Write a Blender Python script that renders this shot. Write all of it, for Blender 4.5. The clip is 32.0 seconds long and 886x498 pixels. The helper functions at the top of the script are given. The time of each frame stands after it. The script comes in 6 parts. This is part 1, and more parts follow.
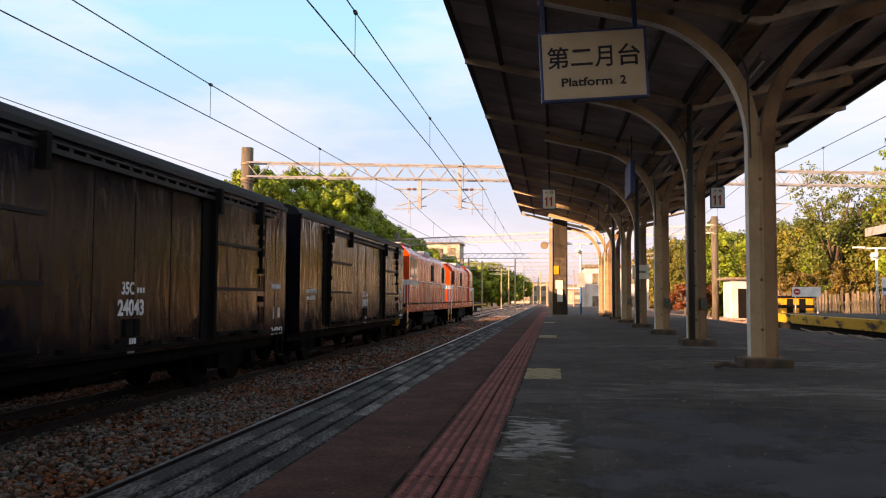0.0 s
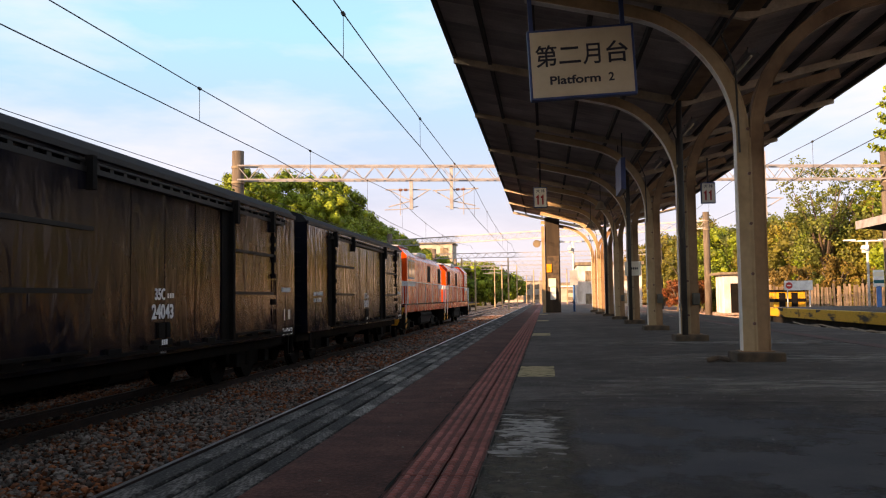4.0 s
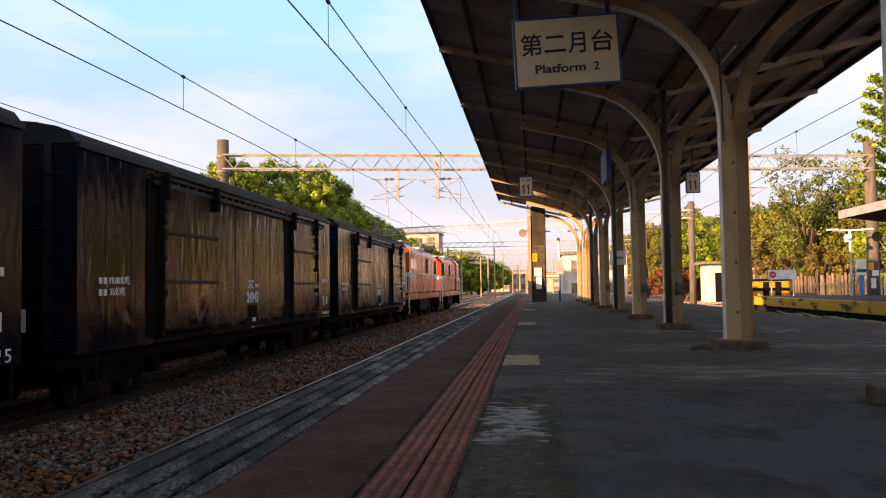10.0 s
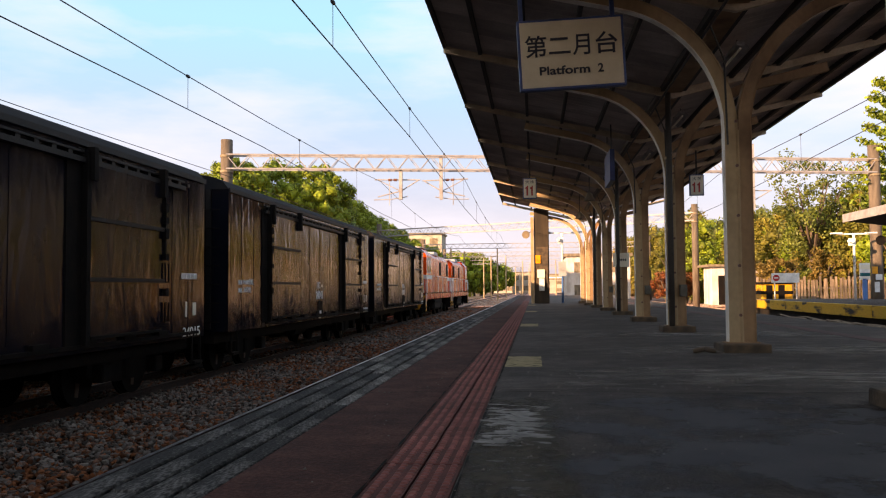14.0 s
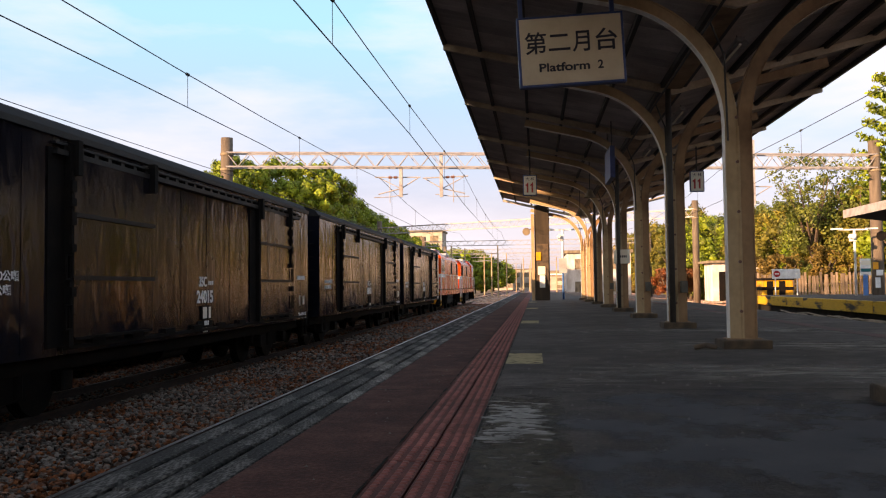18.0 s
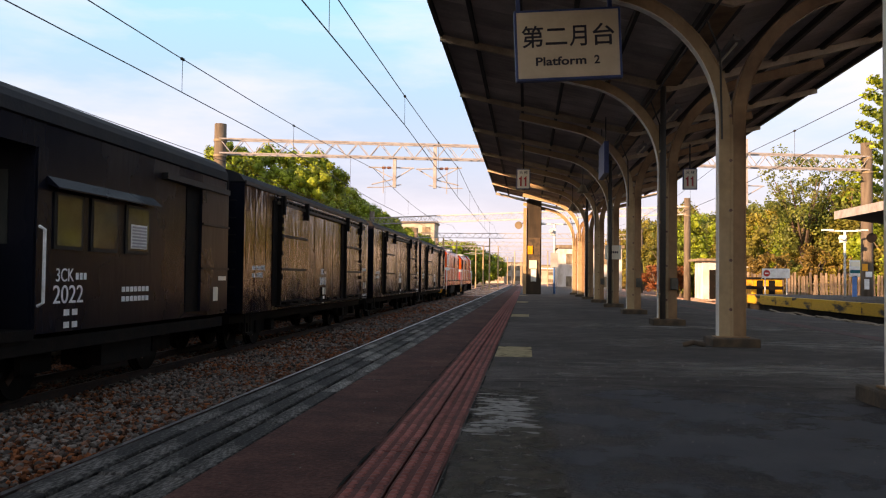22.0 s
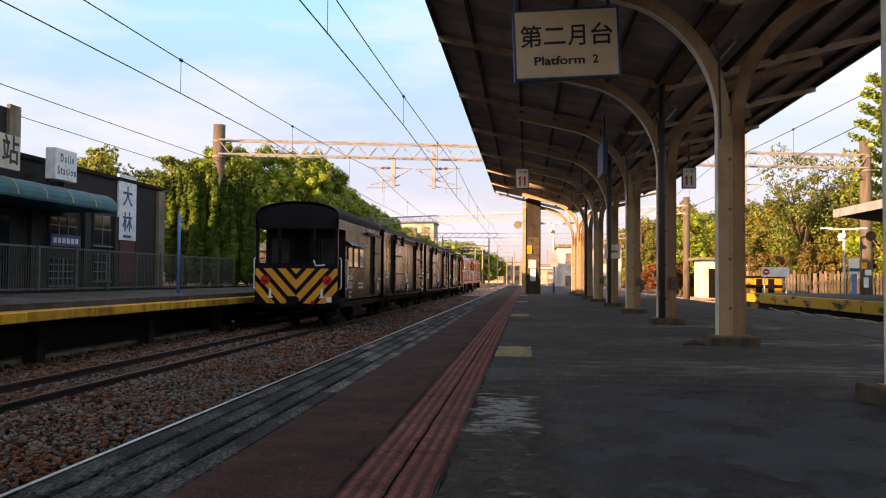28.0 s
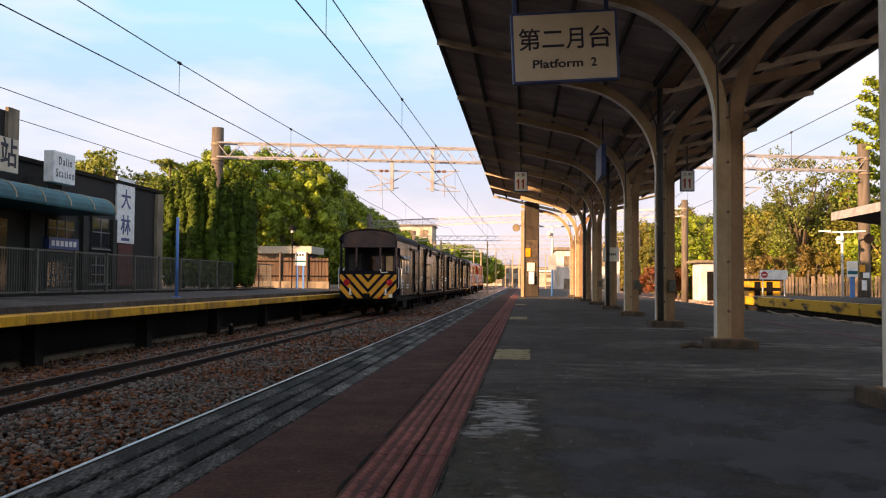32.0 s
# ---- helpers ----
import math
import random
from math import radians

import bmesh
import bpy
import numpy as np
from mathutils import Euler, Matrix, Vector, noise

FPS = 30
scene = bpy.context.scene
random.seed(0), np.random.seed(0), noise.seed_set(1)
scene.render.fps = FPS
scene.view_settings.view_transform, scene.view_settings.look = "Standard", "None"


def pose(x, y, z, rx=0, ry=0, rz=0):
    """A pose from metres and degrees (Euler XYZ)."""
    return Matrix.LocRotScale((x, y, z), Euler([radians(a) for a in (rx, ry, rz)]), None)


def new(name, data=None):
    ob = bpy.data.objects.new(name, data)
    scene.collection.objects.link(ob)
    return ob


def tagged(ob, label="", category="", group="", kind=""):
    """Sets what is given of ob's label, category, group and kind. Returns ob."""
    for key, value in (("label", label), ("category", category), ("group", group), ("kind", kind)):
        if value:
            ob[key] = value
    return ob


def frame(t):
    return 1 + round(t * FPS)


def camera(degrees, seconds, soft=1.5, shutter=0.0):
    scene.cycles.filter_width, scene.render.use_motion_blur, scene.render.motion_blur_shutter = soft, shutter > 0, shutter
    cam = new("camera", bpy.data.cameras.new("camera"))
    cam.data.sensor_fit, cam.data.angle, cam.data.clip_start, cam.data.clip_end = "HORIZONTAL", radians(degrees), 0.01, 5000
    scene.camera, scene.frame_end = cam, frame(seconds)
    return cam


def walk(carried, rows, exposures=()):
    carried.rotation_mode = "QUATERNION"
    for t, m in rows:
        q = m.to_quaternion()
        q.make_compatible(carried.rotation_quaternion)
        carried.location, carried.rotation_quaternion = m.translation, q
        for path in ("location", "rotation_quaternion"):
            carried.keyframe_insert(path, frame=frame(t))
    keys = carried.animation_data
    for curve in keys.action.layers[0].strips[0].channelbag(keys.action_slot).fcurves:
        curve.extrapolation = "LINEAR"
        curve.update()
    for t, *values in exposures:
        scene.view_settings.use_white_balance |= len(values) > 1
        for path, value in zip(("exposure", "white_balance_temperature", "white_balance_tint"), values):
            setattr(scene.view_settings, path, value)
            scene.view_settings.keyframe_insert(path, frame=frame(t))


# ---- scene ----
# The camera stands on platform 2 and only sways a little.
LENS = 55.0
SWAY = [  # seconds, tilt, roll, turn in degrees
    (0, 93.311, -0.264, 7.308),
    (0.5, 93.361, -0.222, 7.453),
    (1, 93.369, -0.184, 7.539),
    (1.5, 93.506, -0.073, 7.517),
    (2, 93.614, -0.032, 7.521),
    (2.5, 93.621, 0.111, 7.398),
    (3, 93.631, 0.320, 7.270),
    (3.5, 93.476, 0.506, 7.073),
    (5.5, 93.248, 1.780, 6.627),
    (6, 93.302, 1.990, 6.686),
    (6.5, 93.316, 2.031, 6.695),
    (7, 93.392, 2.076, 6.692),
    (7.5, 93.476, 2.124, 6.697),
    (8, 93.464, 2.103, 6.656),
    (8.5, 93.307, 1.890, 6.515),
    (9, 93.093, 1.456, 6.276),
    (9.5, 92.784, 1.090, 6.073),
    (10, 92.607, 0.838, 5.962),
    (10.5, 92.417, 0.621, 5.883),
    (11, 92.410, 0.504, 5.859),
    (11.5, 92.505, 0.422, 5.909),
    (12, 92.612, 0.416, 5.987),
    (12.5, 92.645, 0.338, 6.061),
    (13, 92.707, 0.368, 6.151),
    (13.5, 92.668, 0.391, 6.156),
    (14, 92.681, 0.459, 6.151),
    (14.5, 92.651, 0.562, 6.107),
    (16.5, 92.570, 0.532, 6.198),
    (17, 92.551, 0.542, 6.203),
    (17.5, 92.540, 0.583, 6.188),
    (18, 92.497, 0.679, 6.195),
    (18.5, 92.438, 0.725, 6.211),
    (19, 92.293, 0.656, 6.161),
    (19.5, 92.087, 0.536, 6.029),
    (20, 91.940, 0.245, 5.899),
    (20.5, 91.750, -0.118, 5.706),
    (21, 91.743, -0.405, 5.564),
    (21.5, 91.803, -0.525, 5.559),
    (22, 91.935, -0.661, 5.596),
    (22.5, 92.016, -0.668, 5.647),
    (23, 92.016, -0.668, 5.647),
    (23.5, 92.055, -0.605, 5.693),
    (24, 92.092, -0.536, 5.685),
    (24.5, 92.124, -0.551, 5.612),
    (25, 92.119, -0.534, 5.491),
    (25.5, 92.133, -0.567, 5.356),
    (27.5, 91.967, -0.420, 5.512),
    (28, 91.934, -0.418, 5.559),
    (28.5, 91.909, -0.427, 5.566),
    (29, 91.921, -0.385, 5.610),
    (29.5, 91.928, -0.364, 5.577),
    (30, 91.971, -0.415, 5.567),
    (30.5, 92.010, -0.441, 5.544),
    (31, 92.071, -0.403, 5.514),
    (31.5, 92.082, -0.451, 5.457),
    (32, 92.129, -0.401, 5.458),
]
EYE = 0.68
EXPOSURE = 1.36
cam = camera(LENS, 32.0, soft=1.15)


def eye_at(t):
    k = max(0.0, min(1.0, (6.0 - t) / 4.0))
    return -0.025 * k, 0.0, EYE + 0.012 * k


walk(cam, [(t, pose(*eye_at(t), rx, ry, rz)) for t, rx, ry, rz in SWAY], exposures=[(0.0, EXPOSURE, 8800, 11), (32.0, EXPOSURE, 8800, 11)])

# ---------------------------------------------------------------- light
SUN_AZ, SUN_EL = 49.0, 13.5  # degrees left of straight behind the camera, and above the horizon
SUN_DIR = Vector((-math.sin(radians(SUN_AZ)) * math.cos(radians(SUN_EL)), -math.cos(radians(SUN_AZ)) * math.cos(radians(SUN_EL)), math.sin(radians(SUN_EL))))
sun = new("sun", bpy.data.lights.new("sun", "SUN"))
sun.data.energy, sun.data.angle, sun.data.color = 5.0, radians(0.6), (1.0, 0.69, 0.50)
sun.matrix_world = Matrix.Translation((0, 0, 60)) @ SUN_DIR.to_track_quat("Z", "Y").to_matrix().to_4x4()

world = bpy.data.worlds.new("world")
scene.world = world
world.use_nodes = True
wn, wl = world.node_tree.nodes, world.node_tree.links
wn.clear()
w_out, w_bg, w_sky = wn.new("ShaderNodeOutputWorld"), wn.new("ShaderNodeBackground"), wn.new("ShaderNodeTexSky")
w_sky.sky_type, w_sky.sun_disc = "NISHITA", False
w_sky.sun_elevation, w_sky.sun_rotation = radians(SUN_EL), math.atan2(SUN_DIR.x, SUN_DIR.y)
w_sky.air_density, w_sky.dust_density, w_sky.ozone_density = 1.0, 1.2, 1.5
w_bg.inputs["Strength"].default_value = 0.15
# thin banks of cloud, long and flat, over the blue
w_tc, w_map, w_noise, w_ramp, w_mix = (wn.new(k) for k in ("ShaderNodeTexCoord", "ShaderNodeMapping", "ShaderNodeTexNoise", "ShaderNodeValToRGB", "ShaderNodeMix"))
w_map.inputs["Scale"].default_value = (1.6, 1.6, 6.5)
w_map.inputs["Location"].default_value = (0.3, 0.1, 0.45)
w_noise.inputs["Scale"].default_value, w_noise.inputs["Detail"].default_value, w_noise.inputs["Roughness"].default_value = 1.7, 9.0, 0.55
w_ramp.color_ramp.elements[0].position, w_ramp.color_ramp.elements[0].color = 0.40, (0, 0, 0, 1)
w_ramp.color_ramp.elements[1].position, w_ramp.color_ramp.elements[1].color = 0.66, (0.85, 0.85, 0.85, 1)
w_mix.data_type = "RGBA"
w_mix.inputs["B"].default_value = (2.5, 2.7, 3.7, 1)
# the evening sky's own gradient: pale lilac at the horizon, light blue above
w_sep, w_grad, w_haze = (wn.new(k) for k in ("ShaderNodeSeparateXYZ", "ShaderNodeValToRGB", "ShaderNodeMix"))
ramp = w_grad.color_ramp
for pos, col in ((0.08, (1.68, 1.74, 2.85)), (0.2, (1.22, 1.95, 3.45)), (0.3, (1.06, 2.4, 4.0))):
    ramp.elements.new(pos).color = (*col, 1)
ramp.elements[0].color, ramp.elements[-1].color = (1.75, 1.62, 2.5, 1), (1.0, 1.3, 2.05, 1)
w_haze.data_type = "RGBA"
# towards the low sun the sky keeps its own warm glow
w_dot, w_side = wn.new("ShaderNodeVectorMath"), wn.new("ShaderNodeMapRange")
w_dot.operation = "DOT_PRODUCT"
w_dot.inputs[1].default_value = SUN_DIR
w_side.inputs["From Min"].default_value, w_side.inputs["From Max"].default_value = -0.3, 0.8
w_side.inputs["To Min"].default_value, w_side.inputs["To Max"].default_value = 0.85, 0.3
wl.new(w_tc.outputs["Generated"], w_dot.inputs[0])
wl.new(w_dot.outputs["Value"], w_side.inputs["Value"])
wl.new(w_side.outputs["Result"], w_haze.inputs["Factor"])
wl.new(w_tc.outputs["Generated"], w_sep.inputs["Vector"])
wl.new(w_sep.outputs["Z"], w_grad.inputs["Fac"])
wl.new(w_sky.outputs["Color"], w_haze.inputs["A"])
wl.new(w_grad.outputs["Color"], w_haze.inputs["B"])
wl.new(w_tc.outputs["Generated"], w_map.inputs["Vector"])
wl.new(w_map.outputs["Vector"], w_noise.inputs["Vector"])
wl.new(w_noise.outputs["Fac"], w_ramp.inputs["Fac"])
wl.new(w_ramp.outputs["Color"], w_mix.inputs["Factor"])
wl.new(w_haze.outputs["Result"], w_mix.inputs["A"])
wl.new(w_mix.outputs["Result"], w_bg.inputs["Color"])
wl.new(w_bg.outputs["Background"], w_out.inputs["Surface"])


# ---------------------------------------------------------------- materials
def mat(name, base, other=None, rough=0.8, metal=0.0, scale=3.0, fine=40.0, bump=0.2, stretch=(1, 1, 1), spread=(0.4, 0.65), vary=0.0, rough2=None, fine_amount=0.25, dist=0.02, coat=0.0, island=0.0, spec=0.5, through_leaf=0.0, warm_sheen=0.0, sheen_tint=(0.6, 0.4, 0.2), dents=0.0, hue_mix=False, gloss_tint=None):
    """A surface of two mixed tones: broad stains, fine grain, relief; vary: tone from piece to piece."""
    m = bpy.data.materials.new(name)
    m.use_nodes = True
    nt = m.node_tree
    n, l = nt.nodes, nt.links
    b = n["Principled BSDF"]
    other = other or tuple(c * 0.7 for c in base)
    tc, mp = n.new("ShaderNodeTexCoord"), n.new("ShaderNodeMapping")
    mp.inputs["Scale"].default_value = stretch
    l.new(tc.outputs["Object"], mp.inputs["Vector"])
    if vary:
        # each piece takes its own stretch of the pattern
        ri, rs = n.new("ShaderNodeObjectInfo"), n.new("ShaderNodeMath")
        rs.operation = "MULTIPLY"
        rs.inputs[1].default_value = 61.0
        l.new(ri.outputs["Random"], rs.inputs[0])
        l.new(rs.outputs[0], mp.inputs["Location"])
    n1, n2 = n.new("ShaderNodeTexNoise"), n.new("ShaderNodeTexNoise")
    n1.inputs["Scale"].default_value, n1.inputs["Detail"].default_value = scale, 6.0
    n2.inputs["Scale"].default_value, n2.inputs["Detail"].default_value = fine, 5.0
    ramp = n.new("ShaderNodeValToRGB")
    ramp.color_ramp.elements[0].position, ramp.color_ramp.elements[1].position = spread
    ramp.color_ramp.elements[0].color, ramp.color_ramp.elements[1].color = (*base, 1), (*other, 1)
    for t in (n1, n2):
        l.new(mp.outputs["Vector"], t.inputs["Vector"])
    if hue_mix:
        # each stone is of one kind or the other, with zones where one prevails
        gi, g1, g2, g3 = n.new("ShaderNodeNewGeometry"), n.new("ShaderNodeMath"), n.new("ShaderNodeMath"), n.new("ShaderNodeMath")
        g1.operation, g1.inputs[1].default_value = "MULTIPLY", 17.3
        g2.operation = "FRACT"
        g3.operation, g3.inputs[1].default_value = "MULTIPLY_ADD", 0.45
        g4 = n.new("ShaderNodeMath")
        g4.operation, g4.inputs[1].default_value, g4.inputs[2].default_value = "MULTIPLY_ADD", 1.0, -0.225
        l.new(gi.outputs["Random Per Island"], g1.inputs[0])
        l.new(g1.outputs[0], g2.inputs[0])
        l.new(g2.outputs[0], g3.inputs[0])
        l.new(n1.outputs["Fac"], g4.inputs[0])
        l.new(g4.outputs[0], g3.inputs[2])
        l.new(g3.outputs[0], ramp.inputs["Fac"])
    else:
        l.new(n1.outputs["Fac"], ramp.inputs["Fac"])
    hsv, mul = n.new("ShaderNodeHueSaturation"), n.new("ShaderNodeMath")
    mul.operation = "MULTIPLY_ADD"
    mul.inputs[1].default_value, mul.inputs[2].default_value = fine_amount * 2, 1.0 - fine_amount
    l.new(n2.outputs["Fac"], mul.inputs[0])
    value = mul.outputs[0]
    if vary or island:
        if island:
            oi = n.new("ShaderNodeNewGeometry")
            rnd = oi.outputs["Random Per Island"]
        else:
            oi = n.new("ShaderNodeObjectInfo")
            rnd = oi.outputs["Random"]
        v2, v3 = n.new("ShaderNodeMath"), n.new("ShaderNodeMath")
        v2.operation, v3.operation = "MULTIPLY_ADD", "MULTIPLY"
        k = vary or island
        v2.inputs[1].default_value, v2.inputs[2].default_value = 2 * k, 1.0 - k
        l.new(rnd, v2.inputs[0])
        l.new(v2.outputs[0], v3.inputs[0])
        l.new(value, v3.inputs[1])
        value = v3.outputs[0]
    l.new(value, hsv.inputs["Value"])
    l.new(ramp.outputs["Color"], hsv.inputs["Color"])
    l.new(hsv.outputs["Color"], b.inputs["Base Color"])
    b.inputs["Roughness"].default_value, b.inputs["Metallic"].default_value = rough, metal
    b.inputs["Coat Weight"].default_value, b.inputs["Specular IOR Level"].default_value = coat, spec
    if gloss_tint:
        b.inputs["Specular Tint"].default_value = (*gloss_tint, 1)
    if through_leaf:
        tr, mx = n.new("ShaderNodeBsdfTranslucent"), n.new("ShaderNodeMixShader")
        mx.inputs["Fac"].default_value = through_leaf
        l.new(hsv.outputs["Color"], tr.inputs["Color"])
        l.new(b.outputs["BSDF"], mx.inputs[1])
        l.new(tr.outputs["BSDF"], mx.inputs[2])
        l.new(mx.outputs["Shader"], n["Material Output"].inputs["Surface"])
    if warm_sheen:
        # a patchy warm sheen along the surface, standing for golden reflections
        dm = n.new("ShaderNodeMapRange")
        dm.inputs["From Min"].default_value, dm.inputs["From Max"].default_value = 0.3, 0.7
        dm.inputs["To Min"].default_value, dm.inputs["To Max"].default_value = warm_sheen * 0.25, warm_sheen
        l.new(n1.outputs["Fac"], dm.inputs["Value"])
        l.new(dm.outputs["Result"], b.inputs["Sheen Weight"])
        b.inputs["Sheen Tint"].default_value, b.inputs["Sheen Roughness"].default_value = (*sheen_tint, 1), 0.35
    if rough2 is not None:
        mr = n.new("ShaderNodeMapRange")
        mr.inputs["From Min"].default_value, mr.inputs["From Max"].default_value = 0.35, 0.65
        mr.inputs["To Min"].default_value, mr.inputs["To Max"].default_value = rough, rough2
        l.new(n1.outputs["Fac"], mr.inputs["Value"])
        l.new(mr.outputs["Result"], b.inputs["Roughness"])
    if bump:
        add, bp = n.new("ShaderNodeMath"), n.new("ShaderNodeBump")
        add.operation = "ADD"
        l.new(n1.outputs["Fac"], add.inputs[0])
        l.new(n2.outputs["Fac"], add.inputs[1])
        bp.inputs["Strength"].default_value, bp.inputs["Distance"].default_value = bump, dist
        height = add.outputs[0]
        if dents:
            # knocks and creases in thin sheet
            n3, m3, a3 = n.new("ShaderNodeTexNoise"), n.new("ShaderNodeMapping"), n.new("ShaderNodeMath")
            m3.inputs["Scale"].default_value = (1, 1.9, 0.6)
            n3.inputs["Scale"].default_value, n3.inputs["Detail"].default_value, n3.inputs["Distortion"].default_value = 1.9, 1.6, 0.6
            a3.operation, a3.inputs[1].default_value = "MULTIPLY_ADD", dents
            l.new(tc.outputs["Object"], m3.inputs["Vector"])
            l.new(m3.outputs["Vector"], n3.inputs["Vector"])
            l.new(n3.outputs["Fac"], a3.inputs[0])
            l.new(height, a3.inputs[2])
            height = a3.outputs[0]
        l.new(height, bp.inputs["Height"])
        l.new(bp.outputs["Normal"], b.inputs["Normal"])
    return m


def ground(name, dark, mid, pale, broad=0.55, middle=3.2, grain=46.0, bump=0.9, streak=(1, 1, 1), reach=(0.38, 0.68)):
    """Old asphalt: broad blotches, a ragged middle pattern, pale and dark grains."""
    m = bpy.data.materials.new(name)
    m.use_nodes = True
    n, l = m.node_tree.nodes, m.node_tree.links
    b = n["Principled BSDF"]
    tc, mp = n.new("ShaderNodeTexCoord"), n.new("ShaderNodeMapping")
    mp.inputs["Scale"].default_value = streak
    l.new(tc.outputs["Object"], mp.inputs["Vector"])
    fields = []
    for sc, det, ro, w in ((broad, 5.0, 0.55, 0.6), (middle, 8.0, 0.68, 0.75), (grain, 3.0, 0.6, 0.75)):
        t = n.new("ShaderNodeTexNoise")
        t.inputs["Scale"].default_value, t.inputs["Detail"].default_value, t.inputs["Roughness"].default_value = sc, det, ro
        k = n.new("ShaderNodeMath")
        k.operation, k.inputs[1].default_value = "MULTIPLY", w
        l.new(mp.outputs["Vector"], t.inputs["Vector"])
        l.new(t.outputs["Fac"], k.inputs[0])
        fields.append(k.outputs[0])
    total = fields[0]
    for f in fields[1:]:
        ad = n.new("ShaderNodeMath")
        ad.operation = "ADD"
        l.new(total, ad.inputs[0])
        l.new(f, ad.inputs[1])
        total = ad.outputs[0]
    ramp = n.new("ShaderNodeValToRGB")
    e = ramp.color_ramp.elements
    e[0].position, e[0].color, e[1].position, e[1].color = reach[0], (*dark, 1), reach[1], (*pale, 1)
    e.new(sum(reach) / 2).color = (*mid, 1)
    half = n.new("ShaderNodeMath")
    half.operation, half.inputs[1].default_value = "MULTIPLY", 0.5
    l.new(total, half.inputs[0])
    l.new(half.outputs[0], ramp.inputs["Fac"])
    l.new(ramp.outputs["Color"], b.inputs["Base Color"])
    b.inputs["Roughness"].default_value, b.inputs["Specular IOR Level"].default_value = 0.86, 0.12
    bp = n.new("ShaderNodeBump")
    bp.inputs["Strength"].default_value, bp.inputs["Distance"].default_value = bump, 0.012
    l.new(total, bp.inputs["Height"])
    l.new(bp.outputs["Normal"], b.inputs["Normal"])
    return m


def film(name, col, other, half, scale=9.0, cut=0.5, soft=0.05, stretch=(1, 1, 1), fall=0.35):
    """A thin worn coat, flaked away to ragged patches and gone at its rim; half: half its length and width."""
    m = mat(name, col, other, rough=0.85, scale=scale * 1.7, fine=90, bump=0.1, spec=0.12)
    n, l = m.node_tree.nodes, m.node_tree.links
    tc, mp, ns, sep = (n.new(k) for k in ("ShaderNodeTexCoord", "ShaderNodeMapping", "ShaderNodeTexNoise", "ShaderNodeSeparateXYZ"))
    mp.inputs["Scale"].default_value = stretch
    ns.inputs["Scale"].default_value, ns.inputs["Detail"].default_value, ns.inputs["Roughness"].default_value = scale, 9.0, 0.62
    l.new(tc.outputs["Object"], mp.inputs["Vector"])
    l.new(mp.outputs["Vector"], ns.inputs["Vector"])
    l.new(tc.outputs["Object"], sep.inputs["Vector"])
    sides = []
    for axis, h in (("X", half[0]), ("Y", half[1])):
        ab, dv = n.new("ShaderNodeMath"), n.new("ShaderNodeMath")
        ab.operation, dv.operation, dv.inputs[1].default_value = "ABSOLUTE", "DIVIDE", h
        l.new(sep.outputs[axis], ab.inputs[0])
        l.new(ab.outputs[0], dv.inputs[0])
        sides.append(dv.outputs[0])
    mx, pw, sub, mr = n.new("ShaderNodeMath"), n.new("ShaderNodeMath"), n.new("ShaderNodeMath"), n.new("ShaderNodeMapRange")
    mx.operation, pw.operation, sub.operation = "MAXIMUM", "POWER", "MULTIPLY_ADD"
    l.new(sides[0], mx.inputs[0])
    l.new(sides[1], mx.inputs[1])
    l.new(mx.outputs[0], pw.inputs[0])
    pw.inputs[1].default_value, sub.inputs[1].default_value = 2.5, -fall
    l.new(pw.outputs[0], sub.inputs[0])
    l.new(ns.outputs["Fac"], sub.inputs[2])
    mr.inputs["From Min"].default_value, mr.inputs["From Max"].default_value = cut - soft, cut + soft
    l.new(sub.outputs[0], mr.inputs["Value"])
    l.new(mr.outputs["Result"], n["Principled BSDF"].inputs["Alpha"])
    return m


def glass(name, tint, rough=0.05, alpha=0.35):
    m = bpy.data.materials.new(name)
    m.use_nodes = True
    b = m.node_tree.nodes["Principled BSDF"]
    b.inputs["Base Color"].default_value, b.inputs["Roughness"].default_value = (*tint, 1), rough
    b.inputs["Alpha"].default_value = alpha
    return m


def glow(name, col, strength):
    m = bpy.data.materials.new(name)
    m.use_nodes = True
    b = m.node_tree.nodes["Principled BSDF"]
    b.inputs["Base Color"].default_value = (*col, 1)
    b.inputs["Emission Color"].default_value, b.inputs["Emission Strength"].default_value = (*col, 1), strength
    return m


asphalt = ground("asphalt", (0.024, 0.021, 0.021), (0.072, 0.062, 0.058), (0.165, 0.142, 0.128))
brown_asphalt = ground("brown_asphalt", (0.019, 0.0075, 0.006), (0.061, 0.023, 0.0175), (0.122, 0.055, 0.043), broad=0.9, middle=4.5)
tactile = mat("tactile", (0.120, 0.036, 0.031), (0.070, 0.027, 0.023), rough=0.75, scale=4, fine=60, bump=0.3, vary=0.16, spec=0.12)
tactile_stud = mat("tactile_stud", (0.28, 0.098, 0.083), (0.16, 0.058, 0.050), rough=0.7, scale=9, fine=60, bump=0.2, vary=0.16, spec=0.15)
tactile_faded = mat("tactile_faded", (0.105, 0.055, 0.052), (0.065, 0.046, 0.045), rough=0.8, scale=2, fine=30, bump=0.3, spec=0.12)
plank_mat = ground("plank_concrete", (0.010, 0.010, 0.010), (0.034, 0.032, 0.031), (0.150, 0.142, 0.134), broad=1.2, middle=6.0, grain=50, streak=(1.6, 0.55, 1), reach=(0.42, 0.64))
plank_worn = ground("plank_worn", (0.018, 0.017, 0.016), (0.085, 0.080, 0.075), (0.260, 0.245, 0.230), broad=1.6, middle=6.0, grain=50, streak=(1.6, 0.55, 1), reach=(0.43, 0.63))
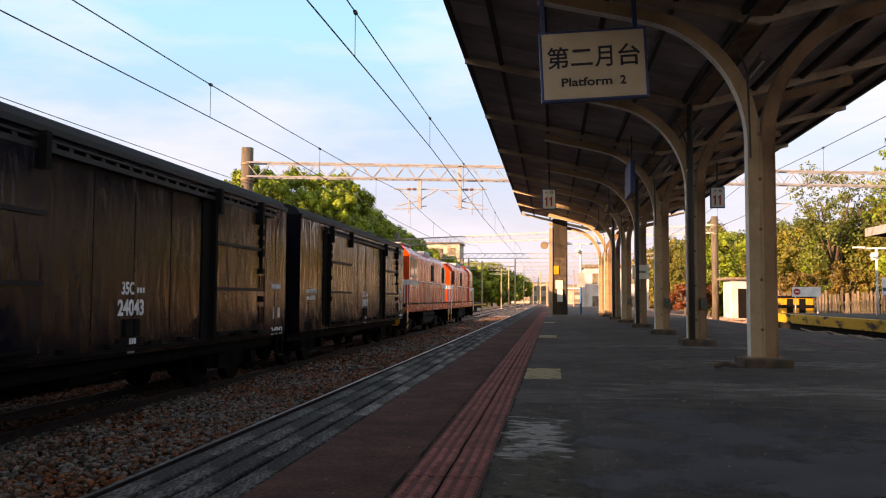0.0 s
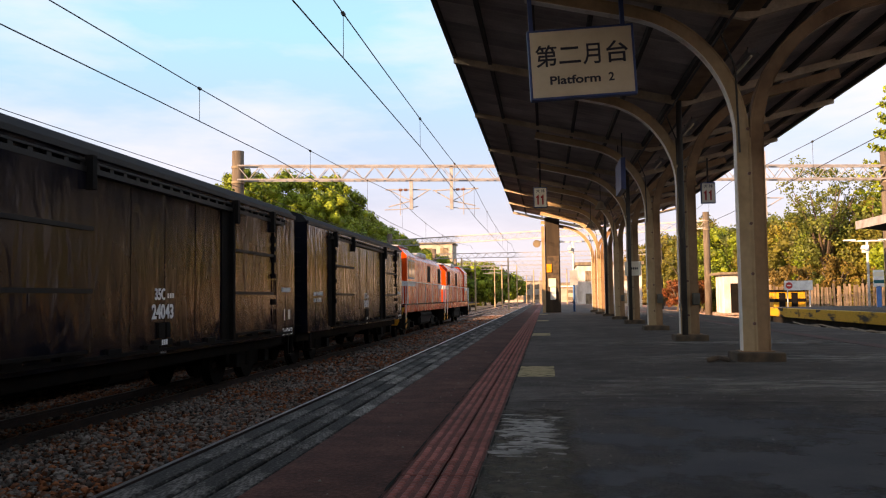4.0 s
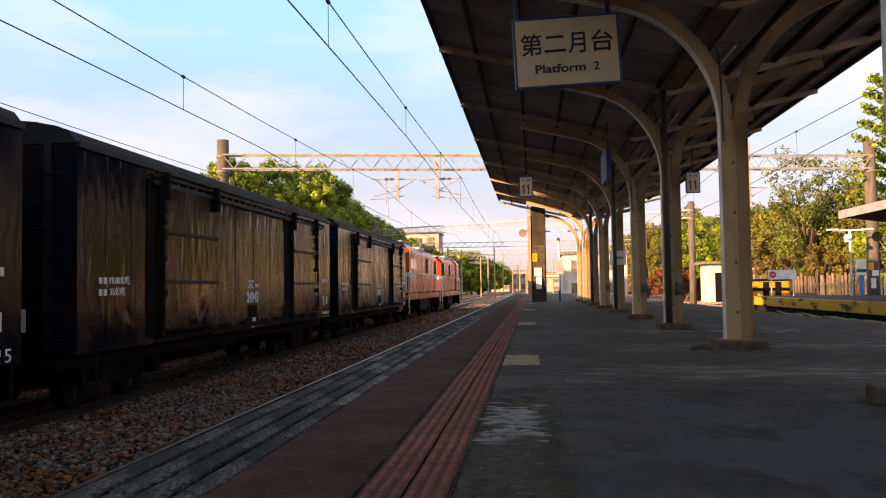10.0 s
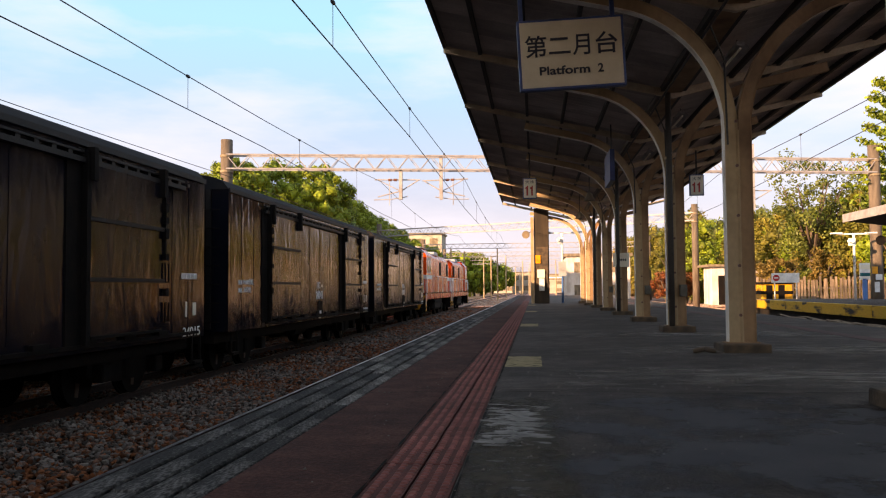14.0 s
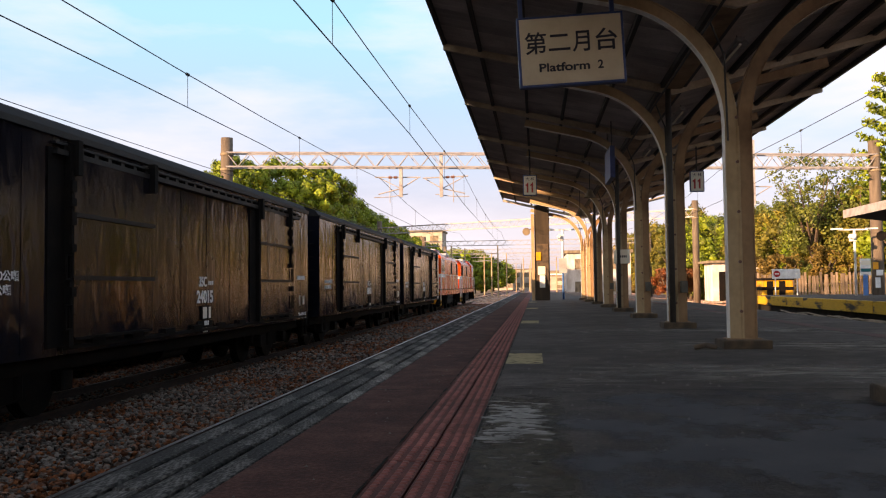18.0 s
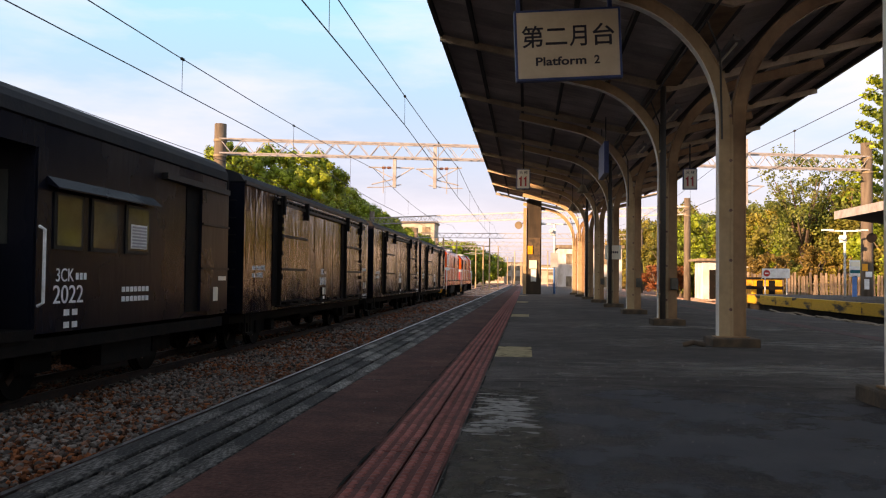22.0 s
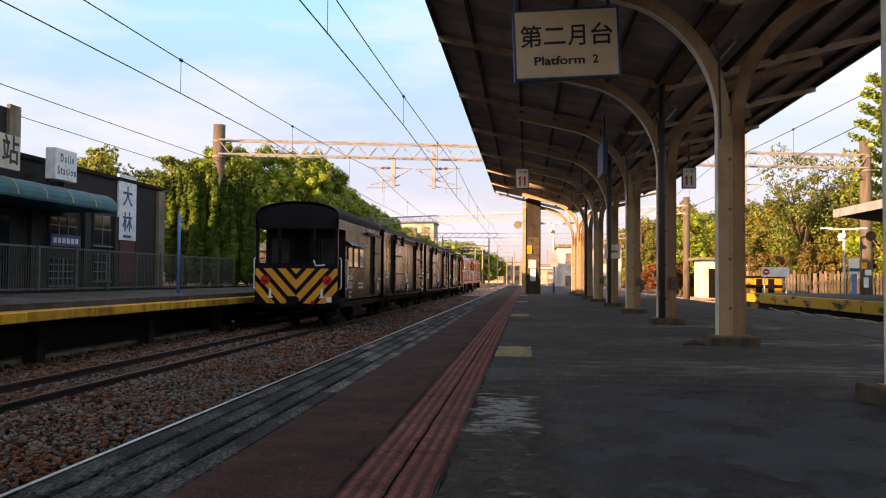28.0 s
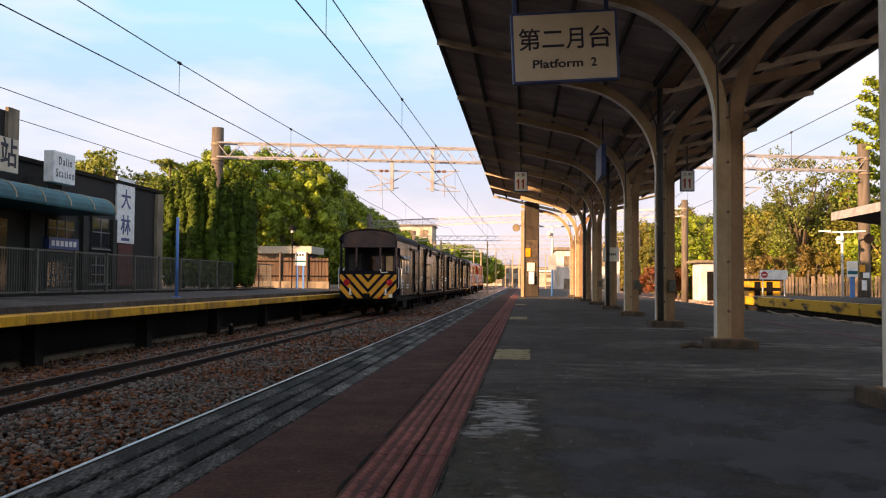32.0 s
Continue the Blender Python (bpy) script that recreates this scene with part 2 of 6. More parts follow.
joint_dark = mat("joint", (0.006, 0.006, 0.006), rough=0.95, spec=0.12)
lip_pale = mat("lip_pale", (0.17, 0.15, 0.135), (0.09, 0.08, 0.075), rough=0.9, scale=6, spec=0.1)
yellow_worn = film("yellow_worn", (0.36, 0.29, 0.165), (0.22, 0.175, 0.10), (0.18, 0.62), scale=6, cut=0.34, fall=0.1)
white_worn = film("white_worn", (0.30, 0.285, 0.27), (0.16, 0.15, 0.142), (0.205, 0.75), scale=5.5, cut=0.435, soft=0.03, fall=0.16, stretch=(0.8, 1.7, 1))
white_trace = film("white_trace", (0.19, 0.18, 0.172), (0.11, 0.105, 0.10), (0.22, 0.95), scale=9, cut=0.56, soft=0.03, fall=0.2, stretch=(0.7, 1.6, 1))
dust_film = film("dust_film", (0.21, 0.19, 0.172), (0.14, 0.125, 0.115), (2.4, 0.9), scale=2.6, cut=0.46, soft=0.09, fall=0.22, stretch=(0.5, 1.8, 1))
moss_film = film("moss_film", (0.046, 0.039, 0.030), (0.085, 0.073, 0.058), (0.235, 2.55), scale=7, cut=0.36, soft=0.12, fall=0.2)
damp_film = film("damp_film", (0.062, 0.062, 0.070), (0.080, 0.079, 0.085), (1.675, 2.65), scale=1.6, cut=0.40, soft=0.06, fall=0.2)
concrete = mat("concrete", (0.25, 0.195, 0.135), (0.12, 0.092, 0.065), rough=0.9, scale=2.5, fine=50, bump=0.35, stretch=(1, 1, 0.4))
mast_concrete = mat("mast_concrete", (0.155, 0.120, 0.090), (0.080, 0.060, 0.045), rough=0.92, scale=2.2, fine=40, bump=0.4, stretch=(2, 2, 0.35), spread=(0.35, 0.65))
# darker than the gantry masts' concrete
dark_mast_concrete = mat("dark_mast_concrete", (0.060, 0.042, 0.028), (0.030, 0.022, 0.016), rough=0.92, scale=1.6, fine=40, bump=0.4, stretch=(2, 2, 0.3), spread=(0.35, 0.65))
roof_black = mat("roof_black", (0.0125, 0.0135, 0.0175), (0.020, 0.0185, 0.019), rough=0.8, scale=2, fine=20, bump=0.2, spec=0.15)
footing_mat = mat("footing", (0.11, 0.075, 0.048), (0.05, 0.037, 0.028), rough=0.9, scale=6, fine=40, bump=0.4)
dark_concrete = mat("dark_concrete", (0.026, 0.022, 0.019), (0.013, 0.0115, 0.0105), rough=0.92, scale=1.6, fine=30, bump=0.4, spec=0.12)
# bed much darker than its stones, for the shade in their gaps
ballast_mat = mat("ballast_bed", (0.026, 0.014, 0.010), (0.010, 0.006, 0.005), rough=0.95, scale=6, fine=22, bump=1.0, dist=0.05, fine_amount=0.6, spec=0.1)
# paler than the near ballast: low sunlight put into its colour
far_ballast_sunlit = mat("far_ballast_sunlit", (0.46, 0.31, 0.27), (0.26, 0.16, 0.135), rough=0.95, scale=1.2, fine=14, bump=1.0, dist=0.12, fine_amount=0.6, spec=0.1)
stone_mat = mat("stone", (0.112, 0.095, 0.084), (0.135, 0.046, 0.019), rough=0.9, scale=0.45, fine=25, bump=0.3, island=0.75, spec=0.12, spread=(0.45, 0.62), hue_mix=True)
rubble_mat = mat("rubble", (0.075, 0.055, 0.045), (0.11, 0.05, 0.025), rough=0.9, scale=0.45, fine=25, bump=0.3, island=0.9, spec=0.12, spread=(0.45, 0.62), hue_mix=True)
# stones paled likewise, to look sunlit far off
far_stone_sunlit = mat("far_stone_sunlit", (0.44, 0.32, 0.26), (0.36, 0.20, 0.13), rough=0.9, scale=0.45, fine=25, bump=0.3, island=0.5, spec=0.12, spread=(0.47, 0.63), hue_mix=True)
rail_rust = mat("rail_rust", (0.034, 0.014, 0.009), (0.016, 0.008, 0.006), rough=0.85, scale=6, fine=60)
rail_head = mat("rail_head", (0.55, 0.55, 0.58), (0.40, 0.38, 0.38), rough=0.28, metal=1.0, scale=8, bump=0.05)
rail_dull = mat("rail_dull", (0.060, 0.030, 0.022), (0.034, 0.018, 0.013), rough=0.55, metal=0.2, scale=8, bump=0.05)
cream_steel = mat("cream_steel", (0.42, 0.295, 0.170), (0.27, 0.175, 0.095), rough=0.5, rough2=0.7, scale=2.2, fine=18, bump=0.12, stretch=(1, 1, 0.7), spread=(0.46, 0.74), fine_amount=0.22)
# column cream made paler, for light bounced up onto the rafters
bounce_lit_rafter = mat("bounce_lit_rafter", (0.52, 0.42, 0.31), (0.30, 0.22, 0.15), rough=0.55, scale=2.5, fine=25, bump=0.1, spread=(0.42, 0.75), fine_amount=0.3)
rust_steel = mat("rust_steel", (0.30, 0.175, 0.090), (0.15, 0.080, 0.040), rough=0.55, rough2=0.75, scale=2.2, fine=18, bump=0.12, stretch=(1, 1, 0.7), spread=(0.40, 0.7), fine_amount=0.25)
# near-white strip: skylight on the columns' left edges put into colour
skylit_edge = mat("skylit_edge", (0.86, 0.83, 0.78), (0.60, 0.50, 0.40), rough=0.4, scale=5, fine=30, bump=0.05, stretch=(1, 1, 0.3), spread=(0.54, 0.75))
white_steel = mat("white_steel", (0.347, 0.335, 0.347), (0.248, 0.223, 0.223), rough=0.6, scale=3, fine=30, bump=0.1)
roof_under = mat("roof_sheet", (0.58, 0.51, 0.49), (0.32, 0.265, 0.255), rough=0.7, scale=1.3, fine=30, bump=0.1, vary=0.2, spread=(0.35, 0.7))
purlin_mat = mat("purlin_steel", (0.049, 0.042, 0.0385), rough=0.7, scale=3)
sign_white = mat("sign_white", (0.82, 0.77, 0.66), (0.74, 0.68, 0.56), rough=0.45, scale=2, fine=20, bump=0.03, fine_amount=0.05)
sign_cream = mat("sign_cream", (0.56, 0.48, 0.37), (0.48, 0.40, 0.30), rough=0.45, scale=2, fine=20, bump=0.03, fine_amount=0.06)
sign_blue = mat("sign_blue", (0.03, 0.06, 0.20), rough=0.45, scale=4, bump=0.03)
sign_red = mat("sign_red", (0.55, 0.03, 0.03), rough=0.5, bump=0.0)
ink = mat("ink", (0.012, 0.013, 0.03), rough=0.6, bump=0.0)
paint_white = mat("paint_white", (0.82, 0.82, 0.82), (0.66, 0.66, 0.65), rough=0.6, scale=6, bump=0.05)
# orange sheen and gloss tint put the reflected sunlit trees into the paint
wagon_black = mat("wagon_black", (0.0058, 0.0070, 0.0122), (0.016, 0.0090, 0.0072), rough=0.12, rough2=0.28, scale=1.1, fine=5.0, bump=0.17, dist=0.03, stretch=(1, 1.3, 0.55), spread=(0.48, 0.74), fine_amount=0.4, spec=0.27, warm_sheen=0.03, sheen_tint=(1.0, 0.36, 0.12), dents=4.6, gloss_tint=(1.0, 0.70, 0.50))
wagon_dark = mat("wagon_dark", (0.0065, 0.0065, 0.0075), (0.011, 0.009, 0.0085), rough=0.55, scale=3, fine=30, bump=0.2, spec=0.25)
under_black = mat("under_black", (0.006, 0.0052, 0.005), (0.011, 0.008, 0.0065), rough=0.8, scale=4, fine=30, spec=0.1)
# gloss tinted warm here too, for the sunlit growth it reflects
caboose_paint = mat("caboose_paint", (0.0068, 0.0085, 0.0150), (0.0125, 0.0112, 0.0130), rough=0.22, rough2=0.34, scale=1.0, fine=3, bump=0.12, dist=0.02, stretch=(1, 1.0, 0.6), spread=(0.48, 0.78), spec=0.10, dents=2.6, gloss_tint=(1.0, 0.78, 0.66))
hazard_yellow = mat("hazard_yellow", (0.74, 0.315, 0.014), (0.54, 0.22, 0.02), rough=0.5, scale=5, fine=40, bump=0.08, spread=(0.5, 0.75))
lamp_red = mat("lamp_red", (0.55, 0.02, 0.025), rough=0.25, bump=0.0)
loco_orange = mat("loco_orange", (0.62, 0.058, 0.010), (0.44, 0.036, 0.008), rough=0.16, rough2=0.32, scale=1.2, fine=4, bump=0.34, dist=0.02, stretch=(1, 1.5, 0.4), spec=0.34, coat=0.08, dents=1.6)
loco_grey = mat("loco_grey", (0.42, 0.42, 0.44), (0.30, 0.30, 0.31), rough=0.5, scale=2)
glass_dark = glass("glass_dark", (0.02, 0.025, 0.03), 0.06, 0.85)
yellow_paint = mat("yellow_paint", (0.60, 0.30, 0.012), (0.25, 0.115, 0.014), rough=0.65, scale=2.6, fine=24, bump=0.2, stretch=(1, 1, 0.5), spread=(0.46, 0.70), vary=0.2, fine_amount=0.45)
yellow_mould = mat("yellow_mould", (0.58, 0.33, 0.015), (0.020, 0.014, 0.009), rough=0.7, scale=1.3, fine=9, bump=0.2, stretch=(1, 0.5, 2.6), spread=(0.50, 0.60), vary=0.1)
teal = mat("teal", (0.008, 0.105, 0.128), (0.008, 0.068, 0.085), rough=0.5, scale=2, fine=25, bump=0.05, vary=0.1, spec=0.2)
wall_dark = mat("wall_dark", (0.016, 0.0125, 0.0115), (0.009, 0.0075, 0.0072), rough=0.85, scale=1.5, fine=25, stretch=(1, 1, 0.5))
wall_grey = mat("wall_grey", (0.026, 0.027, 0.023), (0.015, 0.016, 0.014), rough=0.85, scale=1.5, fine=25)
frame_grey = mat("frame_grey", (0.16, 0.16, 0.165), (0.10, 0.10, 0.10), rough=0.6, scale=5)
wall_pale = mat("wall_pale", (0.46, 0.40, 0.33), (0.34, 0.29, 0.24), rough=0.85, scale=0.6, fine=12)
fence_grey = mat("fence_grey", (0.115, 0.108, 0.092), (0.07, 0.066, 0.055), rough=0.6, scale=4)
fence_wood = mat("fence_wood", (0.22, 0.16, 0.11), (0.13, 0.09, 0.06), rough=0.85, scale=3, fine=30, stretch=(3, 3, 0.4), vary=0.4)
garden_wood = mat("garden_wood", (0.13, 0.07, 0.04), (0.07, 0.04, 0.025), rough=0.85, scale=3, fine=30, stretch=(3, 3, 0.4), vary=0.3)
whitewash = mat("whitewash", (0.66, 0.62, 0.60), (0.46, 0.40, 0.36), rough=0.85, scale=1.4, fine=20, bump=0.2, stretch=(1, 1, 0.5))
blue_paint = mat("blue_paint", (0.08, 0.22, 0.55), (0.06, 0.17, 0.42), rough=0.45, scale=3, bump=0.05)
bark = mat("bark", (0.12, 0.085, 0.06), (0.07, 0.05, 0.04), rough=0.95, scale=4, fine=20, bump=0.6, stretch=(2, 2, 0.4))
leaf_dark = mat("leaf_dark", (0.225, 0.275, 0.028), (0.105, 0.160, 0.018), rough=0.5, scale=0.35, fine=3, bump=0.0, island=0.5, through_leaf=0.18, spec=0.25)
leaf_conifer = mat("leaf_conifer", (0.072, 0.104, 0.012), (0.034, 0.058, 0.009), rough=0.65, scale=0.8, fine=3, bump=0.0, island=0.5, through_leaf=0.0, spec=0.12)
leaf_gold = mat("leaf_gold", (0.225, 0.19, 0.034), (0.10, 0.105, 0.02), rough=0.6, scale=0.35, fine=3, bump=0.0, island=0.55, through_leaf=0.3, spec=0.3)
leaf_dry = mat("leaf_dry", (0.22, 0.15, 0.045), (0.13, 0.10, 0.03), rough=0.7, scale=0.5, fine=3, bump=0.0, island=0.5, through_leaf=0.3, spec=0.2)
leaf_light = mat("leaf_light", (0.24, 0.26, 0.05), (0.16, 0.19, 0.035), rough=0.55, scale=0.5, fine=3, bump=0.0, island=0.4, through_leaf=0.35, spec=0.25)
leaf_open = mat("leaf_open", (0.17, 0.19, 0.045), (0.08, 0.11, 0.025), rough=0.5, scale=0.5, fine=3, bump=0.0, island=0.5, through_leaf=0.3, spec=0.3)
leaf_red = mat("leaf_red", (0.25, 0.075, 0.03), (0.17, 0.075, 0.03), rough=0.6, scale=1, fine=3, bump=0.0, island=0.4, through_leaf=0.35, spec=0.3)
earth = mat("earth", (0.24, 0.17, 0.12), (0.14, 0.105, 0.075), rough=0.95, scale=0.15, fine=2.0, bump=0.5, dist=0.06)
wire_mat = mat("wire", (0.03, 0.028, 0.028), rough=0.6, bump=0.0)
insulator = mat("insulator", (0.16, 0.07, 0.05), rough=0.3, bump=0.0)


# ---------------------------------------------------------------- mesh helpers
def put(name, mesh, material, parent=None, label="", m=None):
    ob = new(name, mesh)
    if material and not mesh.materials:
        mesh.materials.append(material)
    if parent is not None:
        ob.parent = parent
    if m is not None:
        ob.matrix_basis = m
    if label:
        tagged(ob, label)
    return ob


def finish(bm, name, smooth=False):
    bmesh.ops.recalc_face_normals(bm, faces=bm.faces)
    me = bpy.data.meshes.new(name)
    bm.to_mesh(me)
    bm.free()
    if smooth:
        for p in me.polygons:
            p.use_smooth = True
    return me


def part(name, bm, material, parent, label="", smooth=False, m=None):
    return put(name, finish(bm, name, smooth), material, parent, label, m)


def thing(name, loc, label, category, group="", kind="", rz=0.0):
    ob = new(name)
    ob.empty_display_size = 0.2
    ob.matrix_basis = pose(*loc, 0, 0, rz)
    return tagged(ob, label, category, group, kind)


def box(bm, x0, x1, y0, y1, z0, z1, bevel=0.0, m=None):
    vs = [bm.verts.new((x, y, z)) for x in (x0, x1) for y in (y0, y1) for z in (z0, z1)]
    fs = [bm.faces.new([vs[i] for i in q]) for q in ((0, 1, 3, 2), (4, 6, 7, 5), (0, 4, 5, 1), (2, 3, 7, 6), (0, 2, 6, 4), (1, 5, 7, 3))]
    if bevel:
        es = list({e for f in fs for e in f.edges})
        made = bmesh.ops.bevel(bm, geom=es, offset=bevel, segments=1, affect="EDGES", clamp_overlap=True)
        vs = list({v for f in made["faces"] for v in f.verts} | {v for v in vs if v.is_valid})
    if m is not None:
        bmesh.ops.transform(bm, matrix=m, verts=[v for v in vs if v.is_valid])
    return bm


def B(*a, **k):
    return box(bmesh.new(), *a, **k)


def tube(bm, pts, r, seg=8, r_end=None):
    """A round bar along points; tapers to r_end."""
    pts = [Vector(p) for p in pts]
    rings, n = [], len(pts)
    side = None
    for i, p in enumerate(pts):
        d = (pts[min(i + 1, n - 1)] - pts[max(i - 1, 0)]).normalized()
        if side is None:
            side = d.orthogonal().normalized()
        side = (side - d * side.dot(d)).normalized()
        up = d.cross(side)
        k = r if r_end is None else r + (r_end - r) * i / (n - 1)
        rings.append([bm.verts.new(p + side * (k * math.cos(2 * math.pi * j / seg)) + up * (k * math.sin(2 * math.pi * j / seg))) for j in range(seg)])
    for a, b in zip(rings, rings[1:]):
        for j in range(seg):
            bm.faces.new((a[j], a[(j + 1) % seg], b[(j + 1) % seg], b[j]))
    bm.faces.new(rings[0][::-1])
    bm.faces.new(rings[-1])
    return bm


def extrude_poly(bm, poly, y0, y1, axis="y"):
    """A prism: a polygon in x, z drawn out along y (or in y, z along x; or in x, y along z)."""
    def at(p, k):
        return {"y": (p[0], k, p[1]), "x": (k, p[0], p[1]), "z": (p[0], p[1], k)}[axis]
    a, b = [bm.verts.new(at(p, y0)) for p in poly], [bm.verts.new(at(p, y1)) for p in poly]
    n = len(poly)
    bm.faces.new(a)
    bm.faces.new(b[::-1])
    for i in range(n):
        bm.faces.new((a[i], b[i], b[(i + 1) % n], a[(i + 1) % n]))
    return bm


def sweep(bm, path, profile):
    """A profile (across, along y) carried along a path in x, z."""
    rings, n = [], len(path)
    for i, p in enumerate(path):
        a, b = path[max(i - 1, 0)], path[min(i + 1, n - 1)]
        tx, tz = b[0] - a[0], b[1] - a[1]
        k = math.hypot(tx, tz)
        nx, nz = tz / k, -tx / k
        rings.append([bm.verts.new((p[0] + nx * u, v, p[1] + nz * u)) for u, v in profile])
    m = len(profile)
    for a, b in zip(rings, rings[1:]):
        for j in range(m):
            bm.faces.new((a[j], a[(j + 1) % m], b[(j + 1) % m], b[j]))
    bm.faces.new(rings[0][::-1])
    bm.faces.new(rings[-1])
    return bm


def lettering(name, words, size, material, parent, m, width=None, depth=0.003, bold=0.0):
    """Flat letters, centred, in the plane that m carries; width: squeezed to that many metres."""
    c = bpy.data.curves.new(name, "FONT")
    c.body, c.size, c.extrude, c.align_x, c.align_y = words, size, depth, "CENTER", "CENTER"
    c.offset = bold
    tmp = new(name, c)
    bpy.context.view_layer.update()
    me = bpy.data.meshes.new_from_object(tmp.evaluated_get(bpy.context.evaluated_depsgraph_get()))
    bpy.data.objects.remove(tmp)
    bpy.data.curves.remove(c)
    if width and len(me.vertices):
        xs = [v.co.x for v in me.vertices]
        k = width / max(1e-6, max(xs) - min(xs))
        me.transform(Matrix.Diagonal((k, 1, 1, 1)))
    me.materials.clear()
    return put(name, me, material, parent, "", m)


FACE_BACK = Matrix.Rotation(radians(90), 4, "X")  # letters that face -y
FACE_RIGHT = Matrix.Rotation(radians(90), 4, "Z") @ Matrix.Rotation(radians(90), 4, "X")  # letters that face +x

# ---------------------------------------------------------------- ground, tracks, platforms
RAIL_TOP = -0.92
TRAIN_RAIL = -0.97  # the train's track lies a little lower
DECK = -0.07  # top of the island platform
TRACK_NEAR, TRACK_TRAIN, TRACK_RIGHT = -3.2, -7.2, 7.9

g = thing("ground", (0, 0, 0), "dry brown earth round the station", "ground", kind="structure")
part("earth_sheet", B(-2500, 2500, -300, 4000, -1.6, -1.16), earth, g)
bed = thing("ballast_bed", (0, 0, 0), "rusty grey track ballast between the platforms", "ballast", kind="structure")
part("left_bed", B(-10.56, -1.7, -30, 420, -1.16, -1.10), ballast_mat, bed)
# beds coloured pale where low sun falls on the ground
part("junction_bed", B(-9.6, -1.75, 47, 420, -1.10, -1.085), far_ballast_sunlit, bed, "junction ballast, coloured paler for sunlight")
part("junction_bed", B(6.15, 19.0, 49, 420, -1.10, -1.085), far_ballast_sunlit, bed)
part("yard", B(-9, 12, 86.2, 420, -1.16, -1.093), far_ballast_sunlit, bed, "gravel yard beyond the platform, paled for sunlight")
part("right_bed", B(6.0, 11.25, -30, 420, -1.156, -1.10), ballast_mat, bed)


def rail_mesh():
    prof = [(-0.065, 0), (0.065, 0), (0.065, 0.012), (0.012, 0.03), (0.01, 0.105), (0.034, 0.118), (0.034, 0.15), (-0.034, 0.15), (-0.034, 0.118), (-0.01, 0.105), (-0.012, 0.03), (-0.065, 0.012)]
    return prof


def track(name, xc, head, label, y0=-20.0, y1=420.0, top=RAIL_TOP):
    t = thing(name, (xc, 0, top), label, "railway track", kind="structure")
    for sx in (-0.5675, 0.5675):
        r = part("rail", extrude_poly(bmesh.new(), [(sx + u, v - 0.15) for u, v in rail_mesh()], y0, y1), rail_rust, t)
        put("rail_head", finish(B(sx - 0.022, sx + 0.022, y0, y1, 0.0, 0.004), "rail_head"), head, r)
        # dark strip for rust-stained ballast and shade at the rail's foot
        if head is rail_dull:
            part("rail_foot_band", B(sx - 0.12, sx + 0.22, y0, 90, -0.19, -0.138, bevel=0.01), rail_rust, t)
    bm = bmesh.new()
    extrude_poly(bm, [(-1.0, -0.30), (1.0, -0.30), (1.0, -0.165), (0.5, -0.15), (-0.5, -0.15), (-1.0, -0.165)], -0.11, 0.11)
    sl = finish(bm, "sleeper")
    for i in range(70):
        put("sleeper", sl, dark_concrete, t, m=pose(0, 5 + 0.62 * i, 0))
    return t


track("track_near", TRACK_NEAR, rail_head, "polished steel rails on concrete sleepers beside the platform")
track("track_train", TRACK_TRAIN, rail_dull, "rusty brown rails on concrete sleepers in ballast", top=TRAIN_RAIL)
track("track_right", TRACK_RIGHT, rail_dull, "rusty rails beyond the island platform")

PL, PR = -1.755, 6.1
BROWN, TAC_L, TAC_R = -1.215, -0.645, -0.315  # where the edge planks, the brown band and the guidance strip end
pf = thing("platform_island", (0, 0, 0), "dark patched asphalt island platform", "platform", kind="structure")
pf.location.z = DECK
part("asphalt_deck", B(TAC_R, PR, -20, 86, -1.1, 0.0), asphalt, pf)
part("brown_deck", B(BROWN, TAC_L, -20, 86, -1.1, -0.002), brown_asphalt, pf, "reddish brown asphalt band")
part("strip_bed", B(TAC_L, TAC_R, -20, 86, -1.1, -0.012), joint_dark, pf)
part("edge_bed", B(PL + 0.01, BROWN, -20, 86, -1.1, -0.03), joint_dark, pf)

# platform across the train's track
far = thing("platform_far", (0, 0, 0), "far side platform with a yellow painted edge", "platform", kind="structure")
part("deck", extrude_poly(bmesh.new(), [(-60, -1.2), (-10.6, -1.2), (-10.6, -0.19), (-9.42, -0.19), (-9.42, 0.13), (-12.6, 0.21), (-60, 0.21)], -30, 120), asphalt, far, "raised asphalt deck sloping to the track")
part("edge_band", B(-9.42, -9.3, -30, 120, -0.19, 0.006), yellow_paint, far, "yellow painted edge band")
for i in range(12):
    part("support_post", B(-9.9, -9.6, 6 + 5.0 * i, 6.3 + 5.0 * i, -1.16, -0.19), dark_concrete, far)
# thin black sheet: the shade under the deck put into colour
part("recess_shade", B(-10.6, -10.56, -30, 120, -1.16, -0.19), roof_black, far, "black sheet for the shade under the deck")
cope = finish(B(-9.3, -9.05, -0.398, 0.398, -0.19, 0.0, bevel=0.012), "coping")
rr = random.Random(41)
for i in range(96):
    put("coping", cope, yellow_paint, far, m=pose(rr.uniform(-0.008, 0.008), 7.9 + 0.81 * i, rr.uniform(-0.006, 0.004)))
part("cable_duct", B(-10.35, -9.95, 0, 90, -1.16, -0.98, bevel=0.02), concrete, far, "low grey concrete duct along the ballast")

# platform on the other side
third = thing("platform_third", (0, 0, 0), "third platform with a worn yellow edge", "platform", kind="structure")
part("deck", B(11.5, 17.5, -30, 47, -1.2, 0.0), asphalt, third)
cope3 = finish(B(11.25, 11.5, -1.24, 1.24, -0.42, 0.004, bevel=0.012), "coping")
for i in range(26):
    put("coping", cope3, yellow_mould, third, m=pose(0, -16.2 + 2.5 * i, 0))
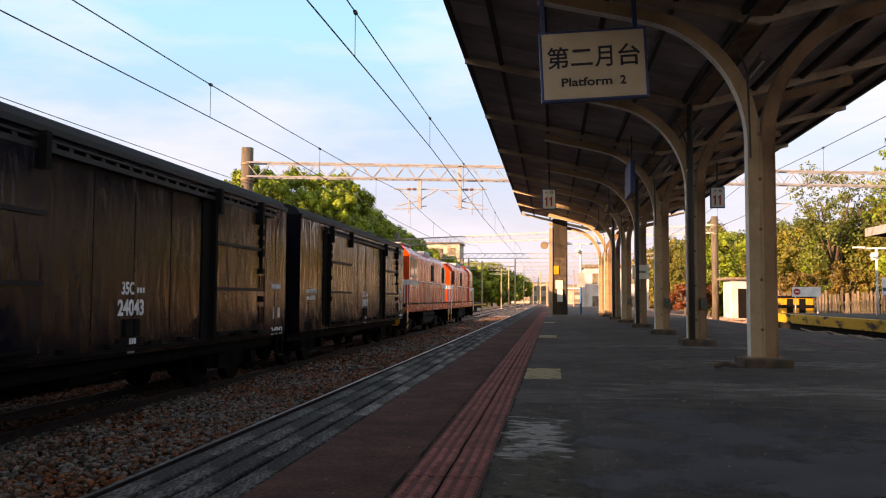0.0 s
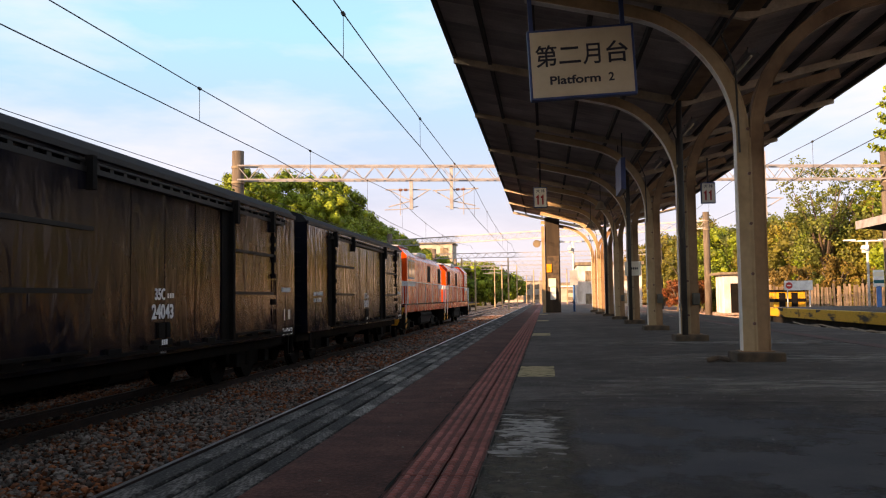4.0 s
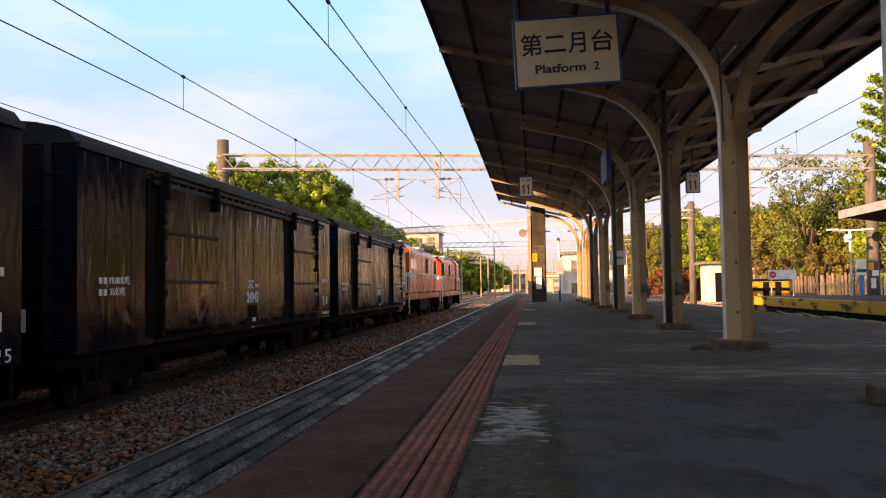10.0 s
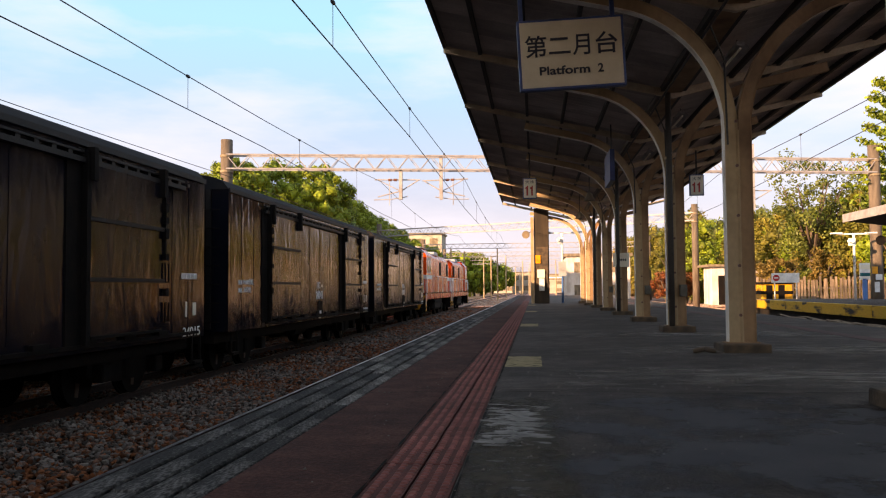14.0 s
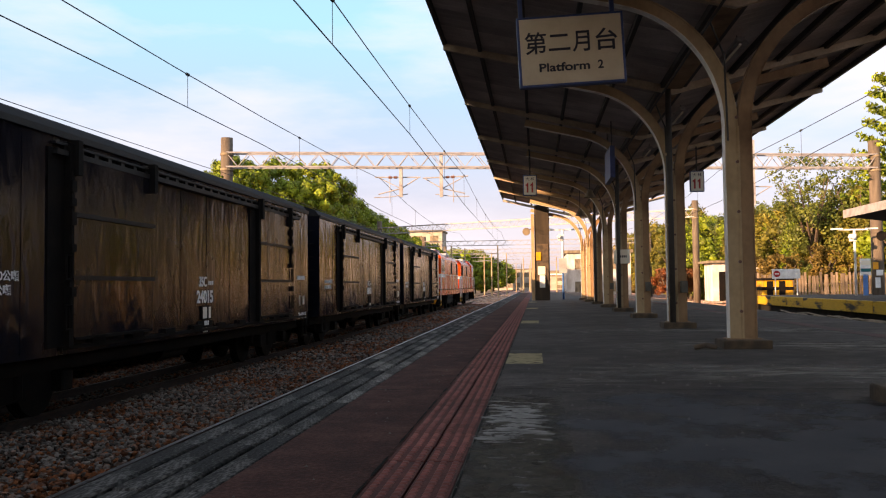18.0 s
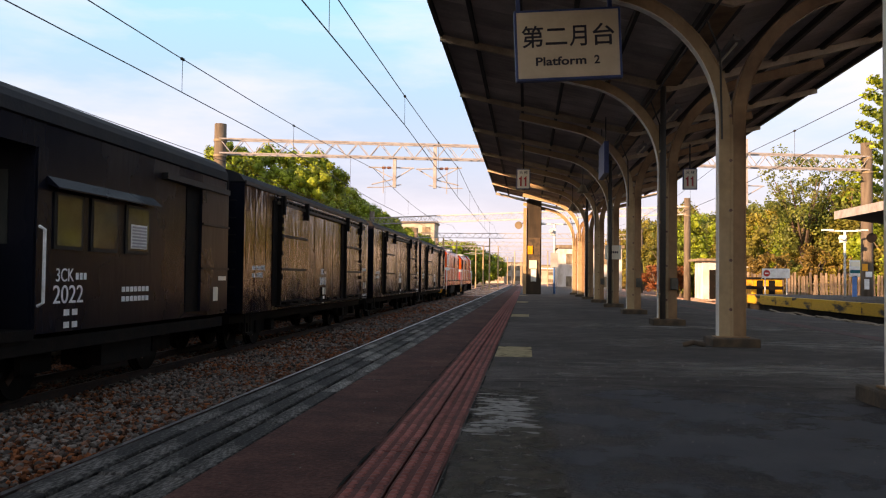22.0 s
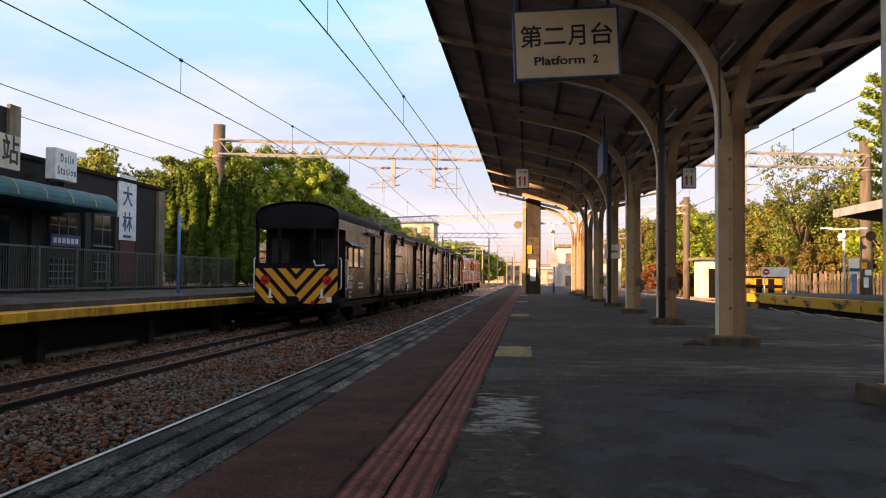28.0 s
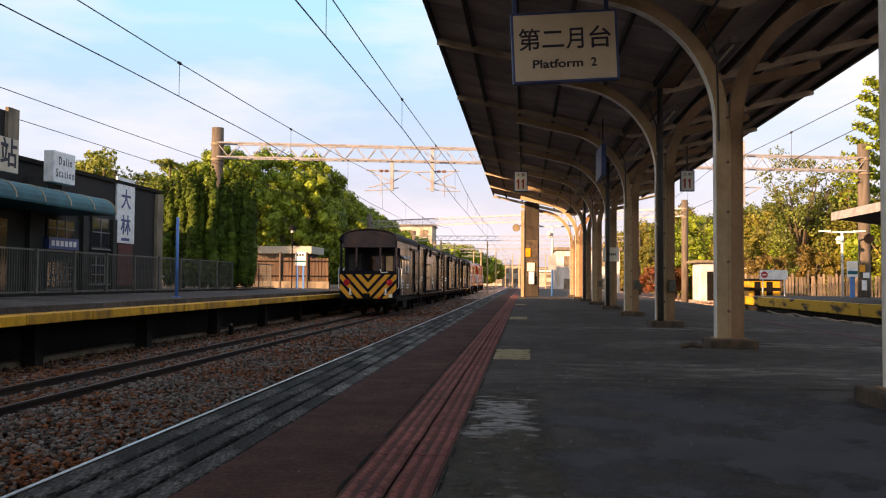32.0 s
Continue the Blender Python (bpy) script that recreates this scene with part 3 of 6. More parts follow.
# out of view, added so the near wagon sides reflect something dark
we = thing("reflection_wall", (0, 0, 0), "unseen dark wall added to darken the wagons' reflections", "wall", kind="structure")
part("wall", B(17.5, 17.7, -30, 38, -1.2, 2.78), wall_dark, we)
part("retaining_wall", B(11.42, 11.5, -30, 47, -1.2, -0.42), dark_concrete, third)

# ---------------------------------------------------------------- island platform's canopy of bent steel
COL_X, COL_Y0, STEP = 2.37, 10.2, 4.53
VAL_Z, EAVE_L, EAVE_R, EAVE_Z = 3.98, -1.53, 6.31, 4.92
C_Y0, C_Y1 = COL_Y0 - 4 * STEP, 41.6
canopy = thing("platform_canopy", (0, 0, 0), "butterfly canopy of bent cream steel columns under dark sheeting", "canopy")


def roof_z(x):
    return VAL_Z + (EAVE_Z - VAL_Z) * (abs(x - COL_X) / (COL_X - EAVE_L))


def arm_path(s):
    """Straight up, a quarter bend, then out along the rafter."""
    pts = [(COL_X + s * 0.079, z) for z in (DECK + 0.09, 0.8, 1.6, 2.2)]
    r, bend = 1.58, radians(77.6)
    for i in range(15):
        a = bend * i / 14
        pts.append((COL_X + s * (0.079 + r * (1 - math.cos(a))), 2.52 + r * math.sin(a)))
    x, z = pts[-1]
    for d in (0.6, 1.23):
        pts.append((x + s * d, z + d * 0.232))
    return pts


# each arm: two channels back to back, a flat face between narrow lips
ARM = [(-0.077, -0.072), (-0.063, -0.072), (-0.058, -0.064), (0.058, -0.064), (0.063, -0.072), (0.077, -0.072), (0.077, 0.072), (0.063, 0.072), (0.058, 0.064), (-0.058, 0.064), (-0.063, 0.072), (-0.077, 0.072)]
arm_l = finish(sweep(bmesh.new(), arm_path(-1), ARM), "arm")
arm_r = finish(sweep(bmesh.new(), arm_path(1), ARM), "arm")
edge_l = finish(sweep(bmesh.new(), arm_path(-1), [(-0.080, -0.0745), (-0.070, -0.0745), (-0.070, -0.0725), (-0.0775, -0.0725), (-0.0775, 0.06), (-0.080, 0.06)]), "flange_highlight")
foot = finish(B(COL_X - 0.26, COL_X + 0.27, -0.27, 0.27, DECK - 0.01, DECK + 0.10, bevel=0.012), "footing")
bm = bmesh.new()
tube(bm, [(COL_X - 0.02, -0.088, 0), (COL_X - 0.02, -0.066, 0)], 0.02, 6)
bolt = finish(bm, "bolt")
splice = finish(B(COL_X - 0.011, COL_X + 0.011, -0.078, 0.078, DECK + 0.1, 2.5, bevel=0.004), "splice_strip")
plate_ = finish(B(COL_X - 0.19, COL_X + 0.19, -0.11, 0.11, DECK + 0.099, DECK + 0.112), "base_plate")
bm = bmesh.new()
for s in (-1, 1):
    a, b = (COL_X, VAL_Z + 0.0), (COL_X + s * (COL_X - EAVE_L), EAVE_Z)
    extrude_poly(bm, [(a[0], a[1] + 0.02), (b[0], b[1] - 0.01), (b[0], b[1] - 0.125), (a[0], a[1] - 0.11)] if s > 0 else [(a[0], a[1] + 0.02), (a[0], a[1] - 0.11), (b[0], b[1] - 0.125), (b[0], b[1] - 0.01)], -0.16, -0.085)
rafter = finish(bm, "rafter")
for k in range(-4, 8):
    y = COL_Y0 + STEP * k - (0.2 if k == -1 else 0.0)
    c = put("column", foot, footing_mat, canopy, "column of two bent I-beams on a concrete footing" if k == 0 else "", pose(0, y, 0))
    c.name = "column"
    put("arm", arm_l, cream_steel, c)
    put("arm", arm_r, rust_steel, c)
    put("flange_highlight", edge_l, skylit_edge, c)
    put("splice_strip", splice, cream_steel, c)
    put("base_plate", plate_, rust_steel, c)
    for z in (0.35, 0.92, 1.5, 2.08, 2.6):
        put("bolt", bolt, insulator, c, m=pose(0, 0, z))
    put("rafter", rafter, bounce_lit_rafter, canopy, m=pose(0, y, 0))
for s in (-1, 1):
    for d in (0.18, 0.95, 1.72, 2.49, 3.26, 3.88):
        x = COL_X + s * d
        part("purlin", B(x - 0.03, x + 0.03, C_Y0, C_Y1, roof_z(x) - 0.04, roof_z(x) + 0.055), purlin_mat, canopy)
    # sheets, each about a metre wide with a lapped joint
    w = (COL_X - EAVE_L)
    run = []
    for i in range(9):
        run.append((0.9 / 8 * i, 0.018 if i % 2 else 0.0))
    bm = bmesh.new()
    rows = []
    for v, dz in run:
        rows.append([bm.verts.new((COL_X + s * (q * w + (0.05 if q else -0.01)), v, roof_z(COL_X + q * w) + 0.06 + dz + e)) for q, e in ((0.0, 0.0), (1.0, 0.0), (1.0, 0.012), (0.0, 0.012))])
    for a, b in zip(rows, rows[1:]):
        for j in range(4):
            bm.faces.new((a[j], a[(j + 1) % 4], b[(j + 1) % 4], b[j]))
    bm.faces.new(rows[0]), bm.faces.new(rows[-1][::-1])
    sheet = finish(bm, "roof_sheet")
    for i in range(int((C_Y1 - C_Y0) / 0.9)):
        put("roof_sheet", sheet, roof_under, canopy, m=pose(0, C_Y0 + 0.9 * i, 0.004 * (i % 2)))
part("valley_gutter", B(COL_X - 0.14, COL_X + 0.14, C_Y0, C_Y1, VAL_Z - 0.02, VAL_Z + 0.06), rust_steel, canopy)

# downpipe and sleeve on single columns
def downpipe(y):
    t = thing("downpipe", (COL_X - 0.1, y - 0.19, DECK), "weathered grey downpipe on a canopy column", "pipe")
    part("pipe", tube(bmesh.new(), [(0, 0, 0), (0, 0, 4.02)], 0.05, 10), purlin_mat, t, smooth=True)
    for z in (0.5, 1.7, 2.9):
        part("clamp", B(-0.06, 0.06, -0.02, 0.12, z, z + 0.04), cream_steel, t)


for k in (1, 3, 5):
    downpipe(COL_Y0 + STEP * k)

# ---------------------------------------------------------------- signs under the canopy
def platform_sign():
    t = thing("platform_sign", (0.47, 9.9, 3.44), "white platform sign in a blue frame, hung from the canopy", "sign")
    t.matrix_basis = pose(0.455, 9.9, 3.40, 0, -2.6, 3)
    f = part("frame", B(-0.615, 0.615, -0.05, 0.05, -0.415, 0.415, bevel=0.008), sign_blue, t)
    part("face_panel", B(-0.585, 0.585, -0.056, 0.056, -0.385, 0.385), sign_cream, t)
    for i, ch in enumerate("第二月台"):
        lettering("character", ch, 0.27, ink, t, Matrix.Translation((-0.405 + 0.27 * i, -0.06, 0.075)) @ FACE_BACK, width=0.25 if ch != "月" else 0.2, bold=0.003)
    lettering("platform_word", "Platform", 0.135, ink, t, Matrix.Translation((-0.09, -0.06, -0.20)) @ FACE_BACK, width=0.58, bold=0.003)
    lettering("platform_number", "2", 0.135, ink, t, Matrix.Translation((0.325, -0.06, -0.20)) @ FACE_BACK, bold=0.003)
    for x in (-0.56, 0.50):
        part("hanger", B(x - 0.025, x + 0.025, -0.025, 0.025, 0.41, 1.05), sign_blue, t)


platform_sign()


def number_sign(x, rz):
    t = thing("car_number_sign", (x, 23.55, 3.43), "small hanging sign with a red number 11", "sign", "car number signs", rz=rz)
    part("frame", B(-0.19, 0.19, -0.05, 0.05, -0.285, 0.285, bevel=0.008), sign_blue, t)
    part("face_panel", B(-0.165, 0.165, -0.056, 0.056, -0.26, 0.26), sign_white, t)
    for x in (-0.045, 0.085):
        part("digit", extrude_poly(bmesh.new(), [(x, -0.20), (x, 0.075), (x - 0.02, 0.075), (x - 0.04, 0.04), (x - 0.075, 0.022), (x - 0.075, -0.018), (x - 0.045, -0.012), (x - 0.045, -0.20)], -0.060, -0.0565), sign_red, t)
    for i, ch in enumerate("大林"):
        lettering("character", ch, 0.10, ink, t, Matrix.Translation((-0.065 + 0.13 * i, -0.06, 0.17)) @ FACE_BACK, width=0.10)
    part("hanger", B(-0.02, 0.02, -0.02, 0.02, 0.285, 0.95), purlin_mat, t)
    return t


number_sign(-0.105, 0)
number_sign(4.39, 0)


def tube_light(x, y, z):
    t = thing("tube_light", (x, y, z), "white fluorescent batten under the canopy", "lamp", "canopy lamps", rz=0)
    part("batten", B(-0.05, 0.05, -0.62, 0.62, 0.0, 0.06), white_steel, t)
    part("reflector", extrude_poly(bmesh.new(), [(-0.11, -0.03), (-0.05, 0.02), (0.05, 0.02), (0.11, -0.03), (0.05, 0.03), (-0.05, 0.03)], -0.62, 0.62), white_steel, t)
    part("glass_tube", tube(bmesh.new(), [(0, -0.58, -0.035), (0, 0.58, -0.035)], 0.018, 8), sign_white, t)
    for y_ in (-0.4, 0.4):
        part("rod", tube(bmesh.new(), [(0, y_, 0.05), (0, y_, roof_z(x) - z - 0.02)], 0.008, 5), purlin_mat, t)


for k in range(-1, 7):
    tube_light(2.80, COL_Y0 + STEP * k + 2.1, roof_z(2.80) - 0.16)
bd = thing("direction_sign", (1.68, 19.05, 3.28), "narrow dark blue sign hung edge-on under the canopy", "sign")
part("board", B(-0.05, 0.05, -0.7, 0.7, -0.32, 0.36), sign_blue, bd)
for y_ in (-0.5, 0.5):
    part("hanger", tube(bmesh.new(), [(0, y_, 0.36), (0, y_, 0.92)], 0.014, 6), purlin_mat, bd)
for x, y in ((1.55, 24.0), (1.6, 30.2)):
    bw = thing("bowl_lamp", (x, y, 3.2), "round pale bowl lamp under the canopy", "lamp", "bowl lamps")
    part("bowl", tube(bmesh.new(), [(0, 0, -0.1), (0, 0, 0.0), (0, 0, 0.12)], 0.17, 14, 0.06), concrete, bw)
    part("stem", tube(bmesh.new(), [(0, 0, 0.1), (0, 0, 0.95)], 0.014, 6), purlin_mat, bw)
cd = thing("conduit", (COL_X - 0.3, 0, 3.72), "thin electric conduit along the canopy's valley", "pipe")
part("pipe", tube(bmesh.new(), [(0, C_Y0, 0), (0, C_Y1 - 1, 0)], 0.018, 6), purlin_mat, cd)
for k in range(-3, 8):
    part("drop_pipe", tube(bmesh.new(), [(0, COL_Y0 + STEP * k - 0.13, 0), (0.15, COL_Y0 + STEP * k - 0.13, -0.4), (0.17, COL_Y0 + STEP * k - 0.13, -1.4)], 0.012, 6), purlin_mat, cd)
for k in (1, 2, 4):
    jb = thing("switch_box", (COL_X + 0.1, COL_Y0 + STEP * k - 0.12, 0.62), "small grey switch box on a column", "box", "switch boxes")
    part("box", B(-0.06, 0.06, -0.05, 0.04, -0.1, 0.1, bevel=0.01), fence_grey, jb)

# ---------------------------------------------------------------- gantries over the tracks
def mast(name, x, y, label, top=7.6, r=0.27, group="gantry masts"):
    t = thing(name, (x, y, -1.16), label, "mast", group)
    part("shaft", tube(bmesh.new(), [(0, 0, 0), (0, 0, 3), (0, 0, top + 1.16)], r * 1.08, 16, r), mast_concrete, t, smooth=True)
    for z in (7.3, 8.0):
        part("band", tube(bmesh.new(), [(0, 0, z - 0.05), (0, 0, z + 0.05)], r * 1.12, 16), concrete, t)
    return t


def gantry(x0, y0, x1, y1, z0=6.25, z1=6.9, bays=None):
    L = math.hypot(x1 - x0, y1 - y0)
    t = thing("gantry_beam", (x0, y0, 0), "white lattice girder carrying the overhead line", "gantry", "lattice gantries", rz=math.degrees(math.atan2(y1 - y0, x1 - x0)))
    for z in (z0, z1):
        for y in (-0.25, 0.25):
            part("chord", B(0, L, y - 0.035, y + 0.035, z - 0.035, z + 0.035), white_steel, t)
    n = bays or int(L / 0.52)
    bm = bmesh.new()
    for y in (-0.25, 0.25):
        for i in range(n):
            a, b = i * L / n, (i + 1) * L / n
            za, zb = (z0, z1) if i % 2 else (z1, z0)
            tube(bm, [(a, y, za), (b, y, zb)], 0.022, 4)
    part("lacing", bm, white_steel, t)
    return t


GANTRIES = [(-14.0, 37.6, 16.75, 43.9), (-16.3, 88.7, 13.4, 73.0), (-15.4, 118, 15.5, 118), (-15.4, 146, 15.5, 146), (-14.5, 168, 14.5, 168), (-14.5, 205, 14.5, 205), (-14.5, 250, 14.5, 250)]
for i, (x0, y0, x1, y1) in enumerate(GANTRIES):
    mast("gantry_mast", x0, y0, "round weathered concrete mast of the overhead line")
    mast("gantry_mast", x1, y1, "round weathered concrete mast of the overhead line")
    gantry(x0, y0, x1, y1)


def hanger(x, y, zb, zt, s):
    """The drop post and the arm that hold the wires of one track; s: the side to which it reaches."""
    t = thing("wire_support", (x, y, 0), "cream drop post with bracket arms and insulators", "bracket", "wire supports")
    part("post", B(-0.075, 0.075, -0.2, -0.05, zb, zt), white_steel, t)
    part("top_arm", tube(bmesh.new(), [(-s * 0.9, 0, zb + 0.92), (s * 1.25, 0, zb + 0.97)], 0.03, 6), white_steel, t)
    part("lower_arm", tube(bmesh.new(), [(-s * 0.8, 0, zb + 0.9), (0.0, 0, zb + 0.42), (s * 1.1, 0, zb + 0.16)], 0.028, 6), white_steel, t)
    part("stay", tube(bmesh.new(), [(0.0, 0, zb + 0.4), (s * 0.7, 0, zb + 0.75), (s * 1.1, 0, zb + 0.97)], 0.022, 6), white_steel, t)
    part("steady_arm", tube(bmesh.new(), [(-s * 0.3, 0, zb + 0.15), (s * 0.5, 0, zb + 0.03), (s * 1.3, 0, zb + 0.02)], 0.022, 6), white_steel, t)
    part("registration_tube", tube(bmesh.new(), [(s * 0.55, 0, zb - 0.25), (s * 0.55, 0, zb + 1.05)], 0.02, 6), white_steel, t)
    for k in (0.2, 0.45):
        part("insulator", tube(bmesh.new(), [(s * k, 0, zb + 0.94), (s * (k + 0.16), 0, zb + 0.945)], 0.06, 8), insulator, t)
    return t


def gantry_y(x, i=0):
    x0, y0, x1, y1 = GANTRIES[i]
    return y0 + (y1 - y0) * (x - x0) / (x1 - x0)


hanger(-6.15, gantry_y(-6.15), 4.85, 6.25, -1)
hanger(-4.3, gantry_y(-4.3), 4.85, 6.9, 1)
hanger(10.6, gantry_y(10.6), 4.4, 7.6, -1)


def wire(name, pts, r, label):
    t = thing(name, (0, 0, 0), label, "wire", "overhead wires")
    part("strand", tube(bmesh.new(), pts, r, 6), wire_mat, t)
    return t


def span(x, y0, y1, z, sag, n=10):
    return [(x, y0 + (y1 - y0) * i / n, z - sag * 4 * (i / n) * (1 - i / n)) for i in range(n + 1)]


def contact_z(y, z):
    """The contact wire climbs a little before the gantry and dips beyond."""
    return z + float(np.interp(y, (8, 15, 22, 30, 39.5, 60), (0.0, 0.06, 0.10, 0.0, -0.14, -0.1)))


SUPPORTS = [-18.0, 39.5, 82, 118, 146, 168, 205, 250]
for xw, zc, zm, sag, y_drop in ((-7.2, 4.42, 5.78, 0.62, 17.05), (-3.2, 4.56, 5.8, 0.46, 21.9), (8.35, 4.5, 5.75, 0.5, 19.0)):
    c = wire("contact_wire", [(xw, y, contact_z(y, zc)) for y in (-18, 8, 15, 22, 27, 32, 39.5, 60, 260)], 0.011, "grooved copper contact wire over the track")
    pts = []
    for a, b in zip(SUPPORTS, SUPPORTS[1:]):
        pts += span(xw, a, b, zm, sag)
    ms = wire("messenger_wire", pts, 0.011, "sagging messenger wire over the track")
    for i in range(8):
        y = y_drop + 8.55 * (i - 1)
        a, b = SUPPORTS[0:2] if y < SUPPORTS[1] else SUPPORTS[1:3]
        k = (y - a) / (b - a)
        zt, zb = zm - sag * 4 * k * (1 - k), contact_z(y, zc)
        part("dropper", tube(bmesh.new(), [(xw, y, zb), (xw, y, zt)], 0.006, 5), wire_mat, ms)
        part("clamp", tube(bmesh.new(), [(xw, y - 0.05, zt), (xw, y + 0.05, zt)], 0.035, 6), wire_mat, ms)
wire("feeder_wire", span(-13.75, -14, 37.6, 5.86, 0.2) + span(-13.75, 37.7, 85, 5.86, 0.2), 0.013, "thin feeder wire along the masts")
wire("feeder_wire", span(-14.3, -14, 37.6, 5.2, 0.04), 0.012, "thin feeder wire along the masts")

# ---------------------------------------------------------------- the station building across the tracks
FX = -13.9
st = thing("station_building", (FX, 0, 0.2), "low dark station building with a taller part", "building")
part("wall", B(-9, 0, 12.0, 31.3, -0.4, 3.72), wall_dark, st)
part("corner_pier", B(-0.02, 0.12, 30.85, 31.36, -0.4, 3.66), concrete, st, "grey concrete corner pier")
part("roof_slab", B(-9.1, 0.08, 12.0, 31.4, 3.72, 3.84), dark_concrete, st)
part("tower", B(-8, -0.4, 17.02, 22.6, 3.84, 5.1), wall_dark, st, "dark upper part of the station")
part("tower_pier", B(-0.4, -0.3, 22.1, 22.62, 3.84, 5.2), concrete, st)
# out of view, added to keep the low sun off the platforms
part("shadow_block", B(-5.0, -0.5, -46, 17.0, -0.4, 9.8), wall_pale, st, "unseen tall block added for its shadow")
part("lower_panel", B(0.0, 0.04, 17.0, 27.4, 0.0, 2.3), wall_grey, st, "grey rendered wall below the awning")


def window(parent, y0, y1, z0, z1, bars=0, x=0.045, cols=2):
    w = part("window", B(x, x + 0.04, y0, y1, z0, z1), wall_grey, parent, "white framed window")
    part("pane", B(x + 0.042, x + 0.048, y0 + 0.06, y1 - 0.06, z0 + 0.06, z1 - 0.06), glass_dark, w)
    for i in range(1, bars):
        z = z0 + (z1 - z0) * i / bars
        part("bar", B(x + 0.048, x + 0.066, y0, y1, z - 0.018, z + 0.018), frame_grey, w)
    for i in range(1, cols):
        y = y0 + (y1 - y0) * i / cols
        part("mullion", B(x + 0.048, x + 0.066, y - 0.02, y + 0.02, z0, z1), frame_grey, w)
    part("sill", B(x, x + 0.09, y0 - 0.05, y1 + 0.05, z0 - 0.05, z0), frame_grey, w)


window(st, 23.5, 25.05, 0.17, 1.0, 4, cols=6)
window(st, 23.5, 25.0, 1.65, 2.25, 2, cols=3)
window(st, 26.05, 27.2, 1.45, 2.5, 2)
window(st, 26.05, 27.2, 0.3, 1.2, 3, cols=4)
part("door", B(0.03, 0.07, 20.4, 21.6, 0.0, 2.05), glass_dark, st)
for y in (19.6, 22.6, 25.5, 27.45):
    part("pier", B(0.0, 0.18, y - 0.13, y + 0.13, 0.0, 2.45), wall_grey, st)
# awning: quarter-round sheets
aw = thing("awning", (FX, 0, 0.2), "teal bull-nosed awning along the station wall", "awning")
prof = [(0.0, 2.95)] + [(1.15 + 0.55 * math.sin(radians(a)), 2.42 + 0.46 * math.cos(radians(a))) for a in (0, 18, 36, 54, 72, 90)] + [(1.69, 2.36), (0, 2.36)]
for i in range(8):
    part("awning_sheet", extrude_poly(bmesh.new(), prof, 24.4 - 1.25 * (i + 1) + 0.03, 24.4 - 1.25 * i), teal, aw)
    part("seam", extrude_poly(bmesh.new(), [(u * 1.006, v + 0.012) for u, v in prof[:-2]] + [(1.66, 2.36), (0, 2.36)], 24.4 - 1.25 * i - 0.02, 24.4 - 1.25 * i + 0.02), cream_steel, aw)

s1 = thing("station_sign", (-13.0, 22.93, 3.79), "white box sign lettered with the station name", "sign")
part("case", B(-0.3, 0.0, -0.57, 0.57, -0.44, 0.44, bevel=0.015), paint_white, s1)
lettering("first_word", "D a l i n", 0.32, ink, s1, Matrix.Translation((0.004, 0.03, 0.17)) @ FACE_RIGHT, width=0.68, bold=0.002)
lettering("second_word", "S t a t i o n", 0.32, ink, s1, Matrix.Translation((0.004, 0.03, -0.18)) @ FACE_RIGHT, width=0.94, bold=0.002)
for y in (-0.4, 0.4):
    part("strut", B(-0.9, -0.28, y - 0.03, y + 0.03, -0.75, -0.3), purlin_mat, s1)
s2 = thing("station_name_board", (-13.2, 20.3, 3.83), "board with one large dark character on the roof edge", "sign")
part("board", B(-0.1, 0.0, -1.2, 0.72, -0.44, 0.44), sign_cream, s2)
lettering("character", "站", 0.78, ink, s2, Matrix.Translation((0.004, 0.3, 0.0)) @ FACE_RIGHT, width=0.70, bold=0.012)
part("strut", B(-0.75, -0.08, -0.3, -0.2, -0.7, 0.2), purlin_mat, s2)
s3 = thing("vertical_sign", (FX + 0.01, 28.4, 3.03), "tall white sign with two blue characters on the wall", "sign")
part("board", B(0.0, 0.06, -0.66, 0.66, -1.13, 1.13), paint_white, s3)
lettering("character", "大", 0.72, sign_blue, s3, Matrix.Translation((0.063, 0.0, 0.35)) @ FACE_RIGHT, width=0.74, bold=0.013)
lettering("character", "林", 0.72, sign_blue, s3, Matrix.Translation((0.063, 0.0, -0.55)) @ FACE_RIGHT, width=0.74, bold=0.013)
part("writing_bar", B(0.06, 0.064, -0.3, 0.3, -1.05, -0.95), sign_blue, s3)
s4 = thing("red_notice_board", (FX + 0.01, 28.45, 1.15), "faded red notice board under the white sign", "sign")
part("board", B(0, 0.05, -0.55, 0.55, -0.72, 0.72), mat("red_faded", (0.10, 0.022, 0.02), rough=0.7, scale=3), s4)
s5 = thing("blue_notice", (FX + 0.18, 24.23, 1.70), "dark blue notice with a pale line of writing", "sign")
part("board", B(-0.14, 0.03, -0.83, 0.83, -0.17, 0.17), sign_blue, s5)
for i in range(6):
    part("writing_bar", B(0.03, 0.034, -0.7 + 0.24 * i, -0.53 + 0.24 * i, -0.08, 0.08), paint_white, s5)


# short black marker post by the train's track
mk = thing("marker_post", (-9.11, 25.91, -1.1), "short black marker post in the ballast", "post")
part("shaft", tube(bmesh.new(), [(0, 0, -0.05), (0, 0, 0.24), (0, 0, 0.34)], 0.085, 12, 0.075), under_black, mk)
part("cap", tube(bmesh.new(), [(0, 0, 0.33), (0, 0, 0.40)], 0.055, 12, 0.03), concrete, mk)

# picket fence along the platform
fn = thing("platform_fence", (-12.6, 0, 0.21), "grey metal railing fence along the far platform", "fence")
for z in (0.10, 1.2):
    part("rail", B(-0.02, 0.02, 17.0, 42, z - 0.022, z + 0.022), fence_grey, fn)
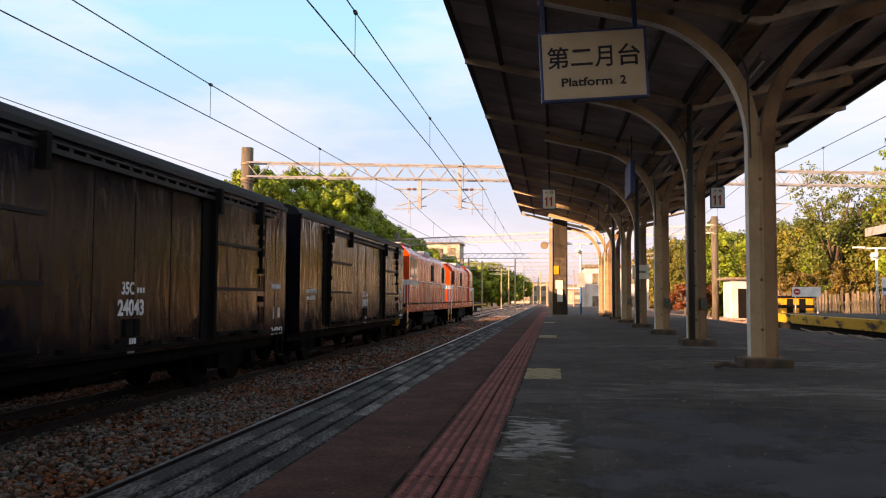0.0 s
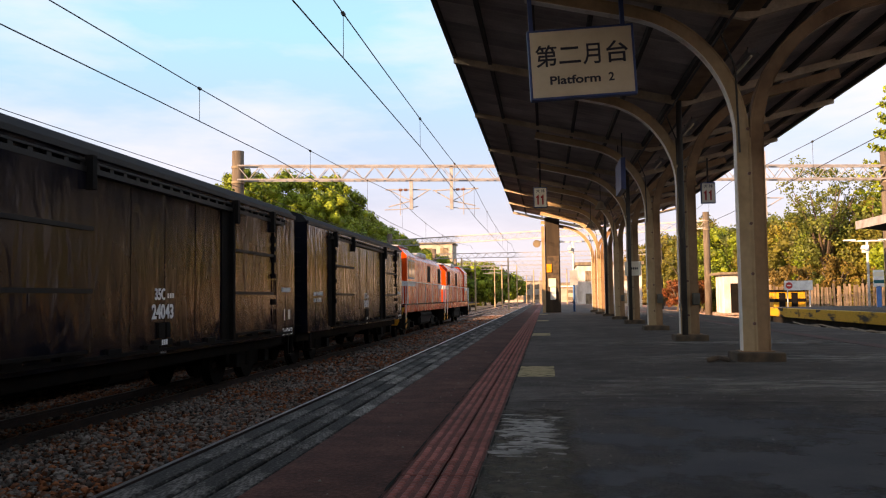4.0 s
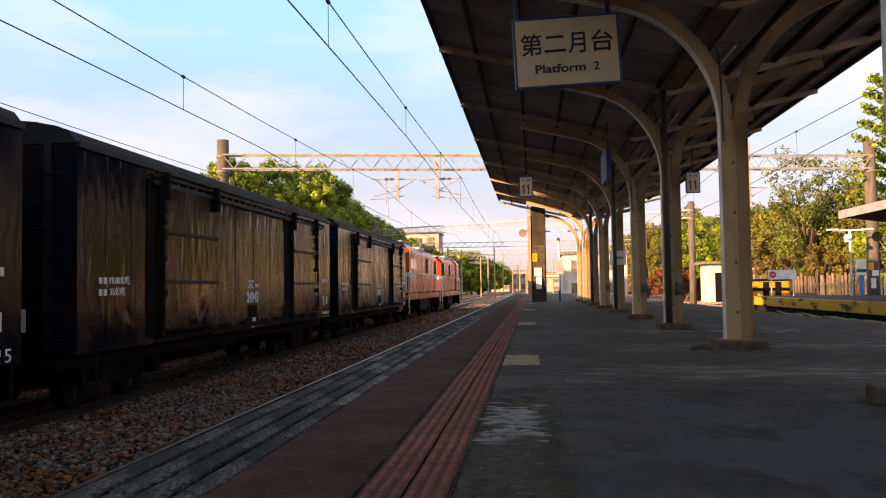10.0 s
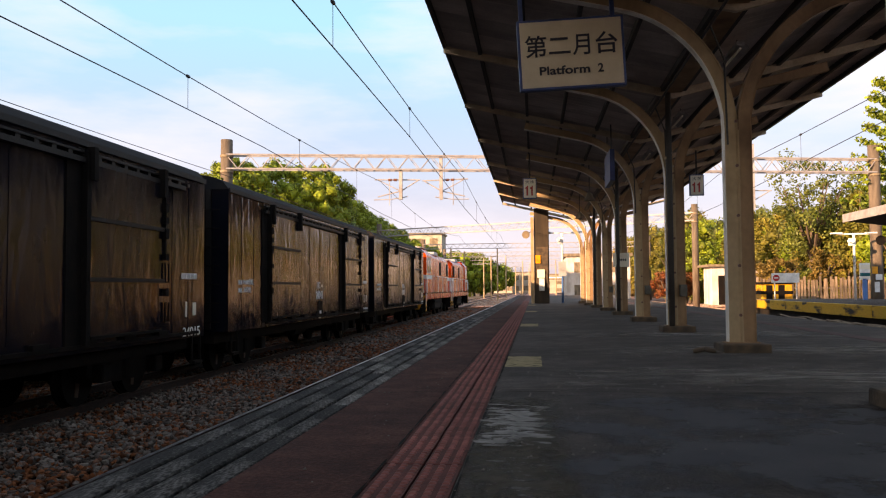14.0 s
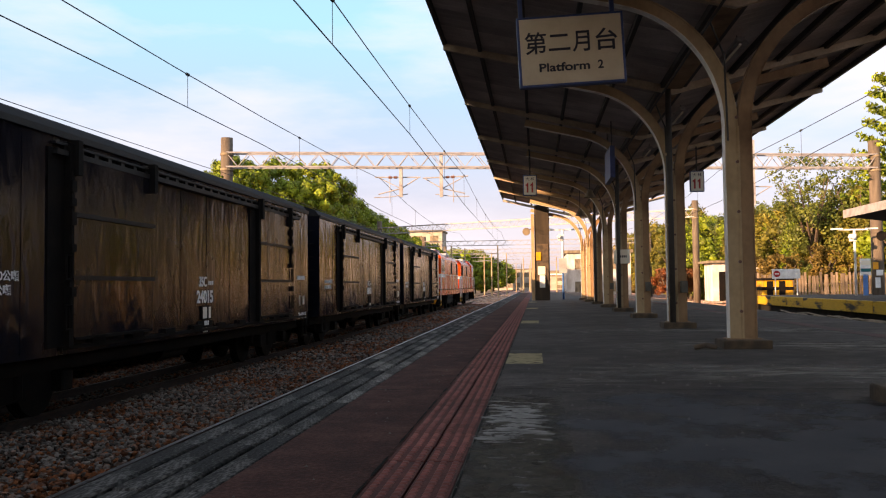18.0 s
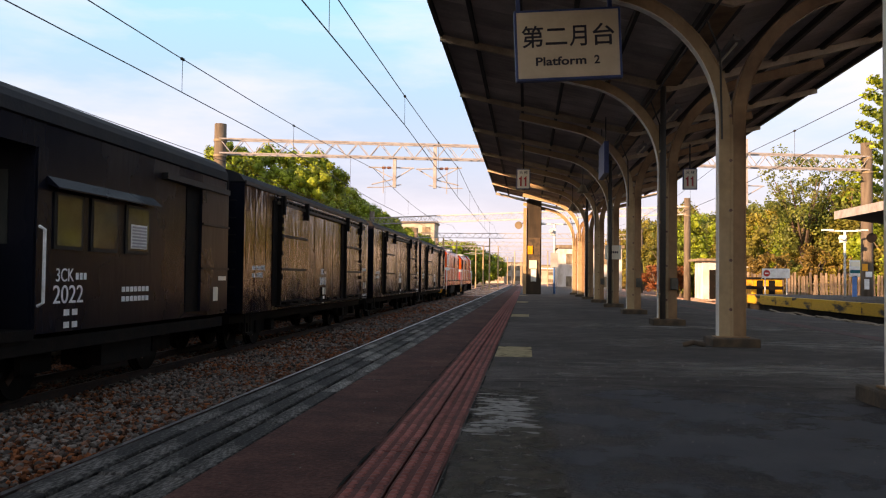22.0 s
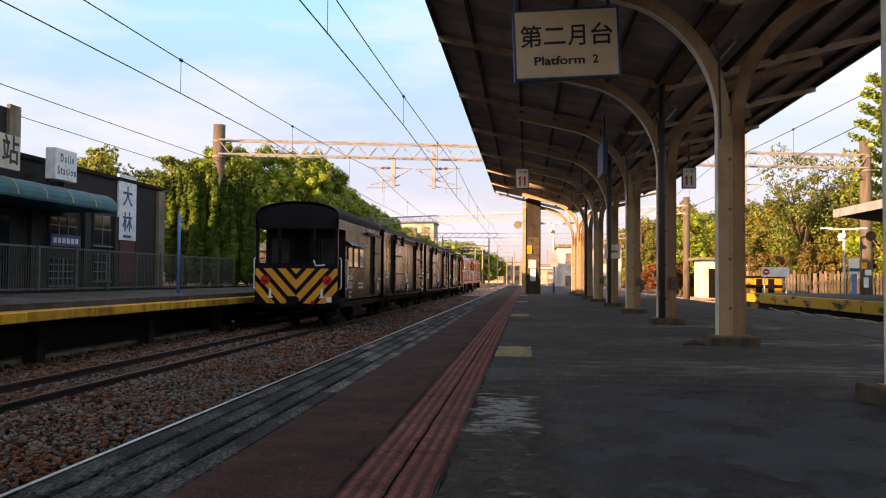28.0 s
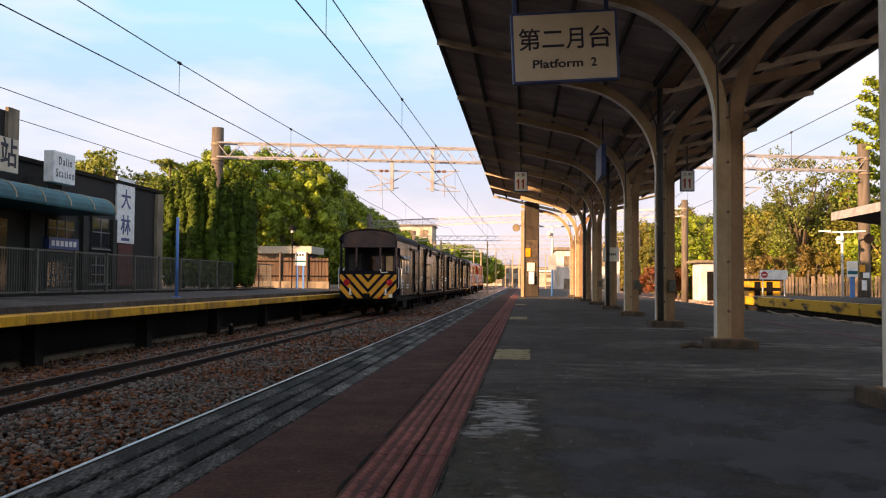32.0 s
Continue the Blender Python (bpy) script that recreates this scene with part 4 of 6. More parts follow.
picket = finish(B(-0.006, 0.006, -0.006, 0.006, 0.06, 1.2), "picket")
for i in range(230):
    put("picket", picket, fence_grey, fn, m=pose(0, 17.5 + 0.105 * i, 0))
post = finish(B(-0.03, 0.03, -0.03, 0.03, 0.0, 1.24), "post")
for i in range(14):
    put("post", post, fence_grey, fn, m=pose(0.05, 17.2 + 1.85 * i, 0))
part("kerb", B(-0.12, 0.12, 17.0, 42, -0.05, 0.05), dark_concrete, fn)

bp = thing("blue_pole", (-10.1, 24.0, 0.1), "thin light blue pole on the far platform", "pole")
part("shaft", tube(bmesh.new(), [(0, 0, 0), (0, 0, 2.38)], 0.045, 10), blue_paint, bp, smooth=True)
part("base", B(-0.1, 0.1, -0.1, 0.1, 0, 0.07), blue_paint, bp)

# farther along that platform: plank fence on a low wall, hut, lamp, board
lf = thing("garden_fence", (-13.6, 48, 0.2), "brown upright plank fence on a low concrete wall", "fence", rz=-3)
part("low_wall", B(-3.4, 2.5, -0.12, 0.12, -0.3, 0.38), concrete, lf)
gp = finish(B(-0.085, 0.085, -0.03, 0.03, 0.38, 1.72), "plank")
rr = random.Random(14)
for i in range(30):
    put("plank", gp, garden_wood, lf, m=pose(-3.3 + 0.195 * i, 0, rr.uniform(-0.06, 0.05), 0, rr.uniform(-1, 1), 0))
for z in (0.65, 1.5):
    part("fence_rail", B(-3.4, 2.5, -0.09, -0.04, z, z + 0.07), under_black, lf)
for x in (-3.1, -2.6, -2.1, -0.4, 1.2):
    part("fence_post", tube(bmesh.new(), [(x, -0.1, 0), (x, -0.1, 2.05)], 0.07, 8), bark, lf)
hu = thing("garden_hut", (-15.2, 53, 0.0), "small pale hut with a flat roof behind the fence", "hut")
part("wall", B(-2.2, 1.8, -1.2, 1.5, -0.2, 2.3), mast_concrete, hu)
part("roof", B(-2.5, 2.1, -1.5, 1.8, 2.3, 2.75), wall_pale, hu)
bl = thing("black_lamp_post", (-12.5, 45, 0.2), "black lamp post with a round hood", "lamp post")
part("shaft", tube(bmesh.new(), [(0, 0, 0), (0, 0, 3.2)], 0.035, 8), under_black, bl)
part("hood", tube(bmesh.new(), [(0, 0, 3.15), (0, 0, 3.45)], 0.22, 12, 0.05), under_black, bl)
part("bulb", tube(bmesh.new(), [(0, 0, 3.02), (0, 0, 3.15)], 0.09, 10), sign_white, bl)
nb = thing("notice_board", (-12.1, 45.2, 0.2), "white notice board on two blue legs", "sign")
part("board", B(-0.28, 0.3, -0.04, 0.04, 1.25, 2.0), paint_white, nb)
part("green_band", B(-0.28, 0.3, -0.045, -0.04, 1.42, 1.52), teal, nb)
for i in range(3):
    part("writing_bar", B(-0.2 + 0.15 * i, -0.1 + 0.15 * i, -0.045, -0.04, 1.75, 1.88), ink, nb)
for x in (-0.16, 0.18):
    part("leg", B(x - 0.05, x + 0.05, -0.03, 0.03, 0, 1.25), blue_paint, nb)

# ---------------------------------------------------------------- things at the end of the island platform
mp_ = thing("concrete_mast", (0.35, 42.0, DECK), "thick dark concrete mast with notices near the platform's end", "mast")
part("shaft", B(-0.36, 0.36, -0.36, 0.36, 0.0, 4.65, bevel=0.03), dark_mast_concrete, mp_)
part("side_post", B(-0.52, -0.37, -0.42, -0.2, 0.0, 4.2), cream_steel, mp_)
part("plate", B(-0.27, 0.30, -0.385, -0.36, 1.0, 2.75), footing_mat, mp_)
part("yellow_notice", B(-0.30, -0.06, -0.43, -0.40, 1.95, 2.35), hazard_yellow, mp_)
part("white_notice", B(-0.22, 0.14, -0.43, -0.40, 1.25, 1.65), sign_white, mp_)
part("white_box", B(-0.14, 0.12, -0.48, -0.40, 0.62, 1.22), paint_white, mp_)
part("loudspeaker", tube(bmesh.new(), [(-0.75, -0.45, 3.35), (-0.75, -0.15, 3.35)], 0.19, 14, 0.06), concrete, mp_)
part("bracket", tube(bmesh.new(), [(-0.75, -0.2, 3.35), (-0.36, -0.2, 3.6)], 0.02, 6), purlin_mat, mp_)


def camera_post(name, x, y, zb, h, label, lower):
    t = thing(name, (x, y, zb), label, "lamp post")
    part("shaft", tube(bmesh.new(), [(0, 0, 0), (0, 0, h)], 0.055, 10), lower, t, smooth=True)
    part("upper_shaft", tube(bmesh.new(), [(0, 0, h * 0.5), (0, 0, h + 0.01)], 0.058, 10), paint_white, t, smooth=True)
    part("arm", B(-0.75, 0.75, -0.04, 0.04, h - 0.02, h + 0.05), paint_white, t)
    part("lamp_head", B(-1.05, -0.55, -0.12, 0.12, h + 0.02, h + 0.09), paint_white, t)
    part("lamp_head", B(0.55, 1.05, -0.12, 0.12, h + 0.02, h + 0.09), paint_white, t)
    part("bracket", B(-0.22, 0.05, -0.1, 0.1, h - 0.55, h - 0.2), paint_white, t)
    part("lens_housing", tube(bmesh.new(), [(-0.2, -0.45, h - 0.35), (-0.2, 0.05, h - 0.33)], 0.09, 10), paint_white, t)
    return t


p1_ = camera_post("lamp_post", 1.42, 44.0, DECK, 3.55, "blue and white post with two flat lamps", blue_paint)
part("cabinet", B(-0.2, 0.2, -0.14, -0.05, 1.35, 2.1), loco_grey, p1_)

# sleeve round one column
sl = thing("column_notice", (COL_X, COL_Y0 + 3 * STEP, 1.43), "white curved notice wrapped round a column", "sign")
bm = bmesh.new()
extrude_poly(bm, [(-0.21, -0.13), (-0.15, -0.2), (0.15, -0.2), (0.21, -0.13), (0.21, 0.13), (-0.21, 0.13)], -0.19, 0.19, "z")
part("sleeve", bm, sign_white, sl)
for i in range(5):
    part("writing_bar", B(-0.12 + i * 0.05, -0.085 + i * 0.05, -0.204, -0.2, -0.03, 0.03), ink, sl)

# ---------------------------------------------------------------- right-hand side, beyond the island platform
sh = thing("white_hut", (15.9, 70.5, -0.75), "small whitewashed hut with a flat roof and dark door", "hut")
part("wall", B(-2.0, 2.2, -1.6, 1.8, 0, 3.0), whitewash, sh)
part("roof", B(-2.45, 2.75, -2.0, 2.2, 3.0, 3.18), concrete, sh)
part("door", B(-1.55, -0.95, -1.66, -1.6, 0, 2.3), under_black, sh)
part("lintel_panel", B(-0.9, 0.4, -1.63, -1.6, 2.35, 2.75), sign_cream, sh)

cn = thing("third_canopy", (0, 0, 0), "flat white-edged canopy over the third platform", "canopy")
part("fascia", B(13.06, 13.1, -12, 37.74, 3.36, 3.70), white_steel, cn, "pale metal fascia")
part("roof", extrude_poly(bmesh.new(), [(13.1, 3.68), (13.1, 3.42), (19.0, 2.65), (19.0, 2.91)], -12, 37.7), wall_dark, cn)
part("end_fascia", extrude_poly(bmesh.new(), [(13.1, 3.69), (13.1, 3.56), (19.0, 2.79), (19.0, 2.92)], 37.7, 37.74), white_steel, cn)
for y in (8, 16, 24, 32):
    part("column", B(15.3, 15.6, y - 0.15, y + 0.15, 0, 3.15), cream_steel, cn)

camera_post("lamp_post", 15.3, 42.8, 0, 3.15, "white post with lamps and cameras on the third platform", paint_white)
ne = thing("no_entry_sign", (12.93, 46.0, 0), "long white board with a red disc on two posts", "sign")
part("board", B(-0.65, 0.75, -0.03, 0.03, 0.86, 1.36), paint_white, ne)
part("red_disc", tube(bmesh.new(), [(-0.42, -0.04, 1.11), (-0.42, -0.03, 1.11)], 0.17, 20), sign_red, ne)
part("white_bar", B(-0.52, -0.32, -0.05, -0.04, 1.08, 1.14), paint_white, ne)
for x in (-0.5, 0.6):
    part("leg", tube(bmesh.new(), [(x, 0, 0), (x, 0, 0.9)], 0.03, 8), paint_white, ne)
ym = thing("yellow_trolley", (14.3, 54, -0.75), "yellow and black striped track trolley", "trolley")
part("body", B(-0.85, 0.95, -1.4, 1.4, 0.3, 1.55, bevel=0.05), yellow_paint, ym)
part("dark_band", B(-0.87, 0.97, -1.42, 1.42, 0.95, 1.15), under_black, ym)
part("roof_rail", B(-0.9, 1.0, -1.45, 1.45, 1.55, 1.68), under_black, ym)
for x in (-0.4, 0.3):
    part("stripe", B(x - 0.18, x + 0.18, -1.425, -1.405, 0.35, 1.5), under_black, ym)
wf = thing("plank_fence", (20.0, 58, -0.9), "weathered wooden plank fence behind the platform", "fence")
pl = finish(B(-0.075, 0.075, -0.02, 0.02, 0.0, 2.1, bevel=0.012), "plank")
rr = random.Random(4)
for i in range(80):
    put("plank", pl, fence_wood, wf, m=pose(-7 + 0.2 * i, rr.uniform(-0.03, 0.03), rr.uniform(-0.16, 0.12), 0, rr.uniform(-2, 2), rr.uniform(-8, 8)))
part("fence_rail", B(-7, 9, 0.03, 0.07, 1.4, 1.5), fence_wood, wf)
bs = thing("route_sign", (15.6, 42.4, 0), "blue post with a white and green notice board", "sign")
part("post", B(-0.1, 0.1, -0.05, 0.05, 0, 1.0), blue_paint, bs)
part("board", B(-0.22, 0.24, -0.05, 0.05, 0.95, 1.75), paint_white, bs)
part("green_band", B(-0.22, 0.24, -0.056, -0.05, 1.12, 1.28), teal, bs)
part("footer_panel", B(-0.2, 0.22, -0.056, -0.05, 1.45, 1.65), sign_white, bs)
ms_ = thing("mast_notices", (16.6, 43.6, 0), "yellow and white notices strapped to a mast", "sign")
part("yellow_notice", B(-0.2, 0.05, -0.04, 0.0, 1.25, 1.6), hazard_yellow, ms_)
part("white_notice", B(-0.05, 0.25, -0.06, -0.02, 0.95, 1.22), paint_white, ms_)
part("white_box", B(-0.1, 0.1, -0.1, 0.0, 0.35, 0.85), paint_white, ms_)
ls = thing("horn_loudspeaker", (16.75, 43.5, 2.85), "dark horn loudspeaker on a mast", "loudspeaker")
part("horn", tube(bmesh.new(), [(-0.1, -0.45, 0), (-0.05, -0.1, 0), (0, 0.1, 0)], 0.24, 14, 0.05), under_black, ls)

for i, (x, y0, y1) in enumerate(((10.9, 24, 40), (10.7, 20, 33), (10.45, 24, 36))):
    ho = thing("hose", (0, 0, 0), "pale hose lying along the foot of the platform", "hose", "hoses")
    part("line", tube(bmesh.new(), [(x + 0.12 * math.sin(k * 1.7 + i), y0 + (y1 - y0) * k / 12, -0.62 + 0.05 * math.sin(k * 2.3)) for k in range(13)], 0.035, 6), concrete, ho)
    for k in range(0, 13, 3):
        part("bracket", B(x - 0.08, x + 0.08, y0 + (y1 - y0) * k / 12 - 0.05, y0 + (y1 - y0) * k / 12 + 0.05, -1.12, -0.62), dark_concrete, ho)
dl = thing("leaf_litter", (1.90, 9.95, DECK), "dark clump of dead leaves by a column footing", "litter")
part("clump", tube(bmesh.new(), [(-0.12, 0, 0.02), (0.0, -0.03, 0.05), (0.12, 0.02, 0.02)], 0.03, 7), bark, dl)

# ---------------------------------------------------------------- distant town
rr = random.Random(11)


def house(x, y, w, d, h, m, label, floors=3):
    t = thing("far_house", (x, y, -1.16), label, "house", "distant houses")
    part("wall", B(-w / 2, w / 2, 0, d, 0, h), m, t)
    part("roof", B(-w / 2 - 0.3, w / 2 + 0.3, -0.3, d + 0.3, h, h + 0.4), concrete, t)
    n = max(2, int(w / 3))
    for f in range(floors):
        for i in range(n):
            xa = -w / 2 + w * (i + 0.25) / n
            za = h * (f + 0.3) / floors
            part("window", B(xa, xa + w / n * 0.5, -0.06, 0.0, za, za + h / floors * 0.45), concrete, t)


house(-24.6, 192, 7.4, 9, 14.2, wall_pale, "pale house showing over the trees", 4)
house(-29.6, 190, 4.5, 9, 12.4, wall_pale, "pale flat-roofed house beside the line", 3)
house(8.2, 112, 8.2, 10, 5.9, whitewash, "white house behind the platform's end", 2)
house(-8, 330, 14, 12, 6.0, wall_pale, "pale distant town house", 2)
for i in range(18):
    house(rr.uniform(-30, 34), rr.uniform(260, 480), rr.uniform(8, 16), 12, rr.uniform(3.5, 7.5), rr.choice([wall_pale, paint_white, concrete, wall_pale]), "pale distant town house", 2)
# slim masts and signals far down the line
for i, (x, y, h) in enumerate(((-9.8, 100, 6.6), (-9.2, 112, 6.8), (-7.0, 138, 7.0), (-2.2, 160, 7.0), (-3.4, 215, 7.4), (-1.6, 240, 7.4), (-5.2, 120, 7.5), (-5.0, 150, 7.5), (1.6, 135, 7.2), (-1.0, 190, 7.5), (4.2, 170, 7.4), (-9.5, 160, 7.5), (-5.1, 230, 7.6), (2.4, 260, 7.6))):
    sm = thing("line_mast", (x, y, -1.16), "slim concrete mast beside the far tracks", "mast", "line masts")
    part("shaft", tube(bmesh.new(), [(0, 0, 0), (0, 0, h)], 0.12, 8, 0.09), cream_steel, sm)
    part("arm", tube(bmesh.new(), [(0, 0, h - 1.2), (-2.2, 0, h - 1.0)], 0.05, 6), white_steel, sm)

# ---------------------------------------------------------------- the train; each vehicle's origin is at its rear, on the rail
HALF = 1.33


def wheelset(parent, y, spokes=False):
    bm = bmesh.new()
    tube(bm, [(-0.75, 0, 0), (0.75, 0, 0)], 0.07, 8)
    w = part("wheelset", bm, under_black, parent, m=pose(0, y, 0.43 + TRAIN_RAIL - RAIL_TOP))
    for s in (-1, 1):
        bm = bmesh.new()
        tube(bm, [(s * 0.51, 0, 0), (s * 0.63, 0, 0)], 0.43, 20)
        tube(bm, [(s * 0.47, 0, 0), (s * 0.51, 0, 0)], 0.46, 20)
        part("wheel", bm, under_black, w)
        part("hub_mark", B(s * 0.63 - 0.005, s * 0.63 + 0.012, 0.1, 0.3, -0.05, 0.05), rail_dull, w)
    WHEELS.append(w)
    return w


WHEELS = []


def bogie(parent, y, base=1.7):
    b = part("bogie", B(-0.35, 0.35, y - 0.25, y + 0.25, 0.35, 0.85), under_black, parent)
    for s in (-1, 1):
        bm = bmesh.new()
        extrude_poly(bm, [(y - base / 2 - 0.3, 0.42), (y - base / 2 - 0.25, 0.62), (y - 0.35, 0.72), (y + 0.35, 0.72), (y + base / 2 + 0.25, 0.62), (y + base / 2 + 0.3, 0.42), (y + base / 2 + 0.15, 0.34), (y + 0.3, 0.25), (y - 0.3, 0.25), (y - base / 2 - 0.15, 0.34)], s * 0.78, s * 0.92, "x")
        part("side_frame", bm, under_black, b)
        for k in (-1, 1):
            part("axle_box", B(s * 0.85 - 0.1, s * 0.85 + 0.13 * s + 0.1, y + k * base / 2 - 0.13, y + k * base / 2 + 0.13, 0.3, 0.56, bevel=0.02), under_black, b)
        part("spring", tube(bmesh.new(), [(s * 0.85, y, 0.28), (s * 0.85, y, 0.66)], 0.12, 10), under_black, b)
    wheelset(parent, y - base / 2)
    wheelset(parent, y + base / 2)
    return b


def coupler(parent, y, s):
    bm = bmesh.new()
    box(bm, -0.09, 0.09, min(y, y + s * 0.38), max(y, y + s * 0.38), 0.76, 0.94)
    box(bm, -0.16, 0.16, min(y + s * 0.36, y + s * 0.56), max(y + s * 0.36, y + s * 0.56), 0.68, 1.0, bevel=0.04)
    return part("coupler", bm, under_black, parent)


def bars(parent, y0, z0, n, pitch, w, h, x):
    for i in range(n):
        part("writing_bar", B(x, x + 0.004, y0 + pitch * i, y0 + pitch * i + w, z0, z0 + h), paint_white, parent)


def boxcar(name, number, label, L=13.9, card=False):
    t = thing(name, (TRACK_TRAIN, 0, RAIL_TOP), label, "boxcar", "black boxcars")
    z0, z1 = 0.80, 3.56
    # body with a slightly arched roof
    poly = [(-HALF, z0), (HALF, z0), (HALF, z1), (HALF - 0.06, z1 + 0.08)]
    poly += [((HALF - 0.06) * math.cos(a), z1 + 0.08 + 0.26 * math.sin(a)) for a in (math.pi * k / 10 for k in range(1, 10))]
    poly += [(-HALF + 0.06, z1 + 0.08), (-HALF, z1)]
    bm = bmesh.new()
    extrude_poly(bm, poly, 0.0, L)
    body = part("body", bm, wagon_black, t, "rippled black steel body")
    top = [(u * 1.004, v + 0.006) for u, v in poly[2:-1]] + [(-HALF - 0.005, z1 + 0.0)]
    bm = bmesh.new()
    extrude_poly(bm, top, -0.02, L + 0.02)
    part("roof", bm, roof_black, t)
    part("roof_walk", B(-0.25, 0.25, 0.2, L - 0.2, z1 + 0.36, z1 + 0.40), wagon_dark, t)
    part("eave_strip", B(HALF, HALF + 0.035, 0.0, L, z1 - 0.05, z1 + 0.03), wagon_dark, t)
    part("sill", B(-HALF + 0.3, HALF - 0.3, 0.05, L - 0.05, 0.58, 0.80), under_black, t)
    part("center_sill", B(-0.2, 0.2, 0.05, L - 0.05, 0.4, 0.7), under_black, t)
    for s in (1, -1):
        f = HALF * s

        def sb(x0, x1, *r):
            return B(min(f + s * x0, f + s * x1), max(f + s * x0, f + s * x1), *r)
        part("door_track", sb(0.0, 0.08, 2.1, L - 1.0, z1 - 0.28, z1 - 0.21), wagon_dark, t)
        part("track_cover", sb(0.0, 0.06, 2.1, L - 1.0, z1 - 0.15, z1 - 0.12), wagon_dark, t)
        for i in range(30):
            part("track_bracket", sb(0.0, 0.05, 2.3 + 0.37 * i, 2.40 + 0.37 * i, z1 - 0.205, z1 - 0.15), wagon_dark, t)
        for y in (5.95, 7.05, 8.2):
            part("panel_seam", sb(0.0, 0.007, y - 0.012, y + 0.012, 0.98, z1 - 0.30), wagon_black, t)
        for y in (0.75, 1.5, L - 1.35, L - 0.7):
            part("panel_seam", sb(0.0, 0.006, y - 0.01, y + 0.01, 0.86, z1 - 0.12), wagon_black, t)
        part("lower_track", sb(0.0, 0.05, 2.3, L - 0.35, 0.86, 0.91), under_black, t)
        # two dark door pockets and two sliding leaves
        for y in (2.0, 9.35):
            part("door_pocket", sb(0.0, 0.02, y, y + 0.42, 0.9, z1 - 0.2), under_black, t)
            part("door_post", sb(0.0, 0.10, y + 0.36, y + 0.46, 0.9, z1 - 0.12), under_black, t)
        for y0_, y1_ in ((2.42, 4.75), (9.75, 12.05)):
            d = part("door", sb(0.012, 0.075, y0_, y1_, 0.98, z1 - 0.26), wagon_black, t, "sliding door leaf with two rails")
            for z in (1.76, 2.56):
                part("door_rail", sb(0.075, 0.115, y0_ + 0.02, y1_ - 0.02, z - 0.028, z + 0.028), wagon_dark, d)
            for y in (y0_ + 0.06, y1_ - 0.1):
                part("roller_hanger", sb(0.05, 0.16, y - 0.03, y + 0.075, z1 - 0.50, z1 - 0.06), under_black, d)
            # the lock side: outer edge of either leaf
            yl, o = (y0_ - 0.02, -1) if y0_ < 5 else (y1_ + 0.02, 1)
            for z in (1.12, 1.74):
                bm = bmesh.new()
                tube(bm, [(f + s * 0.1, yl, z), (f + s * 0.1, yl + o * 0.12, z), (f + s * 0.1, yl + o * 0.12, z + 0.30), (f + s * 0.1, yl, z + 0.30), (f + s * 0.1, yl, z)], 0.016, 6)
                part("grab_iron", bm, under_black, d)
            part("lock_bar", sb(0.07, 0.11, yl - 0.018, yl + 0.018, 2.12, z1 - 0.42), under_black, d)
            for z, h in ((1.52, 0.12), (2.08, 0.10), (2.42, 0.16), (2.66, 0.10), (2.84, 0.14)):
                part("hasp", sb(0.07, 0.135, yl - 0.05, yl + 0.06, z, z + h), under_black, d)
            part("door_foot", sb(0.03, 0.10, y0_ + 0.1, y1_ - 0.1, 0.97, 1.01), under_black, d)
        for i in range(9):
            part("stop_block", sb(0.0, 0.06, 3.0 + i * 1.12, 3.35 + i * 1.12, 0.90, 0.98), under_black, t)
        for y in (0.35, L - 0.35):
            part("step", sb(-0.05, 0.05, y - 0.18, y + 0.18, 0.35, 0.40), under_black, t)
            for k in (-0.17, 0.17):
                part("step_bar", sb(-0.02, 0.01, y + k - 0.015, y + k + 0.015, 0.38, 0.82), under_black, t)
    # lettering on the side that faces the platform
    x = HALF + 0.004
    lettering("type_mark", "35C", 0.24, paint_white, t, Matrix.Translation((x, 6.88, 1.72)) @ FACE_RIGHT, width=0.36, bold=0.006)
    bars(t, 7.13, 1.67, 3, 0.085, 0.055, 0.075, x)
    lettering("wagon_number", number, 0.30, paint_white, t, Matrix.Translation((x, 6.98, 1.45)) @ FACE_RIGHT, width=0.74, bold=0.009)
    for ya, yb in ((6.78, 7.0), (7.05, 7.18)):
        fr = part("card_frame", B(x, x + 0.03, ya, yb, 1.06, 1.30), under_black, t)
        if card:
            part("card", B(x + 0.03, x + 0.036, ya + 0.02, yb - 0.02, 1.08, 1.28), sign_white, fr)
    part("brake_rod_plate", B(x, x + 0.02, 6.62, 7.28, 0.94, 1.04), under_black, t)
    bars(t, 6.9, 0.955, 3, 0.07, 0.05, 0.08, x + 0.02)
    bars(t, 6.9, 0.83, 3, 0.07, 0.05, 0.08, x)
    bars(t, 0.55, 1.72, 2, 0.13, 0.09, 0.09, x)
    lettering("tare_weight", "19.00公噸", 0.13, paint_white, t, Matrix.Translation((x, 1.14, 1.765)) @ FACE_RIGHT, width=0.6, bold=0.002)
    bars(t, 0.55, 1.56, 2, 0.13, 0.09, 0.09, x)
    lettering("load_limit", "35公噸", 0.13, paint_white, t, Matrix.Translation((x, 1.08, 1.605)) @ FACE_RIGHT, width=0.46, bold=0.002)
    lettering("wagon_number", number, 0.22, paint_white, t, Matrix.Translation((x, L - 0.55, 0.90)) @ FACE_RIGHT, width=0.72)
    bars(t, L - 1.0, 1.80, 8, 0.085, 0.06, 0.10, x)
    part("data_panel", B(x, x + 0.006, L - 0.52, L - 0.38, 1.18, 1.40), sign_white, t)
    part("data_panel", B(x, x + 0.006, L - 0.82, L - 0.76, 1.16, 1.42), sign_white, t)
